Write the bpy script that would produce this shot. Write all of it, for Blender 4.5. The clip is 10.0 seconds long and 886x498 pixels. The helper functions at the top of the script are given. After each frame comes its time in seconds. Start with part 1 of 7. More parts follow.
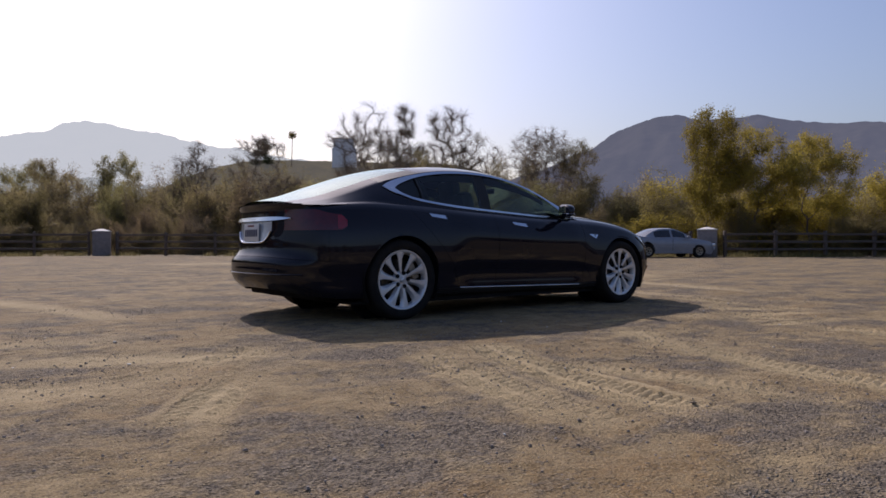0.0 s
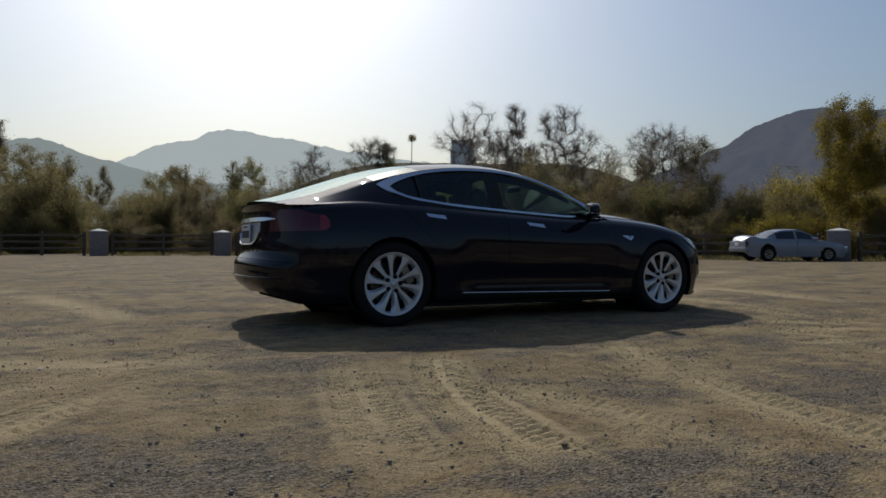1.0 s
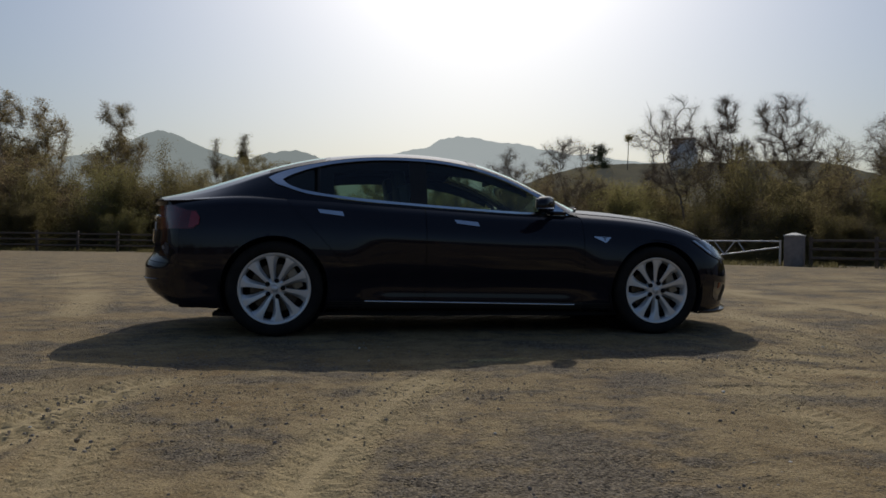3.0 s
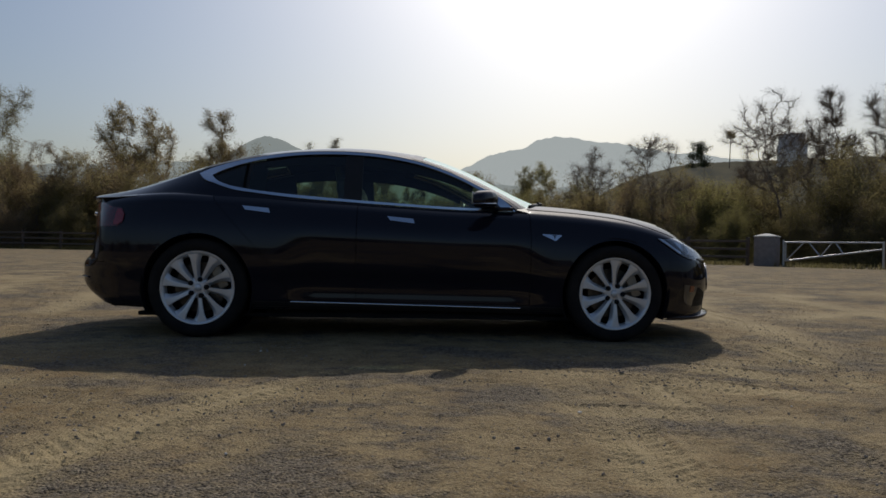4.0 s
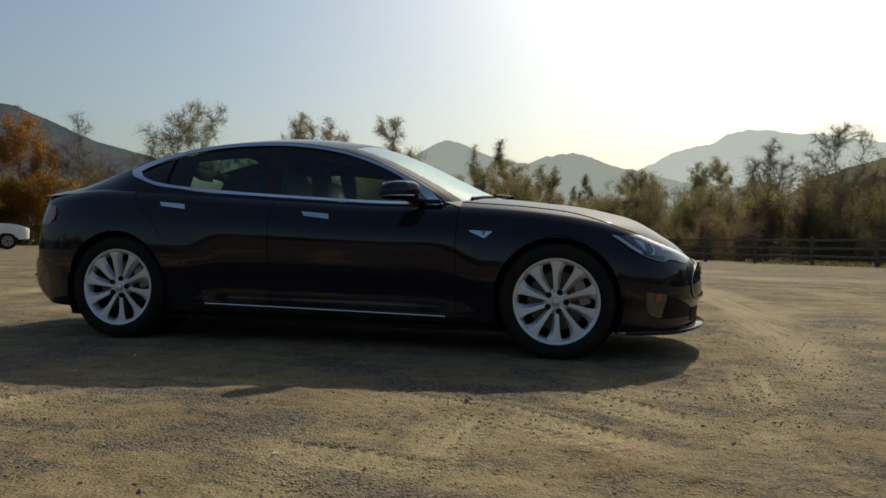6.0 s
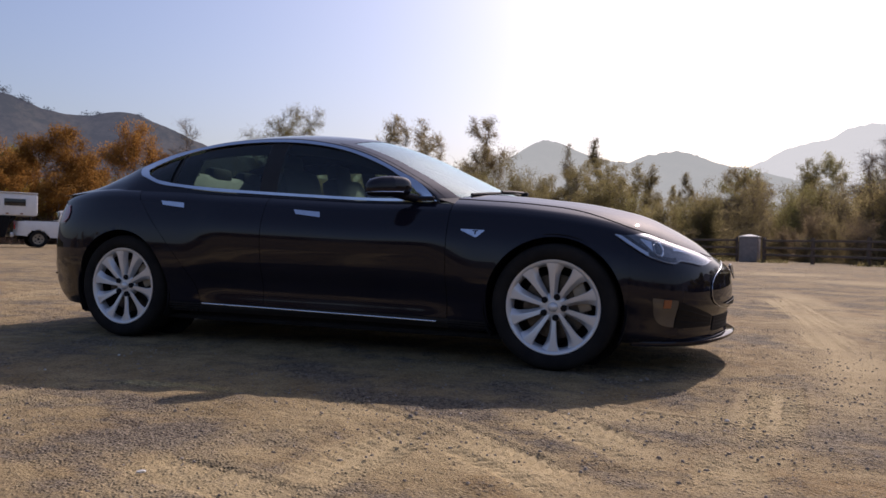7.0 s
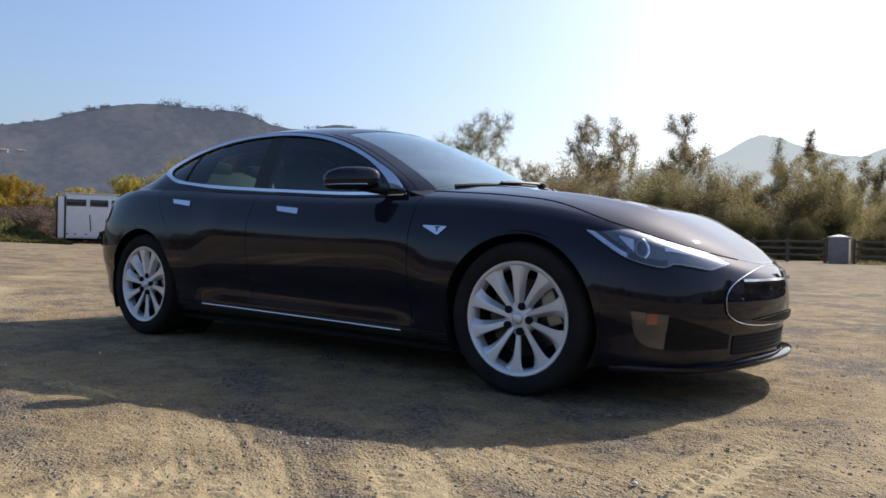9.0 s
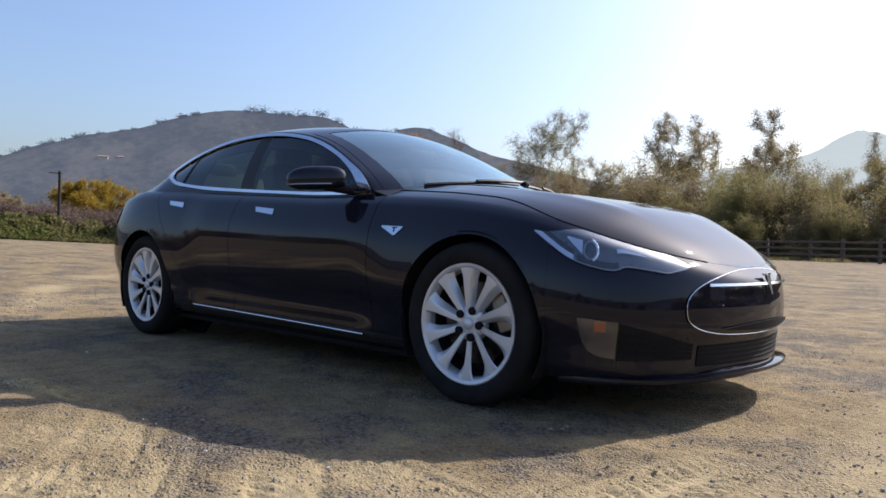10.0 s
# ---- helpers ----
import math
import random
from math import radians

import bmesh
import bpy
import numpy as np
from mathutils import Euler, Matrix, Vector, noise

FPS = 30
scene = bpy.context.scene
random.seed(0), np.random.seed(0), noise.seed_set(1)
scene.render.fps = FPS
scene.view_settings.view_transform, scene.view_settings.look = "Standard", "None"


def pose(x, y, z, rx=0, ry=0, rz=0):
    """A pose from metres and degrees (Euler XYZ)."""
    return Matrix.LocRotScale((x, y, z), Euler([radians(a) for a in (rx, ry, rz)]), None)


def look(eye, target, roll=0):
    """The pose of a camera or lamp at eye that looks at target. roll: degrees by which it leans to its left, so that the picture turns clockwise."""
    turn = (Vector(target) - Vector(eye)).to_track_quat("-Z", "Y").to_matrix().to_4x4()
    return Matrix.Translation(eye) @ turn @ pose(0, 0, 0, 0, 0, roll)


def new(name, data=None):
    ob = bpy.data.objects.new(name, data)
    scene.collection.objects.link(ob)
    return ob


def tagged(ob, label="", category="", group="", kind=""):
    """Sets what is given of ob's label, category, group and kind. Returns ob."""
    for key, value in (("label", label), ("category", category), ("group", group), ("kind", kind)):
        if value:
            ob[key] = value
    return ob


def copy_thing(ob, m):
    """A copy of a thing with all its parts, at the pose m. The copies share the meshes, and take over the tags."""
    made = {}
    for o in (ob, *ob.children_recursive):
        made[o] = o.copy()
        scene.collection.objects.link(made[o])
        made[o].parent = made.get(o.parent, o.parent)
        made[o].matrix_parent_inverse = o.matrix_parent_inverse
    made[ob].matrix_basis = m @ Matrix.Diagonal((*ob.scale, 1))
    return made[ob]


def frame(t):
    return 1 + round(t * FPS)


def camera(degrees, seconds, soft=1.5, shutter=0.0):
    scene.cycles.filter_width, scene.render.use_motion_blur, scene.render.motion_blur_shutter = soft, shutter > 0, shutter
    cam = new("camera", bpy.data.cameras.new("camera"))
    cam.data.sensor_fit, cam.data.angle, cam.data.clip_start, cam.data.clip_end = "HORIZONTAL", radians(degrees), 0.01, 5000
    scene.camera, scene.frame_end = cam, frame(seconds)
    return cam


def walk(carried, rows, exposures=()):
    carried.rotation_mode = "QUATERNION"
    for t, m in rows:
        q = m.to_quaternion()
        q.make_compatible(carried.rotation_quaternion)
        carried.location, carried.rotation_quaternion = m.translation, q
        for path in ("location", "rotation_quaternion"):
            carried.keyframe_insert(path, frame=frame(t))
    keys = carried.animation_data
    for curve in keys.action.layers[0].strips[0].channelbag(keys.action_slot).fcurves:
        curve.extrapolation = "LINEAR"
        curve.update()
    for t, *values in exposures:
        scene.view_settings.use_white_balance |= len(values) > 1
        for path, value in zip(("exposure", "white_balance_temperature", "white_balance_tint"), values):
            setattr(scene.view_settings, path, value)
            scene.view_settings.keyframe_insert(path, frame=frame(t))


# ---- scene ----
cam = camera(63.9, 10.0, soft=1.6)
PATH = [
    (0, (-4.985, -5.984, 0.65), (-3.755, -4.406, 0.638), -0.0),
    (0.5, (-4.433, -6.118, 0.647), (-3.345, -4.44, 0.636), 0.1),
    (1, (-3.846, -6.206, 0.659), (-2.905, -4.441, 0.65), 0.2),
    (1.5, (-3.21, -6.268, 0.659), (-2.423, -4.43, 0.653), 0.3),
    (2, (-2.547, -6.289, 0.661), (-1.905, -4.395, 0.654), 0.5),
    (2.5, (-1.862, -6.251, 0.667), (-1.366, -4.314, 0.66), 0.7),
    (4, (0.034, -5.971, 0.663), (0.115, -3.973, 0.657), 1.0),
    (4.5, (0.545, -5.799, 0.669), (0.505, -3.8, 0.66), 1.0),
    (5, (1.009, -5.605, 0.67), (0.844, -3.612, 0.66), 1.0),
    (6.5, (1.964, -4.993, 0.676), (1.419, -3.068, 0.663), 1.1),
    (7, (2.221, -4.756, 0.68), (1.543, -2.874, 0.665), 1.2),
    (7.5, (2.453, -4.502, 0.685), (1.647, -2.671, 0.669), 1.2),
    (8, (2.673, -4.248, 0.683), (1.739, -2.48, 0.667), 1.3),
    (8.5, (2.881, -3.983, 0.688), (1.827, -2.283, 0.669), 1.3),
    (9, (3.073, -3.712, 0.683), (1.904, -2.089, 0.664), 1.3),
    (9.5, (3.25, -3.459, 0.692), (1.987, -1.909, 0.672), 1.3),
    (10, (3.427, -3.245, 0.694), (2.088, -1.76, 0.674), 1.3),
]
# the clip's automatic exposure and white balance: seconds, stops, kelvin, tint
EXPOSURE = [(0, -0.22, 6100, 24), (0.4, -0.58, 6150, 11), (1, -0.75, 6100, 8), (2, -0.88, 6200, 8), (2.5, -0.88, 6250, 9), (4.5, -0.75, 6400, 10), (6.3, -0.34, 6900, 3), (6.6, -0.24, 6850, 9), (7, 0.06, 6500, 26),
            (7.4, 0.15, 6350, 20), (8, 0.3, 6150, 14), (9, 0.5, 6050, 15), (10, 0.64, 6000, 16)]
walk(cam, [(t, look(eye, target, roll)) for t, eye, target, roll in PATH], EXPOSURE)

# ---- world, sun and sky ----
SUN_AZ, SUN_EL = 13.0, 37.0          # degrees from +y towards +x, and above the horizon
world = bpy.data.worlds.new("sky")
scene.world = world
world.use_nodes = True
wn = world.node_tree.nodes
sky = wn.new("ShaderNodeTexSky")
sky.sky_type = "NISHITA"
sky.sun_disc = False
sky.sun_elevation = radians(SUN_EL)
sky.sun_rotation = radians(SUN_AZ)
sky.air_density, sky.dust_density, sky.ozone_density = 1.3, 3.0, 1.5
cool = wn.new("ShaderNodeMix")                # the hazy air's cooler cast, over the whole sky
cool.data_type, cool.blend_type = "RGBA", "MULTIPLY"
cool.inputs[0].default_value = 1.0
cool.inputs[7].default_value = (0.93, 1.0, 1.13, 1)
world.node_tree.links.new(sky.outputs[0], cool.inputs[6])
world.node_tree.links.new(cool.outputs[2], wn["Background"].inputs[0])
wn["Background"].inputs[1].default_value = 0.108
sun = new("sun", bpy.data.lights.new("sun", "SUN"))
sun.data.energy, sun.data.angle, sun.data.color = 4.3, radians(0.6), (1.0, 0.93, 0.82)
sd = Vector((math.sin(radians(SUN_AZ)) * math.cos(radians(SUN_EL)), math.cos(radians(SUN_AZ)) * math.cos(radians(SUN_EL)), math.sin(radians(SUN_EL))))
sun.matrix_world = look(sd * 50, (0, 0, 0))


# ---- materials ----
class Nodes:
    """A material's node tree with a short way to add nodes."""

    def __init__(self, name):
        self.mat = bpy.data.materials.new(name)
        self.mat.use_nodes = True
        self.tree = self.mat.node_tree
        self.tree.nodes.clear()
        self.out = self.tree.nodes.new("ShaderNodeOutputMaterial")
        self.coord = None

    def add(self, kind, props=None, **sockets):
        n = self.tree.nodes.new("ShaderNode" + kind)
        props = props or {}
        if "operation" in props:
            n.operation = props["operation"]
        if "data_type" in props:
            n.data_type = props["data_type"]
        if "clamp" in props:
            n.clamp = props["clamp"]
        for k, v in sockets.items():
            self.put(n, k.replace("_", " "), v)
        return n

    def put(self, n, socket, v):
        s = n.inputs[int(socket)] if socket.isdigit() else n.inputs[socket]
        if isinstance(v, bpy.types.NodeSocket):
            self.tree.links.new(v, s)
        elif isinstance(v, tuple) and len(v) == 3 and s.type == "RGBA":
            s.default_value = (*v, 1)
        else:
            s.default_value = v

    def pos(self):
        if not self.coord:
            self.coord = self.add("TexCoord")
        return self.coord.outputs["Object"]

    def noise(self, scale, detail=4.0, rough=0.55, vec=None):
        n = self.add("TexNoise", Scale=scale, Detail=detail, Roughness=rough)
        self.put(n, "Vector", vec or self.pos())
        return n.outputs["Fac"]

    def ramp(self, fac, lo, hi):
        n = self.add("MapRange", {"clamp": True})
        self.put(n, "Value", fac)
        n.inputs["From Min"].default_value, n.inputs["From Max"].default_value = lo, hi
        return n.outputs["Result"]

    def mix(self, fac, a, b):
        n = self.add("Mix", {"data_type": "RGBA"})
        self.put(n, "0", fac)
        self.put(n, "6", a)
        self.put(n, "7", b)
        return n.outputs[2]

    def math(self, op, a, b=0.0):
        n = self.add("Math", {"operation": op})
        self.put(n, "0", a)
        self.put(n, "1", b)
        return n.outputs[0]

    def bump(self, height, strength, dist):
        return self.add("Bump", Strength=strength, Distance=dist, Height=height).outputs[0]

    def done(self, shader):
        self.tree.links.new(shader, self.out.inputs[0])
        return self.mat


def solid(name, a, b=None, scale=8.0, rough=0.6, metal=0.0, coat=0.0, bump=0.0, bump_scale=40.0, spec=0.5):
    """A painted, plastic, wooden or metal surface: two tones mixed by noise, uneven gloss and fine relief."""
    n = Nodes(name)
    b = b or tuple(c * 0.8 for c in a)
    col = n.mix(n.ramp(n.noise(scale), 0.3, 0.7), a, b)
    p = n.add("BsdfPrincipled", Base_Color=col, Metallic=metal)
    rn = n.add("MapRange", To_Min=max(rough - 0.08, 0.02), To_Max=rough + 0.08)
    n.put(rn, "Value", n.noise(scale * 3))
    n.put(p, "Roughness", rn.outputs[0])
    p.inputs["Coat Weight"].default_value = coat
    p.inputs["Coat IOR"].default_value = 1.45
    p.inputs["Coat Roughness"].default_value = 0.025
    p.inputs["Specular IOR Level"].default_value = spec
    if bump:
        n.put(p, "Normal", n.bump(n.noise(bump_scale), bump, 0.01))
    return n.done(p.outputs[0])


def glass(name, tint, gloss_rough=0.02, dust=0.0, sheen=0.075, power=5.0, shine=(1.0, 1.0, 1.0)):
    """Tinted glass with a mirror-like sheen and a thin uneven film of dust, coloured like reflected sky."""
    n = Nodes(name)
    lw = n.add("LayerWeight", Blend=0.5)
    graze = n.math("POWER", lw.outputs["Facing"], power)
    gloss = n.math("MULTIPLY_ADD", graze, 1.0 - sheen)
    gloss.node.inputs[2].default_value = sheen
    t = n.add("BsdfTransparent", Color=tint)
    g = n.add("BsdfGlossy", Color=shine, Roughness=gloss_rough)
    m = n.add("MixShader")
    n.put(m, "0", gloss)
    n.put(m, "1", t.outputs[0])
    n.put(m, "2", g.outputs[0])
    if dust:
        # the dust's blue puts some of the sky's reflection into its colour
        film = n.add("BsdfDiffuse", Color=(0.52, 0.63, 0.70))
        k = n.add("MixShader")
        n.put(k, "0", n.math("MULTIPLY", n.ramp(n.noise(4.0, 5, 0.65), 0.2, 0.8), dust))
        n.put(k, "1", m.outputs[0])
        n.put(k, "2", film.outputs[0])
        return n.done(k.outputs[0])
    return n.done(m.outputs[0])


def leafy(name, a, b, c, through_light=0.6):
    """Leaves: three tones by position and by leaf, part of the light passing through."""
    n = Nodes(name)
    isl = n.add("NewGeometry").outputs["Random Per Island"]
    col = n.mix(n.ramp(n.noise(0.45, 3), 0.35, 0.65), a, b)
    col = n.mix(n.math("MULTIPLY", n.math("MULTIPLY", isl, isl), 0.6), col, c)
    rnd = n.add("ObjectInfo").outputs["Random"]
    hsv = n.add("HueSaturation", Color=col)
    n.put(hsv, "Value", n.math("MULTIPLY_ADD", rnd, 0.4))
    hsv.inputs["Value"].links[0].from_node.inputs[2].default_value = 0.53
    d = n.add("BsdfDiffuse", Color=hsv.outputs[0])
    t = n.add("BsdfTranslucent", Color=hsv.outputs[0])
    m = n.add("MixShader", Fac=through_light)
    n.put(m, "1", d.outputs[0])
    n.put(m, "2", t.outputs[0])
    return n.done(m.outputs[0])


def dirt_lot(name):
    """Packed tan dirt with patches of grey gravel, grit, and pale dust pressed into the tyre tracks."""
    n = Nodes(name)
    big = n.noise(0.35, 5, 0.6)
    mp = n.add("Mapping", Scale=(0.8, 1.25, 1.0))
    n.put(mp, "Vector", n.pos())
    streak = n.noise(1.1, 7, 0.66, mp.outputs[0])
    mid = n.noise(5.5, 6, 0.7)
    fine = n.noise(30, 6, 0.72)
    grit = n.noise(110, 3, 0.8)
    dust = n.add("Attribute")
    dust.attribute_name = "dust"
    base = n.mix(n.ramp(big, 0.38, 0.64), (0.49, 0.375, 0.21), (0.36, 0.27, 0.15))
    base = n.mix(n.ramp(mid, 0.38, 0.7), base, (0.25, 0.172, 0.08))
    base = n.mix(n.math("MULTIPLY", n.ramp(n.noise(1.4, 5, 0.7), 0.52, 0.68), 0.55), base, (0.33, 0.2, 0.085))
    gravel_at = n.ramp(n.math("ADD", n.math("MULTIPLY", streak, 0.8), n.math("MULTIPLY", mid, 0.25)), 0.50, 0.583)
    gravel_at = n.math("MULTIPLY", gravel_at, n.ramp(dust.outputs["Fac"], 0.7, 0.1))
    chips = n.add("TexVoronoi", Scale=75.0)
    n.put(chips, "Vector", n.pos())
    cell = n.add("SeparateColor")
    n.put(cell, "Color", chips.outputs["Color"])
    sand = n.add("TexVoronoi", Scale=170.0)
    n.put(sand, "Vector", n.pos())
    grain = n.add("SeparateColor")
    n.put(grain, "Color", sand.outputs["Color"])
    stone = n.mix(n.ramp(cell.outputs[0], 0.15, 1.0), (0.085, 0.073, 0.063), (0.33, 0.28, 0.22))
    col = n.mix(n.math("MULTIPLY", gravel_at, 0.9), base, stone)
    loose = n.math("MULTIPLY", n.ramp(cell.outputs[1], 0.80, 0.90), n.ramp(mid, 0.42, 0.58))
    col = n.mix(n.math("MULTIPLY", loose, 0.75), col, stone)
    col = n.mix(n.math("MULTIPLY", n.ramp(grain.outputs[0], 0.62, 0.95), 0.45), col, (0.13, 0.098, 0.065))
    col = n.mix(n.math("MULTIPLY", n.ramp(grain.outputs[1], 0.80, 1.0), 0.5), col, (0.56, 0.45, 0.28))
    col = n.mix(n.ramp(n.noise(2.3, 6, 0.68), 0.54, 0.74), col, (0.48, 0.37, 0.205))
    col = n.mix(n.math("MULTIPLY", n.ramp(dust.outputs["Fac"], 0.05, 0.7), 0.8), col, (0.52, 0.41, 0.235))
    bare = n.math("MULTIPLY_ADD", dust.outputs["Fac"], -0.65)
    bare.node.inputs[2].default_value = 1.0
    col = n.mix(n.math("MULTIPLY", n.math("MULTIPLY", n.ramp(grit, 0.52, 0.64), 0.68), bare), col, (0.088, 0.066, 0.044))
    col = n.mix(n.math("MULTIPLY", n.ramp(n.noise(75, 4, 0.8), 0.56, 0.66), 0.6), col, (0.52, 0.42, 0.26))
    col = n.mix(n.math("MULTIPLY", n.math("MULTIPLY", n.ramp(fine, 0.58, 0.76), 0.52), bare), col, (0.125, 0.093, 0.058))
    vor = chips
    pebble = n.ramp(vor.outputs["Distance"], 0.5, 0.0)
    rough_h = n.math("ADD", fine, n.math("MULTIPLY", n.math("MULTIPLY", pebble, n.math("ADD", n.math("ADD", gravel_at, loose), 0.2)), 1.1))
    rough_h = n.math("ADD", n.math("ADD", rough_h, n.math("MULTIPLY", grit, 0.4)), n.math("MULTIPLY", mid, 1.5))
    col = n.add("HueSaturation", Color=col, Saturation=1.05, Value=0.79).outputs[0]
    p = n.add("BsdfPrincipled", Base_Color=col, Roughness=0.95)
    p.inputs["Specular IOR Level"].default_value = 0.15
    n.put(p, "Normal", n.bump(n.math("MULTIPLY", rough_h, bare), 0.8, 0.022))
    return n.done(p.outputs[0])


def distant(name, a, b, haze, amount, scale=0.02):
    """Far hillside backdrop: scrub and bare soil in patches, the hazy air's glow mixed in as emission."""
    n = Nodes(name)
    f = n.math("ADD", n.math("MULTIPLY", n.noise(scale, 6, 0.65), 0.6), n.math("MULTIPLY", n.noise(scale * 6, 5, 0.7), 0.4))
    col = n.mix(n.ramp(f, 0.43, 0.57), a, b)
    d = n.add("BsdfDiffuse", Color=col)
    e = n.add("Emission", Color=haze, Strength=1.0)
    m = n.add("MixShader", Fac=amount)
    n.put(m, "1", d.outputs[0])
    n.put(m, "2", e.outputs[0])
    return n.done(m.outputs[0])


M_GROUND = dirt_lot("packed_dirt")
M_STONE = solid("stone_chips", (0.30, 0.26, 0.21), (0.16, 0.135, 0.115), 9, 0.95)
M_CLOD = solid("dirt_clod", (0.24, 0.18, 0.11), (0.14, 0.11, 0.075), 20, 0.97, bump=0.6)
M_PAINT = solid("black_paint", (0.0112, 0.0106, 0.0172), (0.0096, 0.0092, 0.0148), 2, 0.5, 0.0, 0.8, spec=0.0)
M_TRIM = solid("black_trim", (0.022, 0.021, 0.022), (0.016, 0.0155, 0.016), 14, 0.5, bump=0.05, spec=0.25)
M_DARK = solid("dark_lining", (0.018, 0.017, 0.018), (0.012, 0.0115, 0.012), 10, 0.9, spec=0.08)
M_MESH = solid("grille_and_recess_black", (0.012, 0.0115, 0.0125), (0.008, 0.008, 0.009), 30, 0.6, spec=0.12)
M_CHROME = solid("satin_chrome", (0.72, 0.74, 0.78), (0.62, 0.64, 0.68), 6, 0.17, 1.0)
M_SILVER = solid("silver_wheel_paint", (0.66, 0.67, 0.69), (0.57, 0.58, 0.60), 5, 0.34, 0.4, 0.3)
M_TYRE = solid("tyre_rubber", (0.016, 0.0155, 0.016), (0.026, 0.024, 0.0225), 9, 0.92, bump=0.2, spec=0.06)
M_DISC = solid("brake_disc_steel", (0.09, 0.085, 0.08), (0.05, 0.047, 0.045), 30, 0.38, 1.0)
M_CALIPER = solid("caliper_grey", (0.34, 0.29, 0.22), (0.24, 0.2, 0.15), 20, 0.5, 0.3)
M_GLASS = glass("tinted_side_glass", (0.50, 0.62, 0.52), dust=0.008, sheen=0.045)
M_SCREEN = glass("windscreen_glass", (0.55, 0.66, 0.62), 0.03, 0.06, 0.10, 3.0, (0.84, 0.98, 0.95))
M_HATCH = glass("tinted_hatch_glass", (0.2, 0.26, 0.24), 0.03, 0.02, 0.08, 4.5, (0.84, 0.98, 0.95))
M_ROOFGLASS = glass("dark_roof_glass", (0.05, 0.055, 0.05), sheen=0.04, power=7.0)
M_LENS = glass("clear_lamp_lens", (0.86, 0.88, 0.9), 0.03, 0.02, 0.10, 3.5)
M_LAMP = solid("lamp_housing", (0.12, 0.125, 0.135), (0.05, 0.053, 0.06), 7, 0.3, 0.6)
M_REFLECT = solid("lamp_bowl", (0.3, 0.32, 0.35), (0.2, 0.215, 0.24), 9, 0.3, 0.6)
M_LAMPGLOW = solid("lamp_reflector", (0.7, 0.76, 0.84), (0.6, 0.66, 0.74), 6, 0.2, 0.6)
M_RED = solid("red_tail_lens", (0.085, 0.006, 0.009), (0.055, 0.004, 0.007), 14, 0.15, 0.0, 0.5)
M_REDBRIGHT = solid("red_reflector", (0.25, 0.007, 0.016), (0.18, 0.005, 0.012), 14, 0.2, 0.0, 0.8)
M_AMBER = solid("amber_reflector", (0.24, 0.06, 0.02), (0.18, 0.045, 0.015), 20, 0.25, 0.0, 0.8)
M_FOG = solid("smoked_lens", (0.055, 0.051, 0.053), (0.038, 0.036, 0.038), 9, 0.22, 0.0, 0.8)
M_SEAT = solid("black_leather", (0.03, 0.028, 0.027), (0.02, 0.019, 0.018), 10, 0.5, bump=0.15)
M_PLATE = solid("white_plate", (0.7, 0.7, 0.68), (0.62, 0.62, 0.6), 10, 0.4)
M_PLATEINK = solid("plate_ink", (0.05, 0.06, 0.12), (0.04, 0.05, 0.1), 10, 0.5)
M_MIRROR = solid("mirror_glass", (0.85, 0.87, 0.88), (0.83, 0.85, 0.86), 2, 0.03, 1.0)
M_WOOD = solid("weathered_fence_wood", (0.125, 0.094, 0.075), (0.07, 0.054, 0.045), 7, 0.85, bump=0.5, bump_scale=18)
M_PILLAR = solid("grey_block_pillar", (0.26, 0.225, 0.21), (0.19, 0.165, 0.155), 5, 0.9, bump=0.5, bump_scale=25)
M_CAP = solid("pale_concrete_cap", (0.62, 0.6, 0.56), (0.5, 0.48, 0.44), 6, 0.85, bump=0.3)
M_GATE = solid("galvanised_gate", (0.55, 0.56, 0.57), (0.45, 0.46, 0.47), 9, 0.4, 0.7)
M_WHITE = solid("white_coach_paint", (0.78, 0.78, 0.77), (0.7, 0.7, 0.69), 3, 0.35, 0.0, 0.4)
M_GREYP = solid("silver_car_paint", (0.25, 0.268, 0.305), (0.22, 0.236, 0.27), 3, 0.42, 0.2, 0.25)
M_BLACKGLASS = solid("dark_window", (0.012, 0.013, 0.014), (0.02, 0.02, 0.022), 5, 0.06, 0.0, 0.5)
M_BARK = solid("grey_brown_bark", (0.2, 0.16, 0.135), (0.11, 0.088, 0.075), 5, 0.95, bump=0.7, bump_scale=14)
M_TWIG = solid("bare_twigs", (0.20, 0.15, 0.11), (0.12, 0.09, 0.066), 3, 0.95)
M_GREEN = leafy("olive_leaves", (0.265, 0.23, 0.10), (0.34, 0.28, 0.125), (0.38, 0.305, 0.15), 0.7)
M_WILLOW = leafy("willow_leaves", (0.285, 0.27, 0.105), (0.36, 0.32, 0.125), (0.40, 0.34, 0.16), 0.65)
M_BROWN = leafy("dry_brown_leaves", (0.37, 0.265, 0.165), (0.41, 0.31, 0.17), (0.34, 0.285, 0.12), 0.68)
M_DUN = leafy("dun_brush", (0.37, 0.29, 0.16), (0.41, 0.33, 0.17), (0.36, 0.32, 0.1), 0.68)
M_SYCAMORE = leafy("sycamore_leaves", (0.36, 0.27, 0.14), (0.41, 0.32, 0.15), (0.34, 0.31, 0.13), 0.7)
M_ORANGE = leafy("autumn_leaves", (0.5, 0.235, 0.055), (0.43, 0.215, 0.06), (0.36, 0.23, 0.085), 0.65)
M_YELLOW = leafy("yellow_leaves", (0.62, 0.42, 0.05), (0.55, 0.36, 0.05), (0.4, 0.3, 0.08), 0.65)
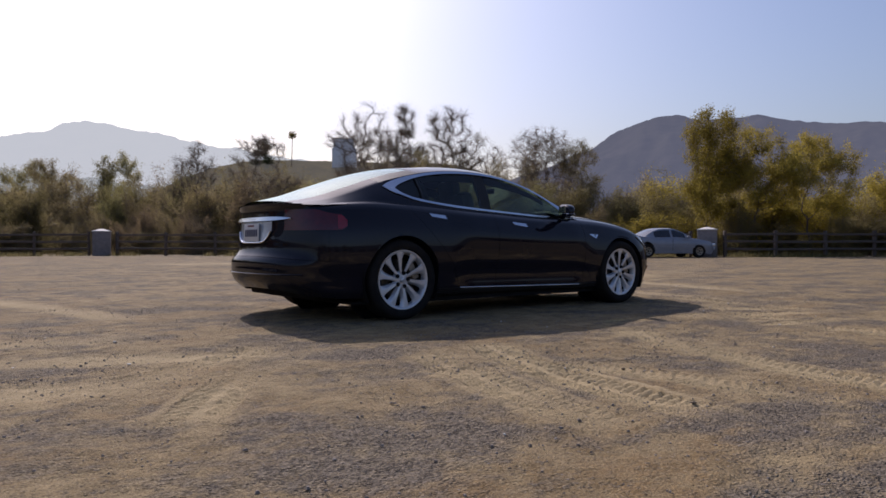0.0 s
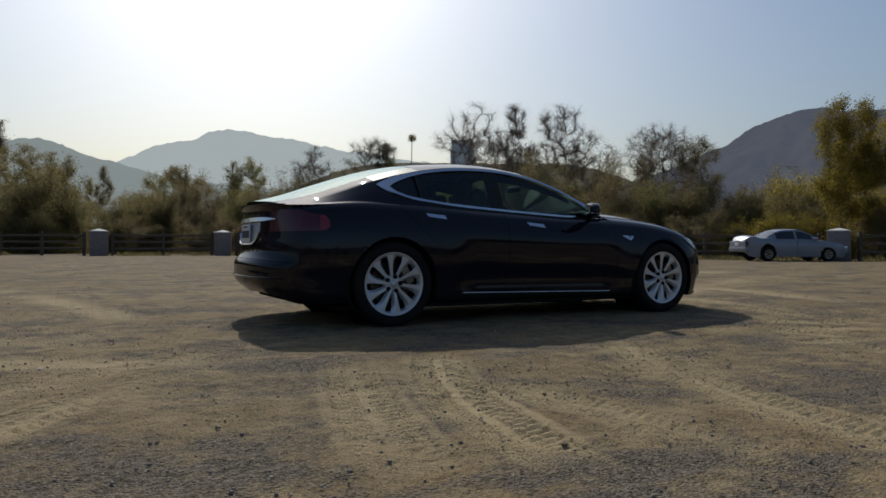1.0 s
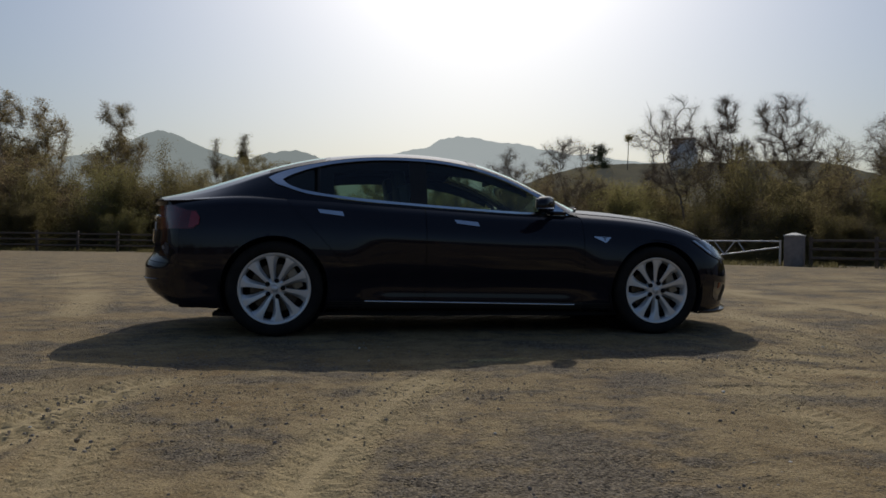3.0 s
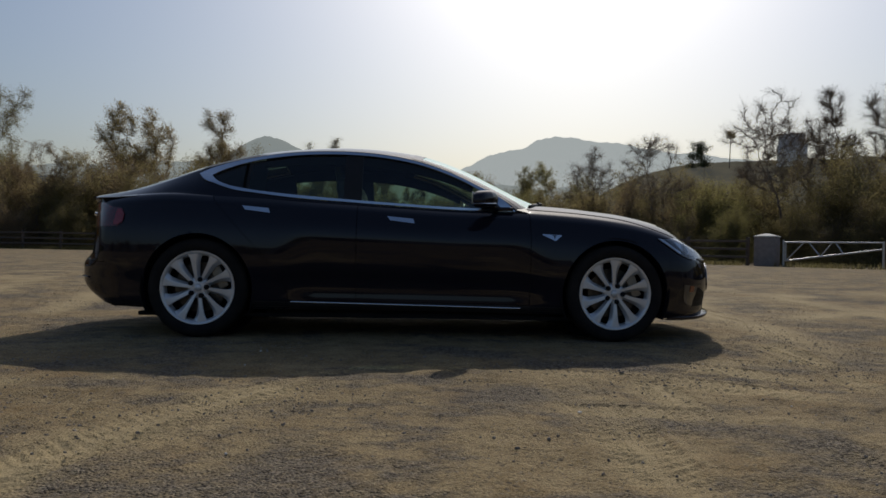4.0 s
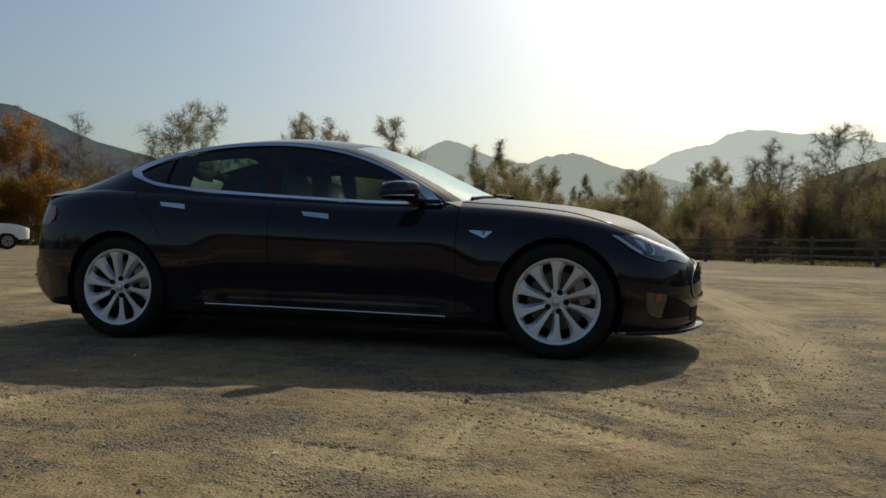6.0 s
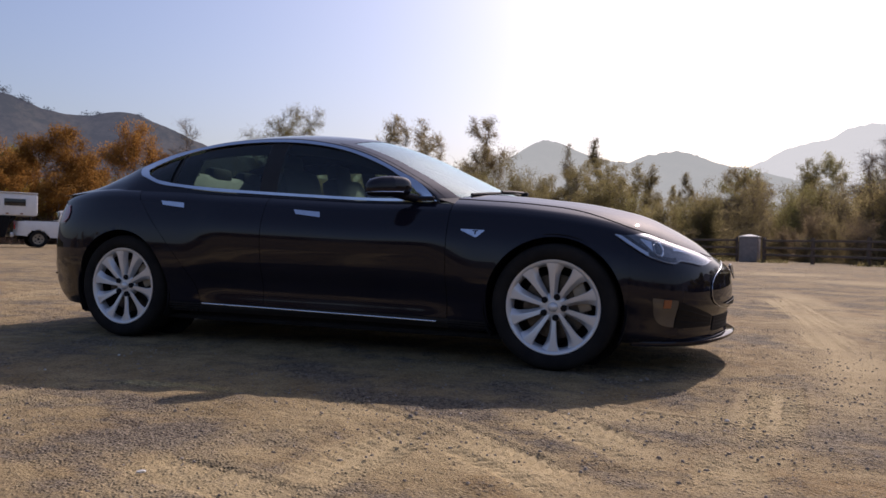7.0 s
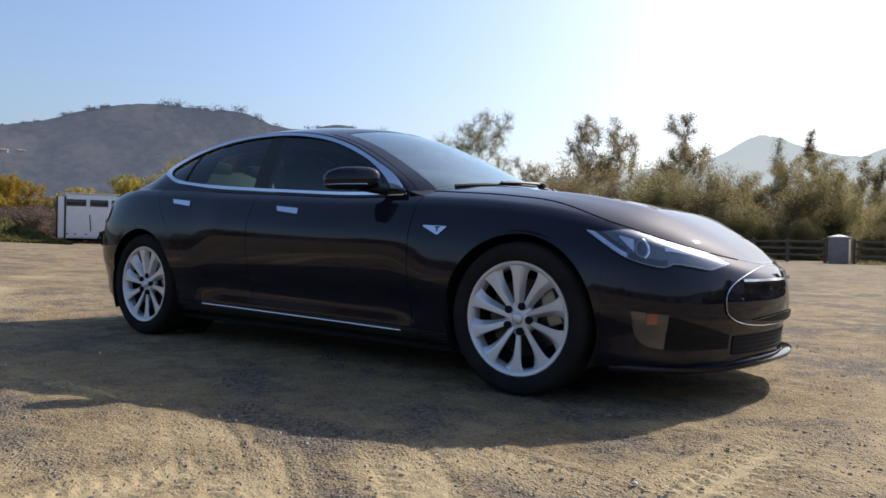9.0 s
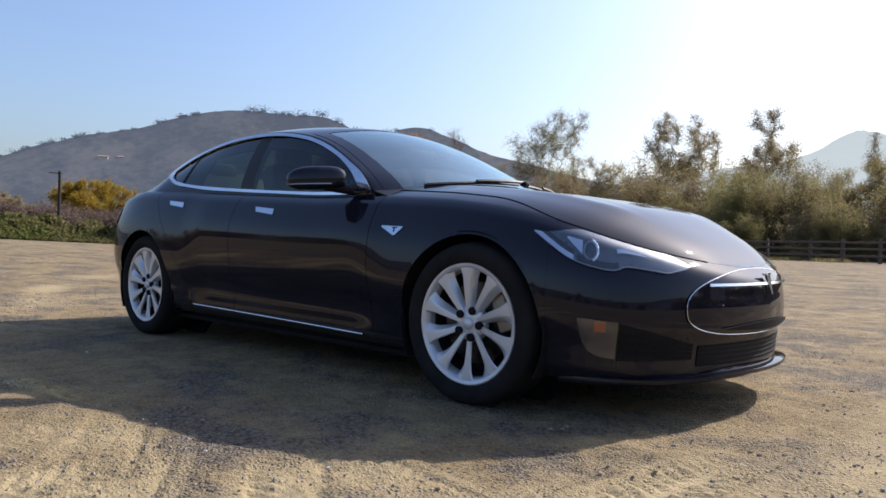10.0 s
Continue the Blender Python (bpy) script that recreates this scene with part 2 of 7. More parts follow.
M_LIME = leafy("lime_leaves", (0.42, 0.335, 0.065), (0.48, 0.37, 0.07), (0.32, 0.28, 0.08), 0.65)
M_MAUVE = leafy("mauve_dry_leaves", (0.2, 0.135, 0.115), (0.24, 0.165, 0.13), (0.17, 0.14, 0.09))
M_IVY = leafy("ivy_leaves", (0.16, 0.18, 0.05), (0.19, 0.15, 0.07), (0.24, 0.23, 0.1))
M_PINE = leafy("dark_evergreen", (0.05, 0.07, 0.035), (0.06, 0.08, 0.04), (0.08, 0.085, 0.05), 0.3)
M_GRASS = leafy("roadside_grass", (0.2, 0.185, 0.07), (0.28, 0.235, 0.11), (0.34, 0.29, 0.16))
M_POLE = solid("tarred_pole", (0.03, 0.025, 0.022), (0.02, 0.018, 0.016), 9, 0.9)
M_PLASTER = solid("pale_house_wall", (0.6, 0.52, 0.45), (0.5, 0.43, 0.37), 3, 0.9)
M_ROOFTILE = solid("house_roof", (0.3, 0.22, 0.18), (0.22, 0.17, 0.14), 8, 0.9)
# haze glow is mixed into all six of these colours as emission
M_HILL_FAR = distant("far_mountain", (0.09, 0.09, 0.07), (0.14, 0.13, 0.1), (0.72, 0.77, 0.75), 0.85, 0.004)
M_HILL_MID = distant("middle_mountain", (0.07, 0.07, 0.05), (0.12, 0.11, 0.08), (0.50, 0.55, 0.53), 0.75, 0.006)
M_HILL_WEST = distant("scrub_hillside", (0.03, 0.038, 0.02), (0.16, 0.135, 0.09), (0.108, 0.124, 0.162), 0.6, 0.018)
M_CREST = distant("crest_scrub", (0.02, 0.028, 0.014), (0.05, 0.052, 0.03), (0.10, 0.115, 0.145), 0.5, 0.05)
M_HILL_EAST = distant("hazy_east_hillside", (0.06, 0.06, 0.04), (0.11, 0.1, 0.075), (0.16, 0.175, 0.23), 0.7, 0.008)
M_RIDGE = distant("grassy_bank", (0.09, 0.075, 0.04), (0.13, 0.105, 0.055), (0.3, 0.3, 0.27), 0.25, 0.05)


# ---- mesh helpers ----
def mesh_of(name, verts, faces, material, smooth=True, sharp=40):
    me = bpy.data.meshes.new(name)
    me.from_pydata([tuple(map(float, v)) for v in verts], [], [tuple(map(int, f)) for f in faces])
    me.materials.append(material)
    if smooth:
        me.polygons.foreach_set("use_smooth", [True] * len(me.polygons))
        me.set_sharp_from_angle(angle=radians(sharp))
    me.update()
    return me


def part(name, data, material, parent, label=""):
    """One mesh object, from a bmesh or a mesh, under a thing or under a part."""
    if isinstance(data, bmesh.types.BMesh):
        me = bpy.data.meshes.new(name)
        data.to_mesh(me)
        data.free()
        me.materials.append(material)
        me.polygons.foreach_set("use_smooth", [True] * len(me.polygons))
        me.set_sharp_from_angle(angle=radians(35))
        data = me
    ob = new(name, data)
    ob.parent = parent
    if label:
        ob["label"] = label
    return ob


def thing(name, label, category, m=None, group="", kind=""):
    ob = new(name)
    ob.empty_display_size = 0.2
    if m is not None:
        ob.matrix_basis = m
    return tagged(ob, label, category, group, kind)


def box(bm, size, at=(0, 0, 0), bevel=0.0, turn=None):
    """Adds a box with bevelled edges to bm."""
    m = Matrix.Translation(at) @ (turn.to_4x4() if turn else Matrix()) @ Matrix.Diagonal((*size, 1))
    made = bmesh.ops.create_cube(bm, size=1, matrix=m)["verts"]
    if bevel:
        edges = list({e for v in made for e in v.link_edges})
        bmesh.ops.bevel(bm, geom=edges, offset=bevel, segments=2, affect="EDGES", profile=0.6)
    return bm


def a_box(size, at=(0, 0, 0), bevel=0.01, turn=None):
    return box(bmesh.new(), size, at, bevel, turn)


def rod(bm, a, b, r0, r1=None, sides=8):
    a, b = Vector(a), Vector(b)
    d = b - a
    q = d.to_track_quat("Z", "Y").to_matrix().to_4x4()
    bmesh.ops.create_cone(bm, cap_ends=True, segments=sides, radius1=r0, radius2=r0 if r1 is None else r1, depth=d.length,
                          matrix=Matrix.Translation((a + b) / 2) @ q)
    return bm


def lathe(profile, material, name, axis="y", steps=48, closed=True):
    """Turns (radius, along) pairs round the y axis."""
    pr = np.array(profile)
    a = np.linspace(0, 2 * math.pi, steps, endpoint=False)
    n = len(pr)
    v = np.zeros((steps, n, 3))
    v[:, :, 0] = np.outer(np.cos(a), pr[:, 0])
    v[:, :, 2] = np.outer(np.sin(a), pr[:, 0])
    v[:, :, 1] = pr[None, :, 1]
    f = []
    for i in range(steps):
        j = (i + 1) % steps
        for k in range(n if closed else n - 1):
            k2 = (k + 1) % n
            f.append((i * n + k, i * n + k2, j * n + k2, j * n + k))
    return mesh_of(name, v.reshape(-1, 3), f, material)


def spline(*knots):
    """A smooth curve through (x, value) knots in rising x, flat beyond the ends."""
    kx = np.array([k[0] for k in knots], float)
    ky = np.array([k[1] for k in knots], float)
    h = np.diff(kx)
    s = np.diff(ky) / h
    d = np.zeros(len(kx))
    d[0], d[-1] = s[0], s[-1]
    for i in range(1, len(kx) - 1):
        d[i] = 0 if s[i - 1] * s[i] <= 0 else (s[i - 1] * h[i] + s[i] * h[i - 1]) / (h[i] + h[i - 1])

    def value(x):
        x = np.clip(np.asarray(x, float), kx[0], kx[-1])
        i = np.clip(np.searchsorted(kx, x, side="right") - 1, 0, len(kx) - 2)
        t = (x - kx[i]) / h[i]
        return ((2 * t**3 - 3 * t**2 + 1) * ky[i] + (t**3 - 2 * t**2 + t) * h[i] * d[i]
                + (-2 * t**3 + 3 * t**2) * ky[i + 1] + (t**3 - t**2) * h[i] * d[i + 1])
    return value


def fade(x, a, b):
    t = np.clip((np.asarray(x, float) - a) / (b - a), 0, 1)
    return t * t * (3 - 2 * t)


def lattice(seed):
    return np.random.RandomState(seed).rand(256, 256)


def value_noise(x, y, seed):
    g = lattice(seed)
    xi, yi = np.floor(x).astype(int), np.floor(y).astype(int)
    u, v = x - xi, y - yi
    u, v = u * u * (3 - 2 * u), v * v * (3 - 2 * v)
    a, b = g[xi % 256, yi % 256], g[(xi + 1) % 256, yi % 256]
    c, d = g[xi % 256, (yi + 1) % 256], g[(xi + 1) % 256, (yi + 1) % 256]
    return a * (1 - u) * (1 - v) + b * u * (1 - v) + c * (1 - u) * v + d * u * v - 0.5


def fbm(x, y, seed, octaves=4):
    return sum(value_noise(x * 2**k + 17.3 * k, y * 2**k + 9.1 * k, seed + k) / 2**k for k in range(octaves))


# ---- ground ----
def lot_height(x, y):
    """The lot's gentle lie: level by the car, rising a little towards the west hedge."""
    return np.clip((-x - 15) / 24, 0, 1.4) * (-0.02 + 0.035 * np.clip(19 - y, 0, 13)) * np.clip((85 + x) / 36, 0, 1)


# tyre tracks: start, end, bow, width, lug spacing, depth
TRACKS = [((-1.79, -2.3), (-2.49, -4.5), -0.135, 0.34, 0.052, 1.2), ((-0.44, -2.4), (-1.39, -5.0), -0.15, 0.34, 0.052, 0.75), ((-2.36, -2.3), (-2.94, -4.4), -0.057, 0.32, 0.056, 0.7),
          ((-2.0, -3.1), (-1.85, -4.7), 0.0, 0.30, 0.056, 0.6), ((0.76, -1.9), (0.76, -4.2), 0.055, 0.30, 0.056, 0.6), ((-0.3, -2.4), (-1.2, -4.0), 0.05, 0.26, 0.056, 0.6),
          ((1.1, -2.15), (2.0, -2.85), 0.03, 0.30, 0.052, 1.0), ((1.28, -2.1), (1.18, -3.2), 0.0, 0.26, 0.056, 0.7), ((0.6, -2.0), (1.6, -2.6), 0.02, 0.28, 0.049, 0.9),
          ((1.35, -1.75), (2.1, -2.35), 0.03, 0.28, 0.052, 1.0), ((1.6, -1.78), (2.6, -1.9), 0.02, 0.26, 0.049, 0.9), ((2.62, -0.6), (2.42, -2.2), 0.03, 0.28, 0.056, 0.9),
          ((2.38, -1.3), (2.30, -2.7), 0.02, 0.26, 0.056, 0.7), ((2.9, -0.5), (3.3, -2.6), 0.1, 0.28, 0.063, 0.8), ((3.2, 6.0), (2.9, 0.4), 0.3, 0.4, 0.070, 0.8),
          ((-4.6, -2.6), (-1.6, -3.6), 0.1, 0.26, 0.059, 0.45), ((0.4, -3.0), (2.4, -3.6), 0.08, 0.24, 0.056, 0.6), ((-4.2, -3.5), (-2.8, -1.7), 0.08, 0.30, 0.059, 0.8), ((-4.3, -2.5), (-3.0, -1.6), -0.06, 0.28, 0.059, 0.7)]
# pale dusty wheel lanes worn over the lot: start, end, bow, width
LANES = [((-7.2, 11.6), (-3.3, 0.2), 0.5, 0.55), ((-8.8, 11.2), (-4.6, -0.8), 0.6, 0.55), ((-9.5, 2.4), (-3.0, -1.0), -0.5, 0.5), ((-11.0, 0.6), (-3.6, -2.6), -0.4, 0.5), ((-6.5, -1.0), (-2.6, -2.3), 0.15, 0.4),
         ((3.4, 9.0), (2.7, -2.0), 0.5, 0.6), ((5.2, 9.0), (4.4, -1.5), 0.6, 0.55), ((12.0, 7.0), (2.4, 2.2), -0.8, 0.6), ((12.5, 4.8), (3.0, 0.4), -0.7, 0.55), ((-16, 8), (-4, 5.5), 0.8, 0.7), ((-2, 14), (16, 10), 1.0, 0.8), ((-12, 17), (8, 19), -1.0, 0.9)]


def track_height(x, y):
    z, dust = np.zeros_like(x), np.zeros_like(x)
    for (ax, ay), (bx, by), bow, width, lug, depth in TRACKS:
        length = math.hypot(bx - ax, by - ay)
        dx, dy = (bx - ax) / length, (by - ay) / length
        along = (x - ax) * dx + (y - ay) * dy
        off = (x - ax) * -dy + (y - ay) * dx - bow * 4 * (along / length) * (1 - along / length)
        inside = fade(np.abs(off), width * 0.5, width * 0.36) * fade(along, -0.1, 0.4) * fade(along, length + 0.3, length - 0.5)
        patchy = np.clip(0.75 + 1.3 * value_noise(along * 1.7 + bow * 90, off * 4, 71), 0, 1)
        tread = np.sin(2 * math.pi * (along + 0.5 * np.abs(off)) / lug) * (np.abs(off) > width * 0.08)
        shoulder = fade(np.abs(off), width * 0.4, width * 0.5) * fade(np.abs(off), width * 0.68, width * 0.55) * fade(along, 0, 0.4) * fade(along, length, length - 0.5)
        z += depth * patchy * (inside * (-0.004 + 0.0125 * np.clip(tread * 1.8 - 0.4, -1, 0.3)) + 0.005 * shoulder)
        dust = np.maximum(dust, depth * patchy * np.maximum(inside, shoulder * 0.6))
    for (ax, ay), (bx, by), bow, width in LANES:
        length = math.hypot(bx - ax, by - ay)
        dx, dy = (bx - ax) / length, (by - ay) / length
        along = (x - ax) * dx + (y - ay) * dy
        off = (x - ax) * -dy + (y - ay) * dx - bow * 4 * (along / length) * (1 - along / length)
        worn = fade(np.abs(off), width * 0.75, width * 0.2) * fade(along, 0, 1.0) * fade(along, length, length - 1.0)
        worn = worn * np.clip(0.55 + 1.1 * value_noise(along * 0.8 + bow * 30, off * 2.5, 72), 0, 1)
        z -= 0.008 * worn
        dust = np.maximum(dust, 0.75 * worn)
    return z, dust


def build_ground():
    def axis(lo, hi, step, near, far):
        mid = np.arange(lo, hi, step)
        up, down, s = [mid[-1]], [mid[0]], step
        while up[-1] < far:
            s *= 1.16
            up.append(up[-1] + s)
        s = step
        while down[-1] > near:
            s *= 1.16
            down.append(down[-1] - s)
        return np.concatenate([down[:0:-1], mid, up[1:]])
    gx = axis(-4.9, 4.2, 0.0145, -4200, 4200)
    gy = axis(-5.0, -0.9, 0.0145, -900, 4200)
    x, y = np.meshgrid(gx, gy, indexing="ij")
    near = np.exp(-np.clip(np.hypot(x, y + 2) - 6, 0, 1e4) / 12)
    z = lot_height(x, y) + 0.012 * fbm(x * 0.7, y * 0.9, 3) * np.clip(near * 1.5, 0, 1)
    z += near * (0.015 * fbm(x * 2.6, y * 4.0, 21, 4) + 0.0075 * fbm(x * 14, y * 17, 33, 3))
    ruts, dust = track_height(x, y)
    z += ruts
    # level under the car's wheels
    for wx in (-1.48, 1.48):
        for wy in (-0.83, 0.83):
            z *= 1 - np.exp(-((x - wx) ** 2 + (y - wy) ** 2) / 0.05)
    n, m = x.shape
    v = np.stack([x, y, z], -1).reshape(-1, 3)
    i = np.arange(n * m).reshape(n, m)
    f = np.stack([i[:-1, :-1], i[1:, :-1], i[1:, 1:], i[:-1, 1:]], -1).reshape(-1, 4)
    me = bpy.data.meshes.new("ground")
    me.vertices.add(len(v))
    me.vertices.foreach_set("co", v.ravel())
    me.loops.add(f.size)
    me.loops.foreach_set("vertex_index", f.ravel().astype(np.int32))
    me.polygons.add(len(f))
    me.polygons.foreach_set("loop_start", np.arange(0, f.size, 4, dtype=np.int32))
    me.polygons.foreach_set("use_smooth", np.ones(len(f), bool))
    me.materials.append(M_GROUND)
    me.update(calc_edges=True)
    me.attributes.new("dust", "FLOAT", "POINT").data.foreach_set("value", dust.astype(np.float32).ravel())
    return tagged(new("ground", me), "tan packed dirt and gravel lot with tyre tracks", "ground", kind="structure")


build_ground()


def scattered_stones(name, count, lo, hi, power, material, label, seed, spread, fine_chips=False):
    """Loose stones strewn on the lot, one mesh of many small uneven lumps."""
    r = np.random.RandomState(seed)
    bm = bmesh.new()
    if fine_chips:
        bmesh.ops.create_cone(bm, cap_ends=True, segments=4, radius1=1, radius2=0.55, depth=1.3)
        bmesh.ops.triangulate(bm, faces=bm.faces)
    else:
        bmesh.ops.create_icosphere(bm, subdivisions=1, radius=1)
    base = np.array([v.co for v in bm.verts])
    tri = np.array([[v.index for v in f.verts] for f in bm.faces])
    bm.free()
    x = r.uniform(spread[0], spread[1], count)
    y = r.uniform(spread[2], spread[3], count)
    keep = (fbm(x * 0.8, y * 1.5, 60 + seed, 3) > r.uniform(-0.45, 0.25, count)) & ~((np.abs(x) < 2.3) & (np.abs(y) < 0.9))
    x, y = x[keep], y[keep]
    n = len(x)
    size = lo + (hi - lo) * r.rand(n) ** power
    a = r.uniform(0, 6.28, n)
    sc = np.stack([r.uniform(0.7, 1.3, n), r.uniform(0.6, 1.1, n), r.uniform(0.35, 0.75, n)], -1) * size[:, None]
    p = base[None] * (1 + 0.28 * (r.rand(n, len(base), 1) - 0.5)) * sc[:, None]
    c, s = np.cos(a)[:, None], np.sin(a)[:, None]
    v = np.stack([p[..., 0] * c - p[..., 1] * s + x[:, None], p[..., 0] * s + p[..., 1] * c + y[:, None],
                  p[..., 2] + (size * 0.15)[:, None] + lot_height(x, y)[:, None]], -1)
    f = tri[None] + (np.arange(n) * len(base))[:, None, None]
    me = mesh_of(name, v.reshape(-1, 3), f.reshape(-1, 3), material, smooth=False)
    return tagged(new(name, me), label, "gravel", kind="stuff")


scattered_stones("gravel", 50000, 0.0022, 0.0095, 4.5, M_STONE, "grey loose gravel chips lying on the dirt", 5, (-6, 5, -5.3, 2), True)
scattered_stones("dirt_clods", 220, 0.005, 0.020, 4.0, M_CLOD, "dark dirt clods scattered over the lot", 8, (-8, 7, -5, 6))
scattered_stones("pale_stones", 70, 0.006, 0.016, 3.0, M_CAP, "pale stones scattered over the dirt", 9, (-6, 5, -5, 1))

# ---- the black car: surfaces ----
# The car stands on z = 0, heading +x, its wheels 2.96 m apart.
HALF_W = spline((-2.6, 0.965), (-1.48, 0.978), (-0.6, 0.957), (0.3, 0.952), (1.48, 0.966), (2.5, 0.96))
NOSE, TAIL = 2.415, -2.52


def plan_outline():
    a = np.linspace(0, math.pi / 2, 700)
    fx, fy = 1.5 + (NOSE - 1.5) * np.cos(a) ** (2 / 3.4), np.sin(a) ** (2 / 1.8)
    rx, ry = -1.3 + (TAIL + 1.3) * np.cos(a) ** (2 / 3.7), np.sin(a) ** (2 / 2.5)
    mx = np.linspace(1.5, -1.3, 400)[1:-1]
    x = np.concatenate([fx, mx, rx[::-1]])
    y = np.concatenate([fy, np.ones(len(mx)), ry[::-1]]) * HALF_W(x)
    d = np.concatenate([[0], np.cumsum(np.hypot(np.diff(x), np.diff(y)))])
    u = np.linspace(0, d[-1], 900)
    x, y = np.interp(u, d, x), np.interp(u, d, y)
    tx, ty = np.gradient(x, u), np.gradient(y, u)
    k = np.hypot(tx, ty)
    nx, ny = -ty / k * -1, tx / k * -1
    return u, x, y, nx, ny


OU, OX, OY, ONX, ONY = plan_outline()
END = OU[-1]
SHOULDER = spline((-2.54, 0.985), (-2.3, 0.985), (-2.08, 0.988), (-1.68, 1.006), (-1.3, 0.996), (-0.9, 0.98), (-0.46, 0.96), (0, 0.938),
                  (0.3, 0.925), (0.76, 0.918), (1.0, 0.905), (1.3, 0.885), (1.55, 0.855), (1.75, 0.82), (2.0, 0.762), (2.2, 0.698), (2.32, 0.65), (2.42, 0.61))
SKIRT = spline((-2.54, 0.275), (-2.4, 0.235), (-2.2, 0.212), (-1.9, 0.2), (-1, 0.2), (0, 0.2), (1, 0.19), (1.9, 0.17), (2.2, 0.165), (2.40, 0.185))
IN_SIDE = spline((0, 0.085), (0.06, 0.055), (0.14, 0.045), (0.24, 0.034), (0.36, 0.010), (0.48, 0.0), (0.60, 0.004), (0.75, 0.022), (0.88, 0.058), (0.95, 0.085), (1, 0.128))
IN_DOOR = spline((0, 0.085), (0.05, 0.054), (0.10, 0.055), (0.18, 0.060), (0.28, 0.050), (0.38, 0.024), (0.50, 0.008), (0.66, 0.0), (0.78, 0.014), (0.88, 0.047), (0.95, 0.079), (1, 0.128))
IN_REAR = spline((0, 0.12), (0.10, 0.03), (0.16, 0.006), (0.28, 0.0), (0.35, 0.004), (0.38, 0.016), (0.43, 0.045), (0.6, 0.068), (0.85, 0.084), (0.94, 0.088), (1, 0.068))
IN_NOSE = spline((0, 0.02), (0.07, 0.03), (0.3, 0.02), (0.45, 0.0), (0.7, 0.005), (0.9, 0.03), (1, 0.075))
CROWN = spline((-2.54, 0.012), (-2.35, 0.03), (-2.1, 0.05), (-1, 0.08), (0.7, 0.088), (1.0, 0.088), (1.4, 0.084), (1.6, 0.089), (1.8, 0.091), (2.0, 0.096), (2.2, 0.078), (2.31, 0.046), (2.39, 0.0))


def u_of_x(x):
    return np.interp(-np.asarray(x, float), -OX, OU)


def wall(u, t, out=0.0):
    """The car's side, nose and tail: u runs along its plan from the nose's middle (minus: the left side), t from skirt to shoulder."""
    u, t = np.broadcast_arrays(np.asarray(u, float), np.asarray(t, float))
    side = np.where(u < 0, 1.0, -1.0)
    k = np.abs(u)
    x, y, nx, ny = (np.interp(k, OU, q) for q in (OX, OY, ONX, ONY))
    rear, nose = fade(x, -2.15, -2.45), fade(x, 2.1, 2.4)
    door = fade(x, -0.98, -0.65) * fade(x, 1.05, 0.7)
    inset = (IN_SIDE(t) * (1 - door) + IN_DOOR(t) * door) * (1 - rear) * (1 - nose) + IN_REAR(t) * rear + IN_NOSE(t) * nose - out
    z = SKIRT(x) + t * (SHOULDER(x) - SKIRT(x))
    return np.stack([x - nx * inset, (y - ny * inset) * side, z], -1)


def t_of_z(u, z):
    x = np.interp(np.abs(u), OU, OX)
    return (np.asarray(z, float) - SKIRT(x)) / (SHOULDER(x) - SKIRT(x))


def deck(u, q, up=0.0):
    """Bonnet and boot lid: q from the right shoulder (-1) to the left (1)."""
    u, q = np.broadcast_arrays(np.asarray(u, float), np.asarray(q, float))
    s = wall(np.abs(u), 1.0)
    x = np.interp(np.abs(u), OU, OX)
    crease = 0.007 * np.exp(-((np.abs(q) - 0.60) / 0.09) ** 2) * fade(x, 0.7, 1.1) * fade(x, 2.25, 1.9)
    return np.stack([s[..., 0], -s[..., 1] * q, s[..., 2] + up + CROWN(x) * (1 - np.abs(q) ** 4.0) + crease], -1)


RAIL_Y = spline((-2.3, 0.60), (-1.9, 0.62), (-1.55, 0.64), (-1.34, 0.642), (-0.94, 0.635), (-0.53, 0.64), (-0.13, 0.655), (0.08, 0.67), (0.28, 0.70), (0.5, 0.745), (0.78, 0.825))
RAIL_Z = spline((-2.3, 0.998), (-2.0, 1.050), (-1.8, 1.114), (-1.55, 1.204), (-1.34, 1.263), (-1.14, 1.307), (-0.94, 1.34), (-0.53, 1.362), (-0.13, 1.333), (0.08, 1.29),
                (0.28, 1.222), (0.485, 1.125), (0.69, 1.006), (0.78, 0.938))
ROOF_Z = spline((-2.45, 1.028), (-2.165, 1.101), (-1.944, 1.177), (-1.724, 1.251), (-1.5, 1.321), (-1.28, 1.374), (-1.06, 1.408), (-0.84, 1.429), (-0.5, 1.450), (-0.18, 1.436),
                (0.043, 1.408), (0.265, 1.350), (0.487, 1.264), (0.708, 1.158), (0.93, 1.055), (1.08, 1.0))
BEND = spline((-2.3, -0.14), (-1.9, -0.06), (-1.4, 0.0), (-0.2, 0.0), (0.08, 0.08), (0.28, 0.18), (0.5, 0.26), (0.78, 0.30))


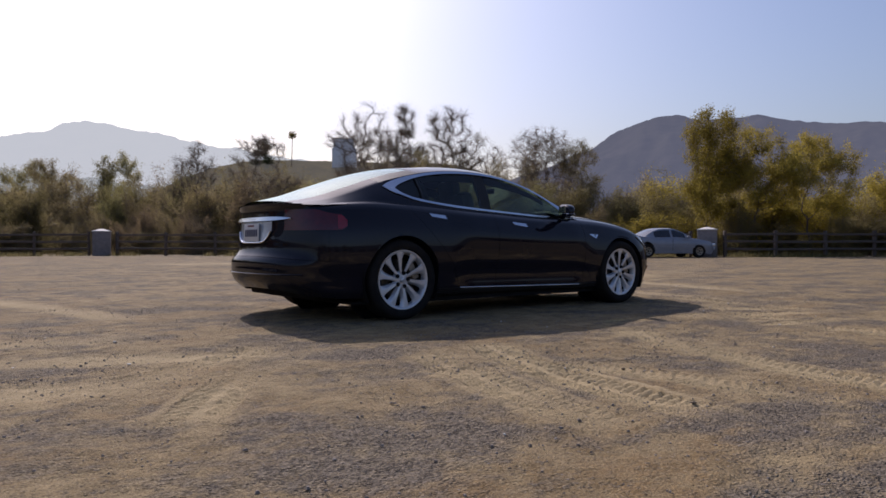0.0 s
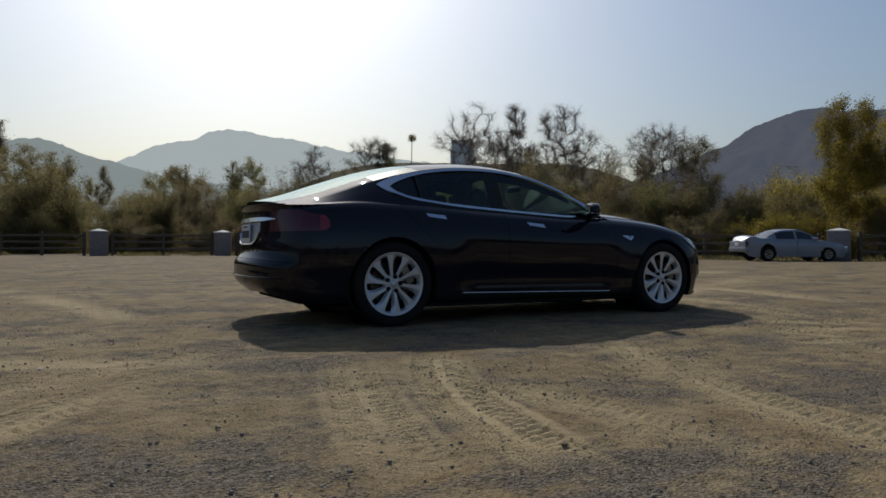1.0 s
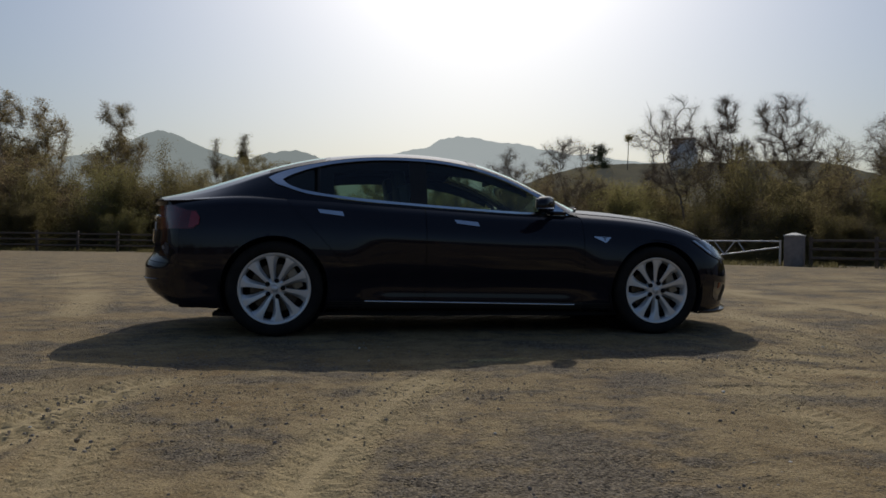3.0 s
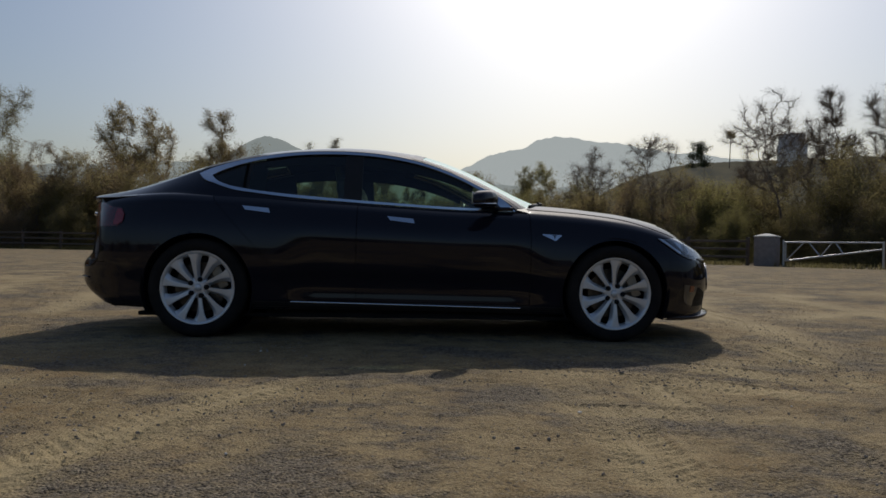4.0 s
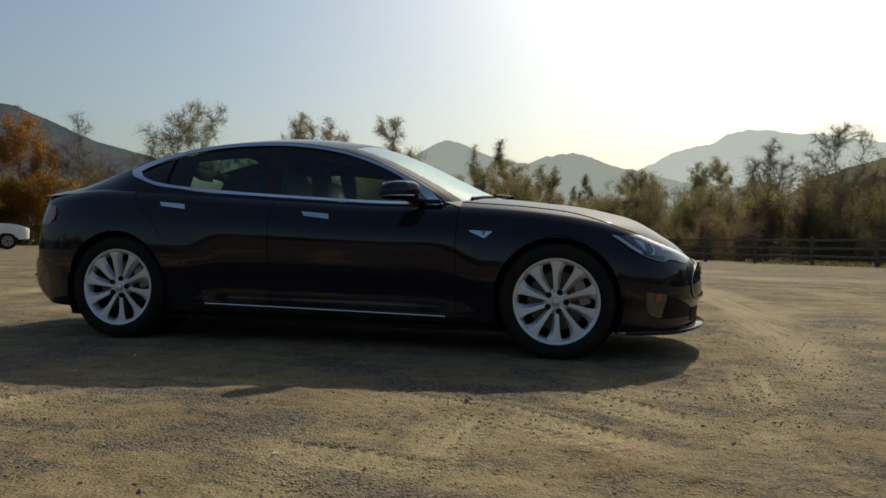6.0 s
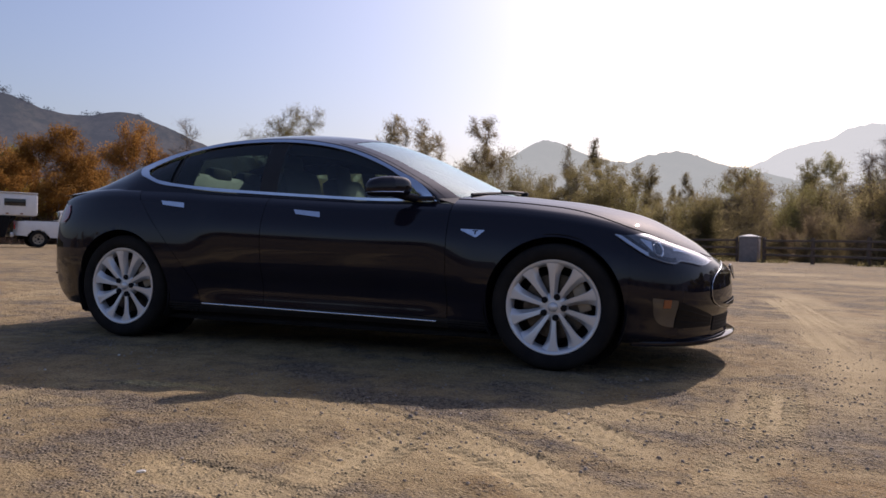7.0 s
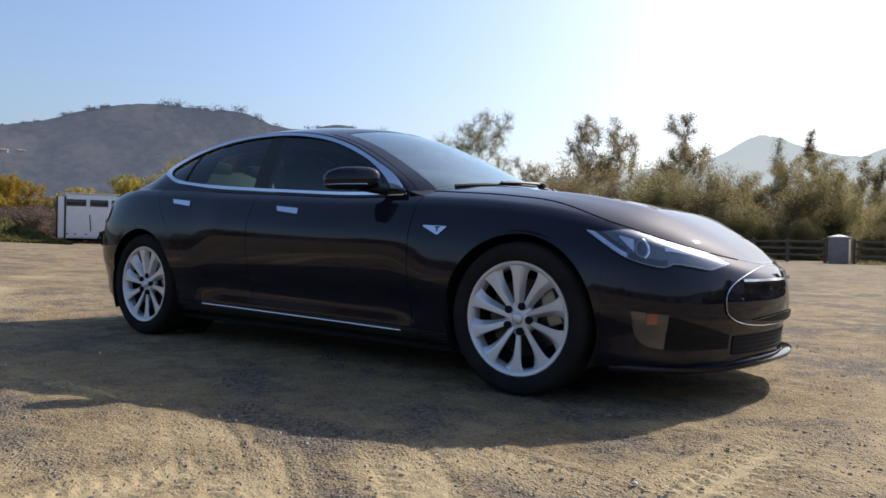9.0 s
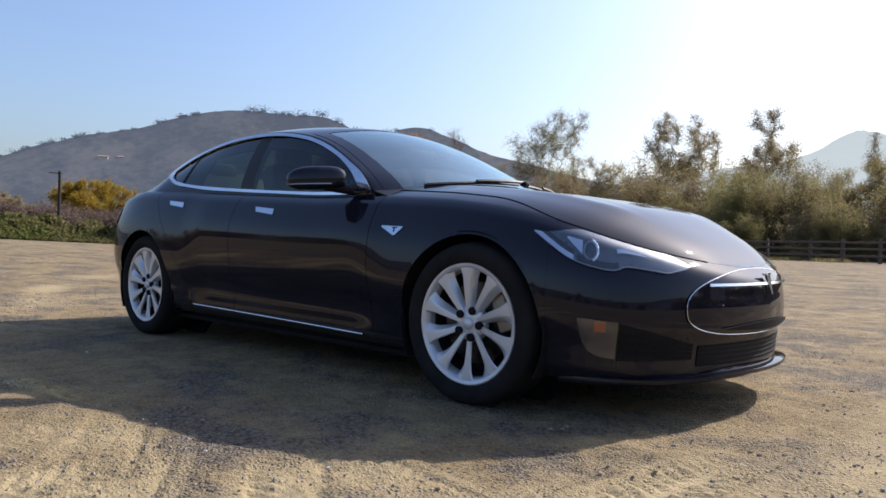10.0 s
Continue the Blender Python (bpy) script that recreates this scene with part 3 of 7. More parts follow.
def cabin(x, v, out=0.0):
    """The glasshouse on the right side: v 0 at the belt, 1 at the roof rail, 2 at the roof's middle, up to 4 at the left belt."""
    x, v = np.broadcast_arrays(np.asarray(x, float), np.asarray(v, float))
    left = v > 2
    v = np.where(left, 4 - v, v)
    s = wall(u_of_x(x), 1.0)
    by, bz = -s[..., 1] - 0.004, s[..., 2] - 0.004
    ry, rz = RAIL_Y(x), RAIL_Z(x)
    a = np.clip(v, 0, 1)
    w = np.clip(v - 1, 0, 1)
    y = np.where(v <= 1, by + (ry - by) * a + 0.022 * np.sin(math.pi * a) * np.clip(rz - bz, 0, 0.3) / 0.3, ry * (1 - w))
    y = y - 0.03 * (1 - np.exp(-a * 22)) * (1 - a) * fade(x, -1.48, -1.75) * fade(x, -2.2, -2.0) * (v <= 1)
    b = BEND(x)
    z = np.where(v <= 1, bz + (rz - bz) * a, rz + (ROOF_Z(x + b) - rz) * (1 - (1 - w) ** (2.1 - 0.4 * fade(x, -1.0, -1.6))))
    px = x + np.where(v <= 1, 0, b * (1 - (1 - w) ** 2))
    p = np.stack([px, np.where(left, y, -y), z], -1)
    if out:
        ny, nz = np.where(v <= 1, 0.88, 0.88 * (1 - w)), np.where(v <= 1, 0.45, 0.45 + 0.55 * w)
        p = p + out * np.stack([np.zeros_like(ny), np.where(left, ny, -ny), nz], -1)
    return p


def v_of_z(x, z):
    bz = wall(u_of_x(x), 1.0)[..., 2] - 0.004
    return np.clip((np.asarray(z, float) - bz) / np.maximum(RAIL_Z(x) - bz, 0.01), 0, 1)


def shell(name, p, material, thick=0.004, keep=None, sharp=35):
    """A sheet over a grid of points, with thickness and closed edges; keep masks its cells."""
    if thick < 0:
        p, thick = p[::-1], -thick
        keep = keep[::-1] if keep is not None else None
    n, m, _ = p.shape
    idx = np.arange(n * m).reshape(n, m)
    quads = np.stack([idx[:-1, :-1], idx[1:, :-1], idx[1:, 1:], idx[:-1, 1:]], -1)
    quads = quads[keep] if keep is not None else quads.reshape(-1, 4)
    gu, gv = np.gradient(p, axis=0), np.gradient(p, axis=1)
    nrm = np.cross(gu, gv)
    nrm /= np.maximum(np.linalg.norm(nrm, axis=-1, keepdims=True), 1e-9)
    v = p.reshape(-1, 3)
    if not thick:
        return mesh_of(name, v, quads, material, sharp=sharp)
    inner = v - nrm.reshape(-1, 3) * thick
    count = {}
    for q in quads:
        for a, b in zip(q, np.roll(q, -1)):
            count[(a, b)] = 1
    rim = [(a, b) for a, b in count if (b, a) not in count]
    o = len(v)
    faces = [tuple(q) for q in quads] + [tuple(q[::-1] + o) for q in quads] + [(b, a, a + o, b + o) for a, b in rim]
    return mesh_of(name, np.concatenate([v, inner]), faces, material, sharp=sharp)


def flip_y(me, name):
    out = me.copy()
    out.name = name
    out.transform(Matrix.Diagonal((1, -1, 1, 1)))
    out.flip_normals()
    return out


ARCH = 0.380
AXLES = (1.48, -1.48)


def arched(p, axle, radius=ARCH):
    """Cuts the round wheel opening out of a side panel's grid: moves the rim's points onto the circle and masks the inside."""
    c = (p[:-1, :-1] + p[1:, :-1] + p[1:, 1:] + p[:-1, 1:]) / 4
    keep = np.hypot(c[..., 0] - axle, c[..., 2] - 0.35) > radius
    used = np.zeros(p.shape[:2], int)
    gone = np.zeros(p.shape[:2], int)
    for di in (0, 1):
        for dj in (0, 1):
            sl = (slice(di, p.shape[0] - 1 + di), slice(dj, p.shape[1] - 1 + dj))
            used[sl] += keep
            gone[sl] += ~keep
    edge = (used > 0) & (gone > 0)
    dx, dz = p[..., 0] - axle, p[..., 2] - 0.35
    r = np.maximum(np.hypot(dx, dz), 1e-6)
    q = p.copy()
    q[..., 0] = np.where(edge, axle + dx / r * radius, p[..., 0])
    q[..., 2] = np.where(edge, 0.35 + dz / r * radius, p[..., 2])
    return q, keep


def side_panel(name, x_front, x_rear, t0, t1, n, m, axle=None, material=None, strip=0.0, out=0.0):
    """A panel of the right side between two cut lines, given as x by height share t."""
    t = np.linspace(t0, t1, m)
    uf, ur = u_of_x(x_front(t)), u_of_x(x_rear(t))
    s = np.linspace(0, 1, n)[:, None]
    p = wall(uf + (ur - uf) * s, np.broadcast_to(t, (n, m)), out)
    if strip:
        q = np.linspace(-1, -1 + strip, 6)[1:]
        p = np.concatenate([p, deck((uf[-1] + (ur[-1] - uf[-1]) * s), q[None, :])], axis=1)
    keep = None
    if axle is not None:
        p, keep = arched(p, axle)
    return shell(name, p, material or M_PAINT, -0.006, keep)


def const(v):
    return lambda t: np.full_like(np.asarray(t, float), v)


def ribbon(name, a, b, material, lift=0.006):
    """A raised flat strip between two rows of points."""
    p = np.stack([a, b], 1)
    return shell(name, p, material, lift, sharp=30)


def tube(name, pts, radius, material, sides=8, closed=False):
    pts = np.asarray(pts, float)
    n = len(pts)
    d = np.gradient(pts, axis=0) if not closed else np.roll(pts, -1, 0) - np.roll(pts, 1, 0)
    d /= np.maximum(np.linalg.norm(d, axis=1, keepdims=True), 1e-9)
    ref = np.where(np.abs(d[:, 2:3]) > 0.9, np.array([[1.0, 0, 0]]), np.array([[0, 0, 1.0]]))
    a = np.cross(d, ref)
    a /= np.linalg.norm(a, axis=1, keepdims=True)
    b = np.cross(d, a)
    rad = np.broadcast_to(np.asarray(radius, float), (n,))[:, None, None]
    ang = np.linspace(0, 2 * math.pi, sides, endpoint=False)
    v = pts[:, None] + rad * (np.cos(ang)[None, :, None] * a[:, None] + np.sin(ang)[None, :, None] * b[:, None])
    f = []
    for i in range(n if closed else n - 1):
        j = (i + 1) % n
        for k in range(sides):
            k2 = (k + 1) % sides
            f.append((i * sides + k, i * sides + k2, j * sides + k2, j * sides + k))
    if not closed:
        f.append(tuple(range(sides))[::-1])
        f.append(tuple((n - 1) * sides + k for k in range(sides)))
    return mesh_of(name, v.reshape(-1, 3), f, material)


# ---- the wheel ----
def make_wheel(parent, m):
    """Ten twisted silver blades in a rim, with tyre, brake disc and caliper. Its face looks to -y."""
    w = part("wheel", lathe([(0.262, 0.0), (0.258, -0.006), (0.248, -0.006), (0.236, 0.004), (0.228, 0.03), (0.222, 0.19), (0.232, 0.2), (0.262, 0.2), (0.262, 0.19), (0.236, 0.17),
                             (0.236, 0.04), (0.25, 0.012)], M_SILVER, "wheel", steps=64), None, parent, "silver ten-spoke alloy wheel")
    w.matrix_basis = m
    part("tyre", lathe([(0.258, 0.002), (0.268, -0.012), (0.29, -0.022), (0.318, -0.020), (0.338, -0.006), (0.347, 0.02), (0.349, 0.06), (0.349, 0.16), (0.346, 0.19), (0.336, 0.21),
                        (0.31, 0.222), (0.27, 0.215), (0.258, 0.2), (0.25, 0.1)], M_TYRE, "tyre", steps=72), None, w, "dusty black tyre")
    rad = np.linspace(0.028, 0.247, 16)
    cross = np.array([0.0, 0.07, 0.22, 0.42, 0.60, 0.64, 0.82, 1.0])
    r, c = np.meshgrid(rad, cross, indexing="ij")
    g = (r - 0.028) / 0.219
    lead = -0.014 - 0.020 * g - 0.022 * g ** 9
    trail = 0.014 + 0.017 * g + 0.038 * g ** 6
    off = lead + (trail - lead) * c
    fold = np.clip((c - 0.62) / 0.38, 0, 1)
    depth = 0.020 * (1 - g) ** 1.6 + fold ** 1.2 * (0.004 + 0.026 * np.sin(math.pi * np.clip(g * 0.95, 0, 1)) ** 0.8) + 0.012 * g * (1 - g) * c + 0.006 * np.clip(0.07 - c, 0, 1) * 14
    ang = 0.02 * g + off / np.maximum(r, 0.028)
    blade = np.stack([r * np.sin(ang), depth, r * np.cos(ang)], -1)
    spoke = shell("spoke", blade, M_SILVER, -0.018, sharp=24)
    for k in range(10):
        part("spoke", spoke, None, w).matrix_basis = Matrix.Rotation(radians(36 * k + 2), 4, "Y")
    part("hub", lathe([(0.0, 0.016), (0.034, 0.016), (0.052, 0.019), (0.072, 0.026), (0.078, 0.034), (0.078, 0.06), (0.0, 0.06)], M_SILVER, "hub", steps=40, closed=False), None, w)
    part("hub_cap", lathe([(0.0, 0.002), (0.014, 0.003), (0.024, 0.008), (0.028, 0.014), (0.029, 0.03), (0.0, 0.03)], M_SILVER, "hub_cap", steps=28, closed=False), None, w, "plain silver hub cap")
    nut = lathe([(0.0, 0.010), (0.009, 0.010), (0.0155, 0.013), (0.0175, 0.0115), (0.0175, 0.03), (0.0, 0.03)], M_DARK, "lug_nut", steps=16, closed=False)
    for k in range(5):
        a = radians(72 * k - 5.5)
        part("lug_nut", nut, None, w, "recessed dark lug nut").matrix_basis = Matrix.Translation((0.0595 * math.cos(a), -0.005, 0.0595 * math.sin(a)))
    part("brake_disc", lathe([(0.06, 0.075), (0.178, 0.075), (0.178, 0.1), (0.06, 0.1)], M_DISC, "brake_disc", steps=48), None, w, "bare steel brake disc")
    cal = bmesh.new()
    box(cal, (0.07, 0.075, 0.16), (0.15, 0.085, 0.05), 0.012, Matrix.Rotation(radians(-18), 3, "Y"))
    part("brake_caliper", cal, M_CALIPER, w, "grey brake caliper")
    # dark liner over the silver rim puts shade into the spoke gaps
    part("barrel", lathe([(0.2255, 0.05), (0.2195, 0.06), (0.2175, 0.19), (0.2205, 0.19)], M_DARK, "barrel", steps=48), None, w, "dark liner painting shade inside the rim")
    part("dust_shield", lathe([(0.0, 0.12), (0.215, 0.12), (0.215, 0.125), (0.0, 0.125)], M_DARK, "dust_shield", steps=32, closed=False), None, w)
    return w


# ---- the car itself ----
def build_car():
    car = thing("car", "glossy black four-door fastback saloon car parked on the dirt", "car")

    def both(name, me, material=None, label=""):
        r = part(name, me, None, car, label)
        part(name, flip_y(me, name), None, car, label)
        return r

    # nose panel, both sides in one piece
    ub = float(u_of_x(1.8812))
    u = np.linspace(-ub, ub, 150)
    t = np.linspace(0, 1, 44)
    p, keep = arched(wall(u[:, None], t[None, :]), AXLES[0])
    part("front_bumper", shell("front_bumper", p, M_PAINT, -0.006, keep), None, car)
    both("front_fender", side_panel("front_fender", const(1.8806), const(0.8665), 0.0, 1.0, 70, 52, AXLES[0], strip=0.12))
    both("front_door", side_panel("front_door", const(0.8625), const(-0.3735), 0.085, 1.0, 60, 40), label="black front door")
    door_cut = spline((0, -0.84), (0.187, -0.865), (0.35, -0.94), (0.52, -1.05), (0.8, -1.26), (0.97, -1.385), (1.0, -1.40))
    both("rear_door", side_panel("rear_door", const(-0.3775), door_cut, 0.085, 1.0, 50, 40), label="black rear door")
    both("rocker_panel", side_panel("rocker_panel", const(1.10), const(-1.10), 0.0, 0.08, 60, 6, material=M_TRIM))
    both("quarter_panel", side_panel("quarter_panel", lambda t: door_cut(t) - 0.004, spline((0, -2.05), (0.45, -2.16), (1.0, -2.16)), 0.0, 1.0, 74, 52, AXLES[1], strip=0.18))
    ub = float(u_of_x(-2.055))
    u = np.linspace(ub, 2 * END - ub, 120)
    fold = np.where(u > END, -(2 * END - u), u)
    part("rear_bumper", shell("rear_bumper", wall(fold[:, None], np.linspace(0, 0.392, 30)[None, :]), M_PAINT, -0.006), None, car)
    ub = float(u_of_x(-2.1612))
    u = np.linspace(ub, 2 * END - ub, 110)
    fold = np.where(u > END, -(2 * END - u), u)
    part("tailgate", shell("tailgate", wall(fold[:, None], np.linspace(0.396, 1.0, 34)[None, :]), M_PAINT, -0.006), None, car)
    # bonnet and boot deck
    gx = np.linspace(0.86, 2.36, 90)
    gq = 0.877 + 0.122 * fade(gx, 1.45, 1.95)
    both("bonnet_gap", tube("bonnet_gap", deck(u_of_x(gx), -gq, 0.0015), 0.0022, M_DARK, 6), label="dark bonnet shut line")
    u = np.linspace(0.0, float(u_of_x(0.80)), 80)
    reach = 0.875 + 0.122 * fade(np.interp(u, OU, OX), 1.45, 1.95)
    part("bonnet", shell("bonnet", deck(u[:, None], reach[:, None] * np.linspace(-1, 1, 80)[None, :], 0.001)[::-1], M_PAINT, 0.006), None, car, "glossy black bonnet")
    u = np.linspace(float(u_of_x(-2.0)), END, 40)
    part("boot_deck", shell("boot_deck", deck(u[:, None], np.linspace(-1, 1, 50)[None, :], 0.001)[::-1], M_PAINT, 0.006), None, car)
    u = np.linspace(float(u_of_x(-2.36)), 2 * END - float(u_of_x(-2.36)), 60)
    fold = np.where(u > END, -(2 * END - u), u)
    arc = np.sin(np.linspace(0, math.pi, 60)) ** 0.5
    edge = wall(fold, 1.0)
    back = wall(fold, 1.0, 0.012)
    rise = np.stack([np.zeros(60), np.zeros(60), 0.004 + 0.014 * arc], -1)
    lipgrid = np.stack([edge + np.array([0.14, 0, 0.02]), edge + np.array([0.05, 0, 0.014]) + rise * 0.7, edge + rise, edge + 0.55 * (back - edge) * arc[:, None] + rise,
                        edge + 0.5 * (back - edge) * arc[:, None] + rise * 0.4, edge + np.array([0, 0, -0.012])], 1)
    part("spoiler", shell("spoiler", lipgrid, M_PAINT, 0.004, sharp=50), None, car, "black boot-lid spoiler lip")
    # inner shell that closes the gaps, arches and floor
    side = spline((0, 0.10), (0.4, 0.035), (0.9, 0.09), (1, 0.145))
    for s in (1, -1):
        u = np.linspace(0.02, END - 0.02, 150) * s
        g = wall(u[:, None], np.linspace(0.02, 0.97, 30)[None, :], -0.025)
        g, keep = arched(g, AXLES[0], 0.392)
        keep2 = arched(g, AXLES[1], 0.392)
        part("inner_panel", shell("inner_panel", keep2[0], M_DARK, 0, keep & keep2[1]), None, car)
        for ax in AXLES:
            a = np.linspace(radians(-28), radians(208), 30)
            rr = 0.393
            arcp = np.stack([ax + rr * np.cos(a), np.zeros(30), 0.35 + rr * np.sin(a)], -1)
            ys = np.linspace(0.93, 0.6, 6) * -s
            lin = np.repeat(arcp[:, None], 6, 1)
            lin[..., 1] = ys[None, :]
            part("wheel_arch_liner", shell("wheel_arch_liner", lin, M_DARK, 0.004), None, car)
            bk = bmesh.new()
            rod(bk, (ax, -s * 0.60, 0.35), (ax, -s * 0.575, 0.35), 0.40, sides=24)
            part("arch_back", bk, M_DARK, car)
    part("floor_pan", a_box((4.3, 1.30, 0.10), (-0.05, 0, 0.235), 0.03), M_DARK, car)
    part("battery_tray", a_box((2.05, 1.62, 0.08), (0.0, 0, 0.205), 0.02), M_DARK, car)
    part("front_undertray", a_box((0.30, 1.0, 0.03), (1.98, 0, 0.20), 0.01), M_DARK, car)
    part("rear_diffuser", a_box((0.34, 1.16, 0.05), (-2.10, 0, 0.27), 0.02), M_TRIM, car)

    # glasshouse: frame, windows, chrome surround
    x0, x1 = -1.545, 0.765
    low_out = spline((-1.545, 1.165), (-1.50, 1.125), (-1.406, 1.088), (-1.288, 1.05), (-1.09, 1.022), (-0.89, 1.0), (-0.46, 0.972), (-0.1, 0.952), (0.29, 0.932), (0.765, 0.925))
    top_out = spline((-1.545, 1.165), (-1.50, 1.19), (-1.34, 1.25), (-1.14, 1.296), (-0.94, 1.329), (-0.53, 1.351), (-0.13, 1.322), (0.08, 1.279), (0.28, 1.212), (0.485, 1.116), (0.69, 0.998), (0.765, 0.925))
    low_in = spline((-1.44, 1.15), (-1.41, 1.122), (-1.33, 1.085), (-1.2, 1.056), (-1.0, 1.031), (-0.7, 1.006), (-0.46, 0.99), (-0.1, 0.969), (0.29, 0.949), (0.67, 0.94))
    top_in = spline((-1.44, 1.15), (-1.41, 1.17), (-1.295, 1.222), (-1.133, 1.271), (-0.93, 1.307), (-0.53, 1.331), (-0.13, 1.302), (0.08, 1.259), (0.28, 1.190), (0.45, 1.110), (0.61, 1.0), (0.67, 0.94))
    xs = np.linspace(x0, x1, 110)
    lo, hi = v_of_z(xs, low_out(xs)), v_of_z(xs, top_out(xs))
    s = np.linspace(0, 1, 8)
    both("belt_panel", shell("belt_panel", cabin(xs[:, None], lo[:, None] * s[None, :]), M_PAINT, 0.005))
    s = np.linspace(0, 1, 10)
    both("roof_rail", shell("roof_rail", cabin(xs[:, None], hi[:, None] + (1.07 - hi[:, None]) * s[None, :]), M_PAINT, 0.005))
    xr = np.linspace(-2.3, x0, 50)
    both("rear_pillar", shell("rear_pillar", cabin(xr[:, None], np.linspace(0, 1.27, 26)[None, :]), M_PAINT, 0.005))
    xf = np.linspace(x1, 0.78, 4)
    both("pillar_foot", shell("pillar_foot", cabin(xf[:, None], np.linspace(0, 1.07, 10)[None, :]), M_PAINT, 0.005))
    xw = np.linspace(-1.44, 0.67, 100)
    wl, wh = v_of_z(xw, low_in(xw)), v_of_z(xw, top_in(xw))

    def window(a, b):
        k = (xw >= a) & (xw <= b)
        sv = np.linspace(0, 1, 12)
        return cabin(xw[k][:, None], wl[k][:, None] + (wh[k] - wl[k])[:, None] * sv[None, :], -0.004)

    both("front_window", shell("front_window", window(-0.36, 0.67), M_GLASS, 0), label="tinted front side window")
    both("rear_window", shell("rear_window", window(-1.17, -0.47), M_GLASS, 0), label="tinted rear side window")
    both("quarter_window", shell("quarter_window", window(-1.44, -1.19), M_GLASS, 0), label="small tinted quarter window")
    xq = np.linspace(-1.50, -1.06, 24)
    both("pillar_trim", shell("pillar_trim", cabin(xq[:, None], np.linspace(0.02, 1.0, 14)[None, :], -0.06), M_DARK, 0.01), label="dark inner pillar trim")
    xq = np.linspace(-1.08, 0.46, 50)
    both("cant_trim", shell("cant_trim", cabin(xq[:, None], np.linspace(0.80, 1.05, 8)[None, :], -0.05), M_DARK, 0.01), label="dark inner roof trim")
    both("centre_pillar", shell("centre_pillar", window(-0.50, -0.34), M_TRIM, 0.03))
    both("window_divider", shell("window_divider", window(-1.205, -1.16), M_TRIM, 0.012))
    # bright surround: lower strip, upper strip, and the broad tip at the rear
    f = np.linspace(0, 1, 120)
    xo, xi = x0 + (0.74 - x0) * f, -1.44 + (0.665 + 1.44) * f
    both("window_trim", ribbon("window_trim", cabin(xi, v_of_z(xi, low_in(xi)), 0.005), cabin(xo, v_of_z(xo, low_out(xo)), 0.005), M_CHROME), label="satin chrome window trim")
    xo, xi = x0 + (x1 - x0) * f, -1.44 + (0.67 + 1.44) * f
    both("window_trim", ribbon("window_trim", cabin(xo, v_of_z(xo, top_out(xo)), 0.005), cabin(xi, v_of_z(xi, top_in(xi)), 0.005), M_CHROME), label="satin chrome window trim")
    # windscreen, roof and hatch glass
    xs = np.linspace(0.775, 0.02, 50)
    part("windscreen", shell("windscreen", cabin(xs[:, None], np.linspace(1.075, 2.925, 60)[None, :])[::-1], M_SCREEN, 0), None, car, "raked windscreen reflecting the sky")
    both("screen_border", shell("screen_border", cabin(xs[:, None], np.linspace(1.05, 1.15, 6)[None, :], 0.003)[::-1], M_PAINT, 0), label="black windscreen border")
    part("screen_header", shell("screen_header", cabin(np.linspace(0.06, 0.0, 6)[:, None], np.linspace(1.06, 2.94, 50)[None, :], 0.003)[::-1], M_PAINT, 0), None, car)
    xs = np.linspace(0.012, -1.10, 60)
    part("roof", shell("roof", cabin(xs[:, None], np.linspace(1.06, 2.94, 60)[None, :])[::-1], M_ROOFGLASS, 0), None, car, "dark glass roof")
    part("roof_lining", shell("roof_lining", cabin(xs[:, None], np.linspace(1.06, 2.94, 30)[None, :], -0.03)[::-1], M_DARK, 0.01), None, car)
    xr = np.linspace(-1.1, x0, 30)
    both("hatch_border", shell("hatch_border", cabin(xr[:, None], np.linspace(1.0, 1.27, 10)[None, :], 0.001)[::-1], M_TRIM, 0), label="matt black hatch border")
    xs = np.linspace(-1.108, -2.29, 60)
    part("hatch_glass", shell("hatch_glass", cabin(xs[:, None], np.linspace(1.26, 2.74, 60)[None, :])[::-1], M_HATCH, 0), None, car, "dark sloping hatch glass")
    part("parcel_shelf", a_box((0.62, 1.24, 0.03), (-1.80, 0, 0.93), 0.01), M_DARK, car)
    # undertray added low to block light and sunlit ground beneath the sills
    part("undertray", a_box((3.45, 1.66, 0.03), (-0.2, 0, 0.155), 0.01), M_DARK, car)
    part("roof_bar", shell("roof_bar", cabin(np.linspace(-1.085, -1.125, 4)[:, None], np.linspace(1.05, 2.95, 50)[None, :], 0.002)[::-1], M_PAINT, 0.004), None, car)

    # bright sill strip, handles, badges
    us = np.linspace(float(u_of_x(0.80)), float(u_of_x(-0.83)), 50)
    zz = np.linspace(0.231, 0.257, 50)
    both("sill_strip", tube("sill_strip", wall(us, t_of_z(us, zz), 0.004), 0.006, M_CHROME, 10), label="thin chrome sill strip")
    for xa, z in ((-1.19, 0.915), (-0.17, 0.858)):
        sl = np.linspace(0, 1, 14)
        ua = u_of_x(xa + 0.008 + 0.185 * sl)
        low, high = z - 0.014 - 0.020 * sl, z + 0.015 - 0.015 * sl
        ua_low = u_of_x(xa + 0.03 + 0.175 * sl)
        both("door_handle", ribbon("door_handle", wall(ua, t_of_z(ua, high), 0.001), wall(ua_low, t_of_z(ua_low, low), 0.002), M_CHROME, 0.004), label="flush chrome door handle")
    ub = u_of_x(np.linspace(0.948, 1.087, 12))
    xb = np.linspace(0, 1, 12)
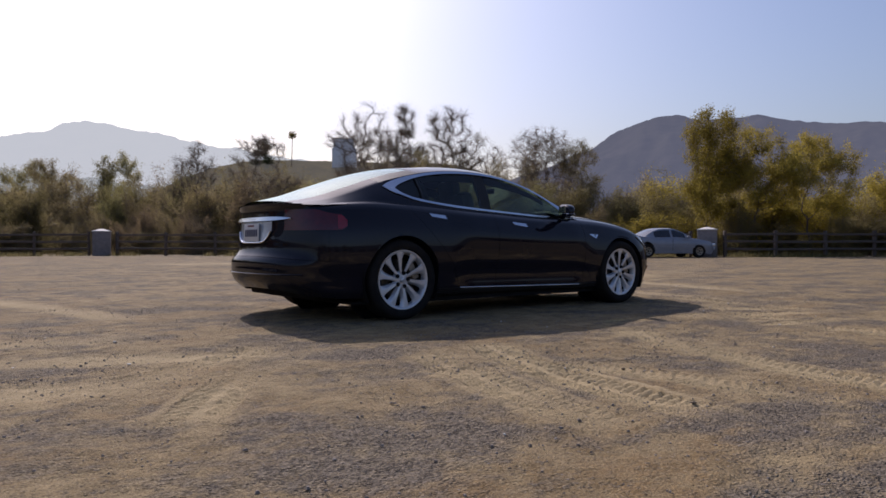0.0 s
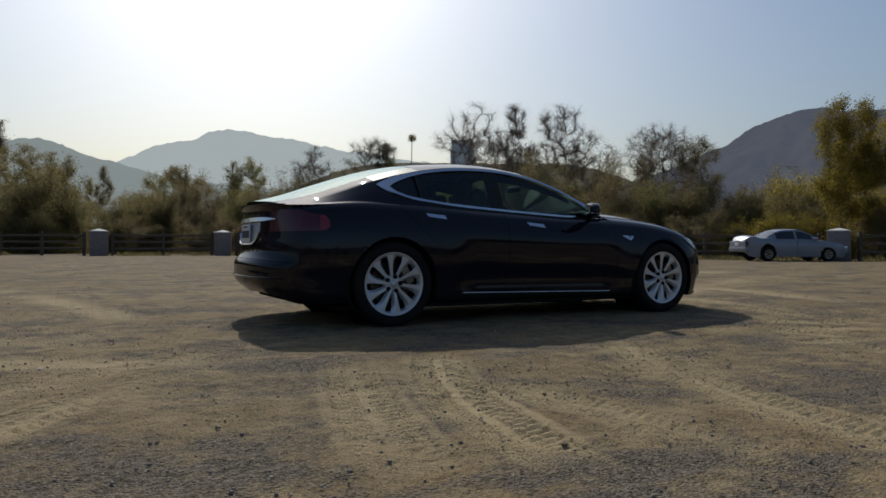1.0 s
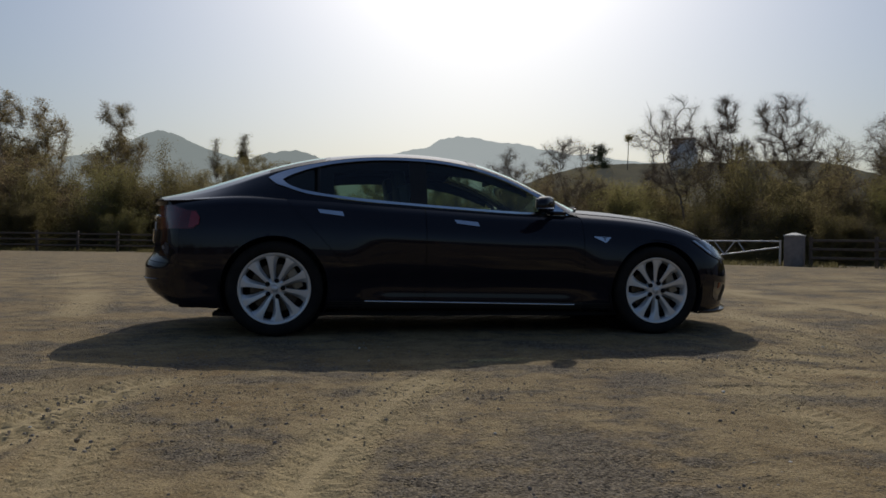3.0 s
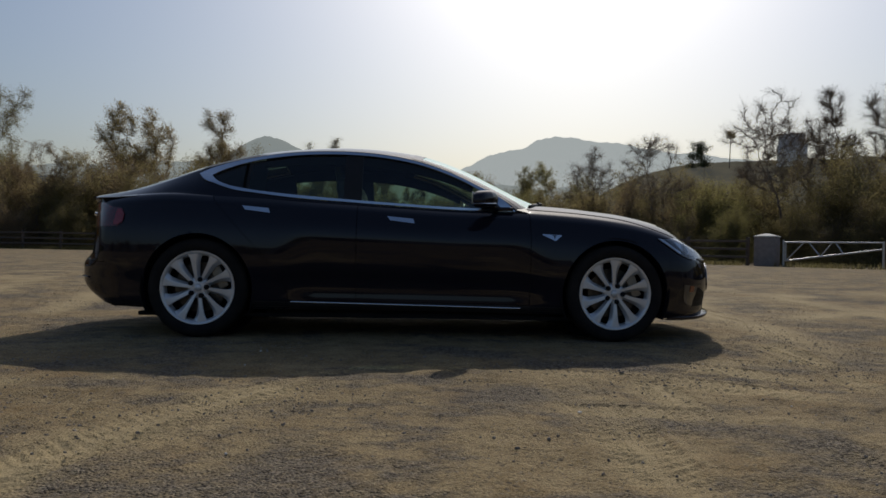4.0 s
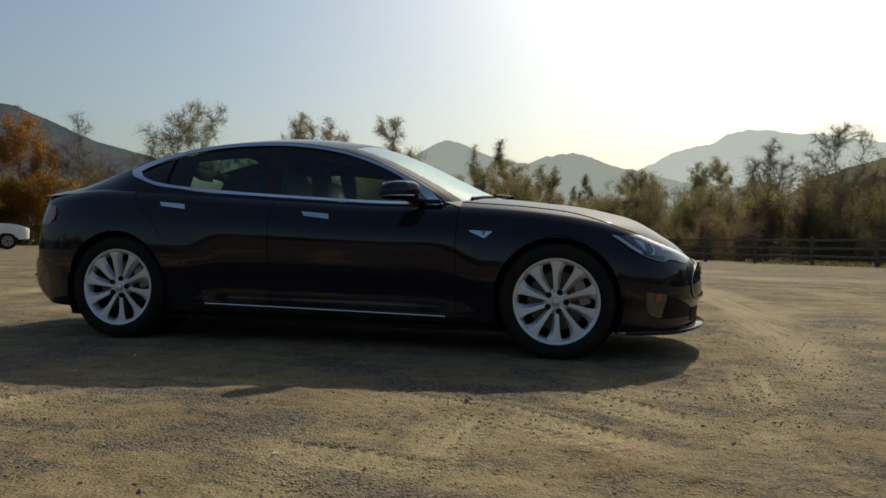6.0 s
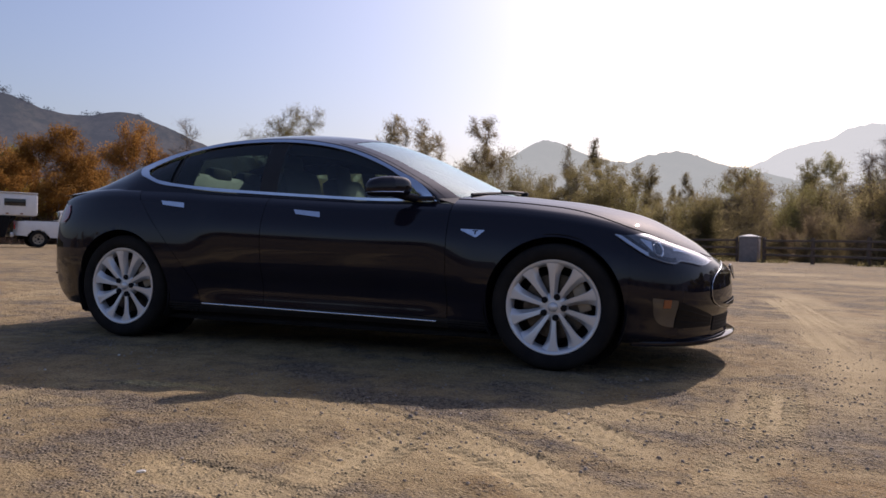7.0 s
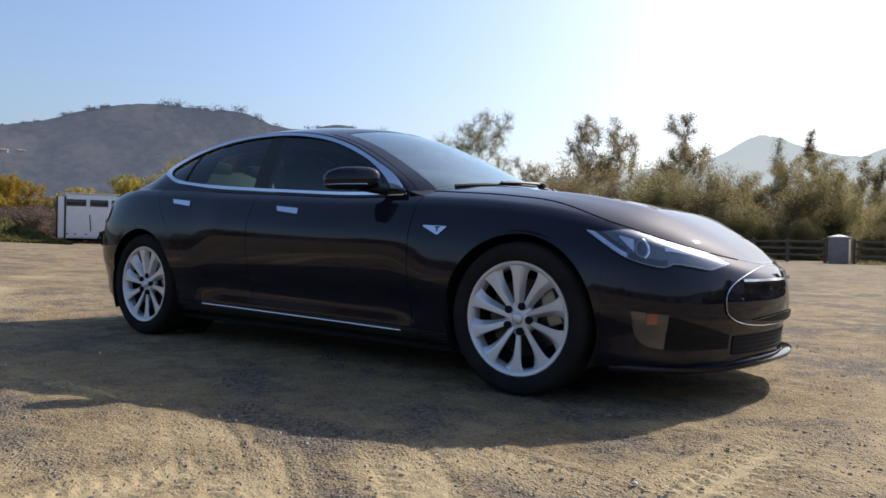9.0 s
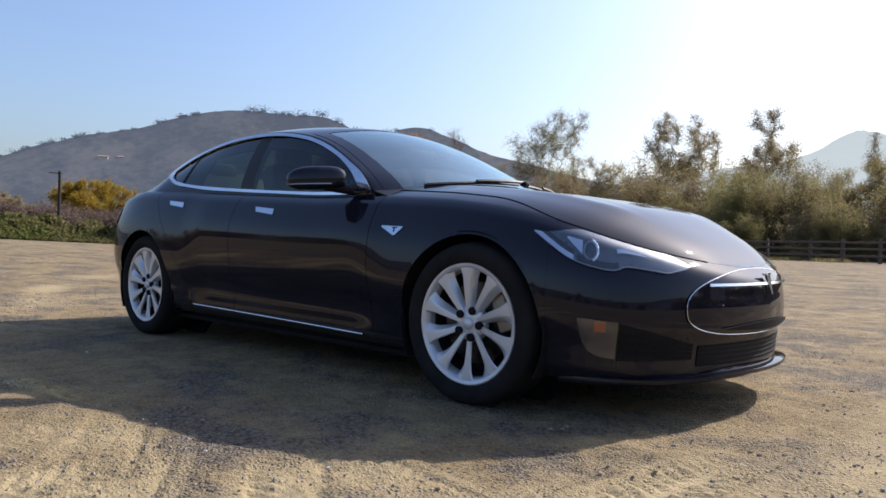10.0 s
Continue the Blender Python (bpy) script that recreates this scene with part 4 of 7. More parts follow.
    both("fender_badge", ribbon("fender_badge", wall(ub, t_of_z(ub, 0.766 - 0.006 * xb), 0.002), wall(ub, t_of_z(ub, np.where(xb < 0.68, 0.758 - 0.042 * xb / 0.68, 0.716 + 0.04 * (xb - 0.68) / 0.32)), 0.002), M_CHROME, 0.003),
         label="triangular silver fender badge")
    bt = u_of_x(np.linspace(1.018, 1.052, 4))
    both("badge_mark", ribbon("badge_mark", wall(bt, t_of_z(bt, 0.759), 0.0035), wall(bt, t_of_z(bt, 0.754), 0.0035), M_DARK, 0.002))
    bt = u_of_x(np.linspace(1.031, 1.039, 3))
    both("badge_mark", ribbon("badge_mark", wall(bt, t_of_z(bt, 0.756), 0.0035), wall(bt, t_of_z(bt, 0.736), 0.0035), M_DARK, 0.002))

    # head lamps
    lu = np.linspace(1.232, 0.522, 60)
    lamp_low = spline((0.522, 0.620), (0.57, 0.607), (0.62, 0.597), (0.662, 0.590), (0.74, 0.600), (0.842, 0.611), (0.889, 0.597), (0.976, 0.610), (1.058, 0.637), (1.15, 0.692), (1.232, 0.745))
    lxx = np.interp(lu, OU, OX)
    top = SHOULDER(lxx) - 0.004 - 0.055 * fade(lu, 1.0, 1.232) - 0.028 * fade(lu, 0.62, 0.522)
    low = np.minimum(lamp_low(lu), top - 0.001)
    sv = np.linspace(0, 1, 12)
    zz = low[:, None] + (top - low)[:, None] * sv[None, :]
    both("headlamp", shell("headlamp", wall(lu[:, None], t_of_z(lu[:, None], zz), 0.002), M_LAMP, 0.003), label="swept-back headlamp with a clear lens")
    both("headlamp_lens", shell("headlamp_lens", wall(lu[:, None], t_of_z(lu[:, None], zz), 0.014), M_LENS, 0))
    k = lu > 1.045
    both("daytime_strip", ribbon("daytime_strip", wall(lu[k], t_of_z(lu[k], np.minimum(top[k], low[k] + 0.021)), 0.008), wall(lu[k], t_of_z(lu[k], low[k] + 0.001), 0.008), M_LAMPGLOW, 0.004))
    both("strip_edge", ribbon("strip_edge", wall(lu[k], t_of_z(lu[k], np.minimum(top[k], low[k] + 0.043)), 0.006), wall(lu[k], t_of_z(lu[k], np.minimum(top[k], low[k] + 0.022)), 0.006), M_DARK, 0.003))
    k = (lu < 1.06) & (lu > 0.56)
    both("lamp_edge", tube("lamp_edge", wall(lu[k], t_of_z(lu[k], low[k] + 0.004), 0.012), 0.0022, M_REFLECT, 6))
    k = (lu < 1.04) & (lu > 0.86)
    both("inner_edge", ribbon("inner_edge", wall(lu[k], t_of_z(lu[k], low[k] + 0.030), 0.005), wall(lu[k], t_of_z(lu[k], low[k] + 0.008), 0.005), M_DARK, 0.003))
    # the faceted chrome bowl behind the projector, the projector with its bright rim, and a painted glint
    fu = np.linspace(1.085, 1.018, 8)
    fz = np.linspace(0, 1, 8)
    both("reflector_facet", ribbon("reflector_facet", wall(fu, t_of_z(fu, 0.728 - 0.016 * fz), 0.007), wall(fu, t_of_z(fu, 0.722 - 0.064 * fz), 0.005), M_LAMPGLOW, 0.003))
    ring = []
    for q in np.linspace(0, 2 * math.pi, 29)[:-1]:
        uq = 0.985 + 0.026 * math.cos(q)
        ring.append(wall(uq, t_of_z(uq, 0.674 + 0.034 * math.sin(q)), 0.010))
    both("projector_ring", tube("projector_ring", ring, 0.0035, M_REFLECT, closed=True))
    rim = []
    for q in np.linspace(radians(105), radians(255), 16):
        uq = 0.985 + 0.031 * math.cos(q)
        rim.append(wall(uq, t_of_z(uq, 0.674 + 0.040 * math.sin(q)), 0.010))
    both("projector_rim", tube("projector_rim", rim, 0.0055, M_LAMPGLOW))
    disc = np.array([[wall(0.985 + r * math.cos(q), t_of_z(0.985, 0.674 + 1.3 * r * math.sin(q)), 0.007 + 0.006 * (1 - (r / 0.024) ** 2)) for r in np.linspace(0.001, 0.024, 5)] for q in np.linspace(0, 2 * math.pi, 25)])
    both("projector_lens", shell("projector_lens", disc, M_BLACKGLASS, 0.002))
    # white tapering triangle painted in as a highlight on the lamp
    k = (lu < 0.875) & (lu > 0.735)
    glint_taper = (lu[k] - 0.735) / 0.14
    mid = (low + (top - low) * 0.52)[k]
    both("lamp_brow", ribbon("lamp_brow", wall(lu[k], t_of_z(lu[k], mid + 0.006 + 0.012 * glint_taper), 0.007), wall(lu[k], t_of_z(lu[k], mid + 0.004 * (1 - glint_taper)), 0.007), M_LAMPGLOW, 0.003))

    # nose cone with its bright ring, bar and emblem
    a = np.linspace(0, 2 * math.pi, 97)[:-1]
    ca, sa = np.cos(a), np.sin(a)
    ring_u = 0.588 * np.sign(ca) * np.abs(ca) ** np.where(sa > 0, 0.9, 0.62)
    ring_z = 0.456 + np.where(sa > 0, 0.153, 0.116) * np.sign(sa) * np.abs(sa) ** np.where(sa > 0, 0.9, 0.62)
    rr = np.linspace(0.02, 1, 16)
    pu, pz = ring_u[:, None] * rr[None, :], 0.456 + (ring_z[:, None] - 0.456) * rr[None, :]
    cone = wall(np.concatenate([pu, pu[:1]]), t_of_z(np.concatenate([pu, pu[:1]]), np.concatenate([pz, pz[:1]])), 0.006)
    part("nose_cone", shell("nose_cone", cone, M_PAINT, 0.01), None, car, "gloss black oval nose cone")
    part("nose_ring", tube("nose_ring", wall(ring_u, t_of_z(ring_u, ring_z), 0.006), 0.0021, M_CHROME, closed=True), None, car, "thin chrome ring")
    bu = np.linspace(-0.47, 0.47, 50)
    part("nose_bar", ribbon("nose_bar", wall(bu, t_of_z(bu, 0.553 + 0.0 * bu), 0.018), wall(bu, t_of_z(bu, 0.542 + 0.0 * bu), 0.018), M_CHROME, 0.006), None, car, "bright chrome bar")
    emb = bmesh.new()
    e0 = wall(0.0, t_of_z(0.0, 0.56), 0.026)
    rod(emb, (e0[0] - 0.012, 0, 0.584), (e0[0] + 0.012, 0, 0.500), 0.013, 0.003, 8)
    box(emb, (0.01, 0.085, 0.012), (e0[0] - 0.014, 0, 0.586), 0.004)
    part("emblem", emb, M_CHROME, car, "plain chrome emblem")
    mu = np.linspace(-0.39, 0.39, 50)
    mz = 0.371 + 0.0 * mu
    part("nose_slot", ribbon("nose_slot", wall(mu, t_of_z(mu, mz + 0.021 * np.cos(mu / 0.40 * 1.5)), 0.016), wall(mu, t_of_z(mu, mz - 0.017 * np.cos(mu / 0.40 * 1.5)), 0.016), M_MESH, 0.002), None, car)
    # flat black patch painting the shade of the lower opening behind the slats
    gu = np.linspace(-0.50, 0.50, 60)
    gz = np.linspace(0.222, 0.305, 8)
    part("lower_grille", shell("lower_grille", wall(gu[:, None], t_of_z(gu[:, None], gz[None, :]), 0.004), M_MESH, -0.003), None, car, "black mesh lower grille with its recess shade painted on")
    for zz in np.linspace(0.235, 0.295, 4):
        part("grille_slat", tube("grille_slat", wall(gu, t_of_z(gu, zz), 0.005), 0.0018, M_MESH, sides=6), None, car)
    fu = np.linspace(1.03, 0.876, 18)
    flow = spline((0.87, 0.258), (0.92, 0.264), (0.966, 0.277), (1.0, 0.305), (1.02, 0.35), (1.03, 0.40))(fu)
    fz = flow[:, None] + (0.404 + 0.09 * (fu - 0.876) - flow)[:, None] * np.linspace(0, 1, 8)[None, :]
    both("fog_lamp_panel", shell("fog_lamp_panel", wall(fu[:, None], t_of_z(fu[:, None], fz), 0.004), M_FOG, 0.004), label="smoked fog lamp panel")
    ax = np.linspace(0.966, 0.922, 5)
    both("side_marker", shell("side_marker", wall(ax[:, None], t_of_z(ax[:, None], np.linspace(0.364, 0.408, 5)[None, :]), 0.008), M_AMBER, 0.004), label="amber side marker")
    # flat near-black overlay painting the shade of the intake's recess
    iu = np.linspace(0.868, 0.53, 24)
    itop = 0.398 - 0.085 * np.clip((0.868 - iu) / 0.33, 0, 1)
    iz = 0.252 + (itop[:, None] - 0.252) * np.linspace(0, 1, 8)[None, :]
    both("side_intake", shell("side_intake", wall(iu[:, None], t_of_z(iu[:, None], iz), 0.003), M_MESH, 0.003), label="black overlay painting the side intake's shade")
    for f0 in (0.25, 0.5, 0.75):
        both("intake_slat", tube("intake_slat", wall(iu, t_of_z(iu, 0.252 + (itop - 0.252) * f0), 0.005), 0.0028, M_MESH, sides=6))
    su = np.linspace(-1.12, 1.12, 100)
    far = 0.002 + 0.040 * np.clip(1 - np.abs(su / 1.12) ** 3, 0, 1)
    b0, b1 = wall(su, 0.0, -0.02), wall(su, 0.0)
    nrm = (wall(su, 0.0, 1.0) - wall(su, 0.0))
    prof = [b1 + nrm * -0.03 + (0, 0, 0.012), b1 + nrm * far[:, None] * 0.7 + (0, 0, 0.016), b1 + nrm * far[:, None] + (0, 0, 0.010), b1 + nrm * far[:, None] + (0, 0, -0.004),
            b1 + nrm * far[:, None] * 0.6 + (0, 0, -0.014), b1 + nrm * -0.05 + (0, 0, -0.012)]
    part("front_lip", shell("front_lip", np.stack([q[:, :] for q in prof], 1), M_PAINT, 0.003, sharp=50), None, car, "black front splitter lip")

    # tail lamps, bright bar, plate
    rx = np.linspace(-2.02, -2.45, 30)
    ru = u_of_x(rx)
    rt = np.where(rx > -2.06, 0.905 - 0.05 * np.clip((rx + 2.06) / 0.04, 0, 1), 0.905 + 0.040 * fade(rx, -2.1, -2.3))
    rb = 0.77 + 0.0 * rx + 0.03 * np.clip((rx + 2.06) / 0.04, 0, 1)
    zz = rb[:, None] + (rt - rb)[:, None] * np.linspace(0, 1, 8)[None, :]
    both("tail_lamp", shell("tail_lamp", wall(ru[:, None], t_of_z(ru[:, None], zz), 0.004), M_RED, -0.004), label="dark red tail lamp")
    k = rx > -2.10
    both("tail_reflector", shell("tail_reflector", wall(ru[k][:, None], t_of_z(ru[k][:, None], (zz[k] - 0.845) * 0.85 + 0.845), 0.008), M_REDBRIGHT, -0.003), label="bright red reflector")
    bu = np.linspace(END - 0.60, END + 0.60, 60)
    bu = np.where(bu > END, -(2 * END - bu), bu)
    width = 0.017 * np.clip((1 - np.abs(np.linspace(-1, 1, 60)) ** 6), 0.05, 1)
    part("tail_bar", ribbon("tail_bar", wall(bu, t_of_z(bu, 0.872 + width), 0.016), wall(bu, t_of_z(bu, 0.872 - width), 0.02), M_CHROME, 0.012), None, car, "broad chrome bar across the tail")
    pu = np.linspace(END - 0.34, END + 0.34, 40)
    pu = np.where(pu > END, -(2 * END - pu), pu)
    low = 0.668 + 0.10 * np.abs(np.linspace(-1, 1, 40)) ** 6
    zz = low[:, None] + (0.848 - low)[:, None] * np.linspace(0, 1, 8)[None, :]
    part("plate_recess", shell("plate_recess", wall(pu[:, None], t_of_z(pu[:, None], zz), 0.004), M_LAMPGLOW, -0.003), None, car, "grey plate recess")
    part("recess_trim", tube("recess_trim", wall(pu, t_of_z(pu, low), 0.012), 0.008, M_CHROME), None, car)
    px = wall(END, 0.7)[0]
    plate = part("number_plate", a_box((0.006, 0.31, 0.155), (px - 0.02, 0, 0.757), 0.004), M_PLATE, car, "white number plate with dark bars")
    for i in range(7):
        part("plate_bar", a_box((0.003, 0.026, 0.062), (px - 0.0245, -0.117 + 0.039 * i, 0.752), 0.0), M_PLATEINK, plate)
    part("plate_bar", a_box((0.003, 0.13, 0.012), (px - 0.0245, 0, 0.815), 0.0), M_REDBRIGHT, plate)
    part("plate_bracket", a_box((0.014, 0.36, 0.02), (px - 0.006, 0, 0.668), 0.004), M_DARK, car)
    ru = np.linspace(END - 0.75, END + 0.75, 60)
    ru = np.where(ru > END, -(2 * END - ru), ru)
    part("bumper_crease", ribbon("bumper_crease", wall(ru, t_of_z(ru, 0.402 + 0 * ru), 0.012), wall(ru, t_of_z(ru, 0.394 + 0 * ru), 0.004), M_PAINT, 0.006), None, car)

    # door mirrors
    a, b = np.meshgrid(np.linspace(-math.pi / 2, math.pi / 2, 15), np.linspace(0, 2 * math.pi, 29), indexing="ij")
    ca, sa, cb, sb = np.cos(a), np.sin(a), np.cos(b), np.sin(b)
    sq = lambda q, e: np.sign(q) * np.abs(q) ** e
    lon, lat = sq(ca, 0.5) * sq(cb, 0.55), sq(ca, 0.5) * sq(sb, 0.55)
    reach = 0.152 * lat                       # the housing sweeps back towards its outer end
    deep = np.where(lon < 0, 0.045, 0.075) * lon * (1 - 0.25 * np.clip(lat, 0, 1))
    mx = 0.515 - 0.47 * reach + 0.88 * deep
    my = -0.990 - 0.88 * reach - 0.47 * deep
    mz = 0.994 + np.where(sa > 0, 0.071, 0.050) * sq(sa, 0.75) * np.where(sa > 0, 1 - 0.22 * np.clip(lat, 0, 1) ** 2, 1) - 0.008 * lat
    grid = np.stack([mx, my, mz], -1)
    both("door_mirror", shell("door_mirror", grid, M_PAINT, 0, sharp=60), label="glossy black door mirror")
    row = grid[5]
    pts = [p + (0, 0, 0.004) for p in row if p[1] < -0.93]
    pts = sorted(pts, key=lambda p: math.atan2(p[1] + 0.95, p[0] - 0.50) % (2 * math.pi))
    both("mirror_trim", tube("mirror_trim", pts, 0.0036, M_CHROME, sides=6), label="thin chrome line")
    gm = bmesh.new()
    box(gm, (0.008, 0.19, 0.076), (0.476, -0.972, 1.008), 0.003, Matrix.Rotation(radians(-28), 3, "Z"))
    me = bpy.data.meshes.new("mirror_glass")
    gm.to_mesh(me)
    gm.free()
    me.materials.append(M_MIRROR)
    both("mirror_glass", me)
    st = bmesh.new()
    rod(st, (0.63, -0.83, 0.948), (0.53, -0.96, 0.968), 0.026, 0.024, 10)
    box(st, (0.14, 0.03, 0.028), (0.68, -0.835, 0.945), 0.012)
    me = bpy.data.meshes.new("mirror_arm")
    st.to_mesh(me)
    st.free()
    me.materials.append(M_PAINT)
    both("mirror_arm", me)
    # wipers
    for y0, y1, xx in ((-0.60, 0.02, 0.0), (0.05, 0.58, 0.0)):
        pts = []
        for q in np.linspace(0, 1, 14):
            y = y0 + (y1 - y0) * q
            base = cabin(0.765 - 0.015 * q, 2 + y / 0.82, 0.014)
            pts.append((base[0], y, base[2]))
        wiper = part("wiper", tube("wiper", pts, 0.0095, M_TRIM, sides=6), None, car, "black wiper")
        arm = [(p[0] + 0.035 - 0.03 * i / 7, p[1], p[2] + 0.010) for i, p in enumerate(pts[:5:-1])]
        part("wiper_arm", tube("wiper_arm", arm, 0.010, M_TRIM, sides=6), None, wiper)
        part("pivot", a_box((0.045, 0.04, 0.028), (arm[0][0] + 0.01, arm[0][1], arm[0][2] - 0.008), 0.01), M_TRIM, wiper)
    # cabin furniture
    for y in (-0.37, 0.37):
        seat = part("front_seat", a_box((0.55, 0.52, 0.2), (-0.1, y, 0.56), 0.07), M_SEAT, car, "black leather front seat")
        part("backrest", a_box((0.16, 0.50, 0.62), (-0.42, y, 0.87), 0.07, Matrix.Rotation(radians(-16), 3, "Y")), M_SEAT, seat)
        part("headrest", a_box((0.10, 0.27, 0.20), (-0.53, y, 1.19), 0.045, Matrix.Rotation(radians(-10), 3, "Y")), M_SEAT, seat)
    bench = part("rear_seat", a_box((0.5, 1.24, 0.2), (-1.05, 0, 0.58), 0.07), M_SEAT, car, "black leather rear bench")
    part("backrest", a_box((0.16, 1.26, 0.64), (-1.34, 0, 0.87), 0.06, Matrix.Rotation(radians(-22), 3, "Y")), M_SEAT, bench)
    for y in (-0.40, 0.0, 0.40):
        part("headrest", a_box((0.10, 0.25, 0.17), (-1.42, y, 1.16), 0.04), M_SEAT, bench)
    part("cowl", shell("cowl", np.stack([cabin(np.full(50, 0.772), np.linspace(1.0, 3.0, 50)) + np.array([dx, 0, dz]) for dx, dz in ((-0.06, -0.03), (0.0, -0.006), (0.10, -0.035), (0.22, -0.06))], 1)[:, :], M_TRIM, 0.006), None, car)
    part("dashboard", a_box((0.40, 1.46, 0.20), (0.72, 0, 0.83), 0.06), M_SEAT, car)
    part("centre_screen", a_box((0.03, 0.24, 0.36), (0.47, 0.0, 0.80), 0.01, Matrix.Rotation(radians(12), 3, "Y")), M_BLACKGLASS, car)
    wa = np.linspace(0, 2 * math.pi, 33)[:-1]
    part("steering_wheel", tube("steering_wheel", [(0.40 + 0.07 * math.sin(q), 0.37 + 0.18 * math.cos(q), 0.87 + 0.17 * math.sin(q)) for q in wa], 0.014, M_SEAT, closed=True), None, car)
    part("rear_view_mirror", a_box((0.03, 0.24, 0.06), (0.30, 0, 1.245), 0.015), M_TRIM, car)
    part("cabin_floor", a_box((2.5, 1.5, 0.06), (-0.35, 0, 0.42), 0.02), M_DARK, car)
    for x in AXLES:
        for side in (-1, 1):
            make_wheel(car, pose(x, side * 0.928, 0.347, 0, (-2 if x > 0 else -9), 0 if side < 0 else 180))
    return car


build_car()

# ---- fence, pillars and gate along the lot's edge ----
def stone_pillar(x, y, turn, w=0.84):
    t = thing("pillar", "grey block gate pillar with a pale concrete cap, standing in the fence line", "pillar", pose(x, y, float(lot_height(np.array(x), np.array(y))), 0, 0, turn) @ Matrix.Diagonal((1.16, 1.16, 1.16, 1)), "fence pillars")
    part("shaft", a_box((w, w, 1.24), (0, 0, 0.60), 0.03), M_PILLAR, t)
    cap = bmesh.new()
    box(cap, (w + 0.05, w + 0.05, 0.05), (0, 0, 1.245), 0.015)
    bmesh.ops.create_cone(cap, cap_ends=True, segments=4, radius1=w * 0.70, radius2=0.10, depth=0.10, matrix=Matrix.Translation((0, 0, 1.32)) @ Matrix.Rotation(radians(45), 4, "Z"))
    part("cap", cap, M_CAP, t, "pale concrete cap")
    return t


for px, py, turn in ((-2.04, 40.42, 0), (4.98, 39.79, -15), (17.30, 28.16, -40), (21.13, 24.05, -44), (29.37, 15.20, -60)):
    stone_pillar(px, py, turn, 0.70 if px == 21.13 else 0.84)


def fence_run(a, b, posts):
    """Three weathered rails between posts; one run of the fence."""
    a, b = np.array(a, float), np.array(b, float)
    mid = (a + b) / 2
    length = float(np.hypot(*(b - a)))
    turn = math.degrees(math.atan2(b[1] - a[1], b[0] - a[0]))
    t = thing("fence", "dark weathered three-rail wooden fence at the edge of the lot", "fence", pose(mid[0], mid[1], float(lot_height(mid[:1], mid[1:])[0]), 0, 0, turn) @ Matrix.Diagonal((1, 1.17, 1.17, 1)), "wooden fence runs")
    r = random.Random(int(abs(a[0] * 10 + a[1] * 7)))
    n = posts
    for i in range(n + 1):
        x = -length / 2 + length * i / n
        part("post", a_box((0.14, 0.14, 1.22 + r.uniform(-0.04, 0.05)), (x, 0, 0.58), 0.012, Matrix.Rotation(r.uniform(-0.02, 0.02), 3, "Y")), M_WOOD, t)
    for z in (0.36, 0.70, 1.04):
        for i in range(n):
            x = -length / 2 + length * (i + 0.5) / n
            part("rail", a_box((length / n + 0.03, 0.05, 0.095), (x, -0.09, z + r.uniform(-0.012, 0.012)), 0.008, Matrix.Rotation(r.uniform(-0.008, 0.008), 3, "Y")), M_WOOD, t)
    return t


FENCE = [((-50, 53), (-35, 49), 5), ((-35, 49), (-20, 46.5), 5), ((-20, 46.5), (-9.5, 46.0), 4), ((-9.5, 46.0), (-2.8, 41.1), 3), ((-1.3, 40.3), (4.3, 39.9), 2), ((5.7, 39.2), (16.6, 28.7), 5),
         ((21.5, 23.4), (28.9, 15.9), 4), ((29.9, 14.5), (37.1, 10.0), 3), ((37.1, 10.0), (40.3, 1.2), 3)]
for run in FENCE:
    fence_run(*run)


def metal_gate():
    t = thing("gate", "galvanised tubular field gate, closed, hung between two pillars", "gate", pose(17.84, 27.62, 0, 0, 0, -48) @ Matrix.Diagonal((1.13, 1.13, 1.13, 1)))
    w, top = 3.75, 1.04

    def low(f):
        return 0.24 + 0.54 * f

    for nm, a, b, r in (("hinge_post", (0.0, 0, -0.02), (0.0, 0, 1.14), 0.045), ("latch_post", (w, 0, -0.02), (w, 0, 1.10), 0.045), ("top_tube", (0.03, 0, top), (w - 0.03, 0, top), 0.033),
                        ("bottom_tube", (0.03, 0, low(0)), (w - 0.03, 0, low(1)), 0.033), ("end_tube", (0.09, 0, low(0.02)), (0.09, 0, top), 0.03)):
        part(nm, rod(bmesh.new(), a, b, r, sides=10), M_GATE, t)
    for f, g, up in ((0.03, 0.22, True), (0.27, 0.39, False), (0.39, 0.51, True), (0.54, 0.62, False)):
        part("brace", rod(bmesh.new(), (f * w, 0, low(f) if up else top), (g * w, 0, top if up else low(g)), 0.023, sides=8), M_GATE, t)


metal_gate()


# ---- plants ----
def leaf_cards(centres, size, r, stretch=1.7):
    """One small pointed leaf or leaf tuft at each centre, turned at random."""
    n = len(centres)
    d = r.normal(size=(n, 3))
    d /= np.linalg.norm(d, axis=1, keepdims=True)
    e = np.cross(d, r.normal(size=(n, 3)))
    e /= np.maximum(np.linalg.norm(e, axis=1, keepdims=True), 1e-6)
    s = (size * r.uniform(0.6, 1.4, n))[:, None]
    v = np.stack([centres - d * s * stretch * 0.4 + e * s * 0.5, centres - d * s * stretch * 0.4 - e * s * 0.5, centres + d * s * stretch * 0.6], 1).reshape(-1, 3)
    return v, np.arange(n * 3).reshape(n, 3)


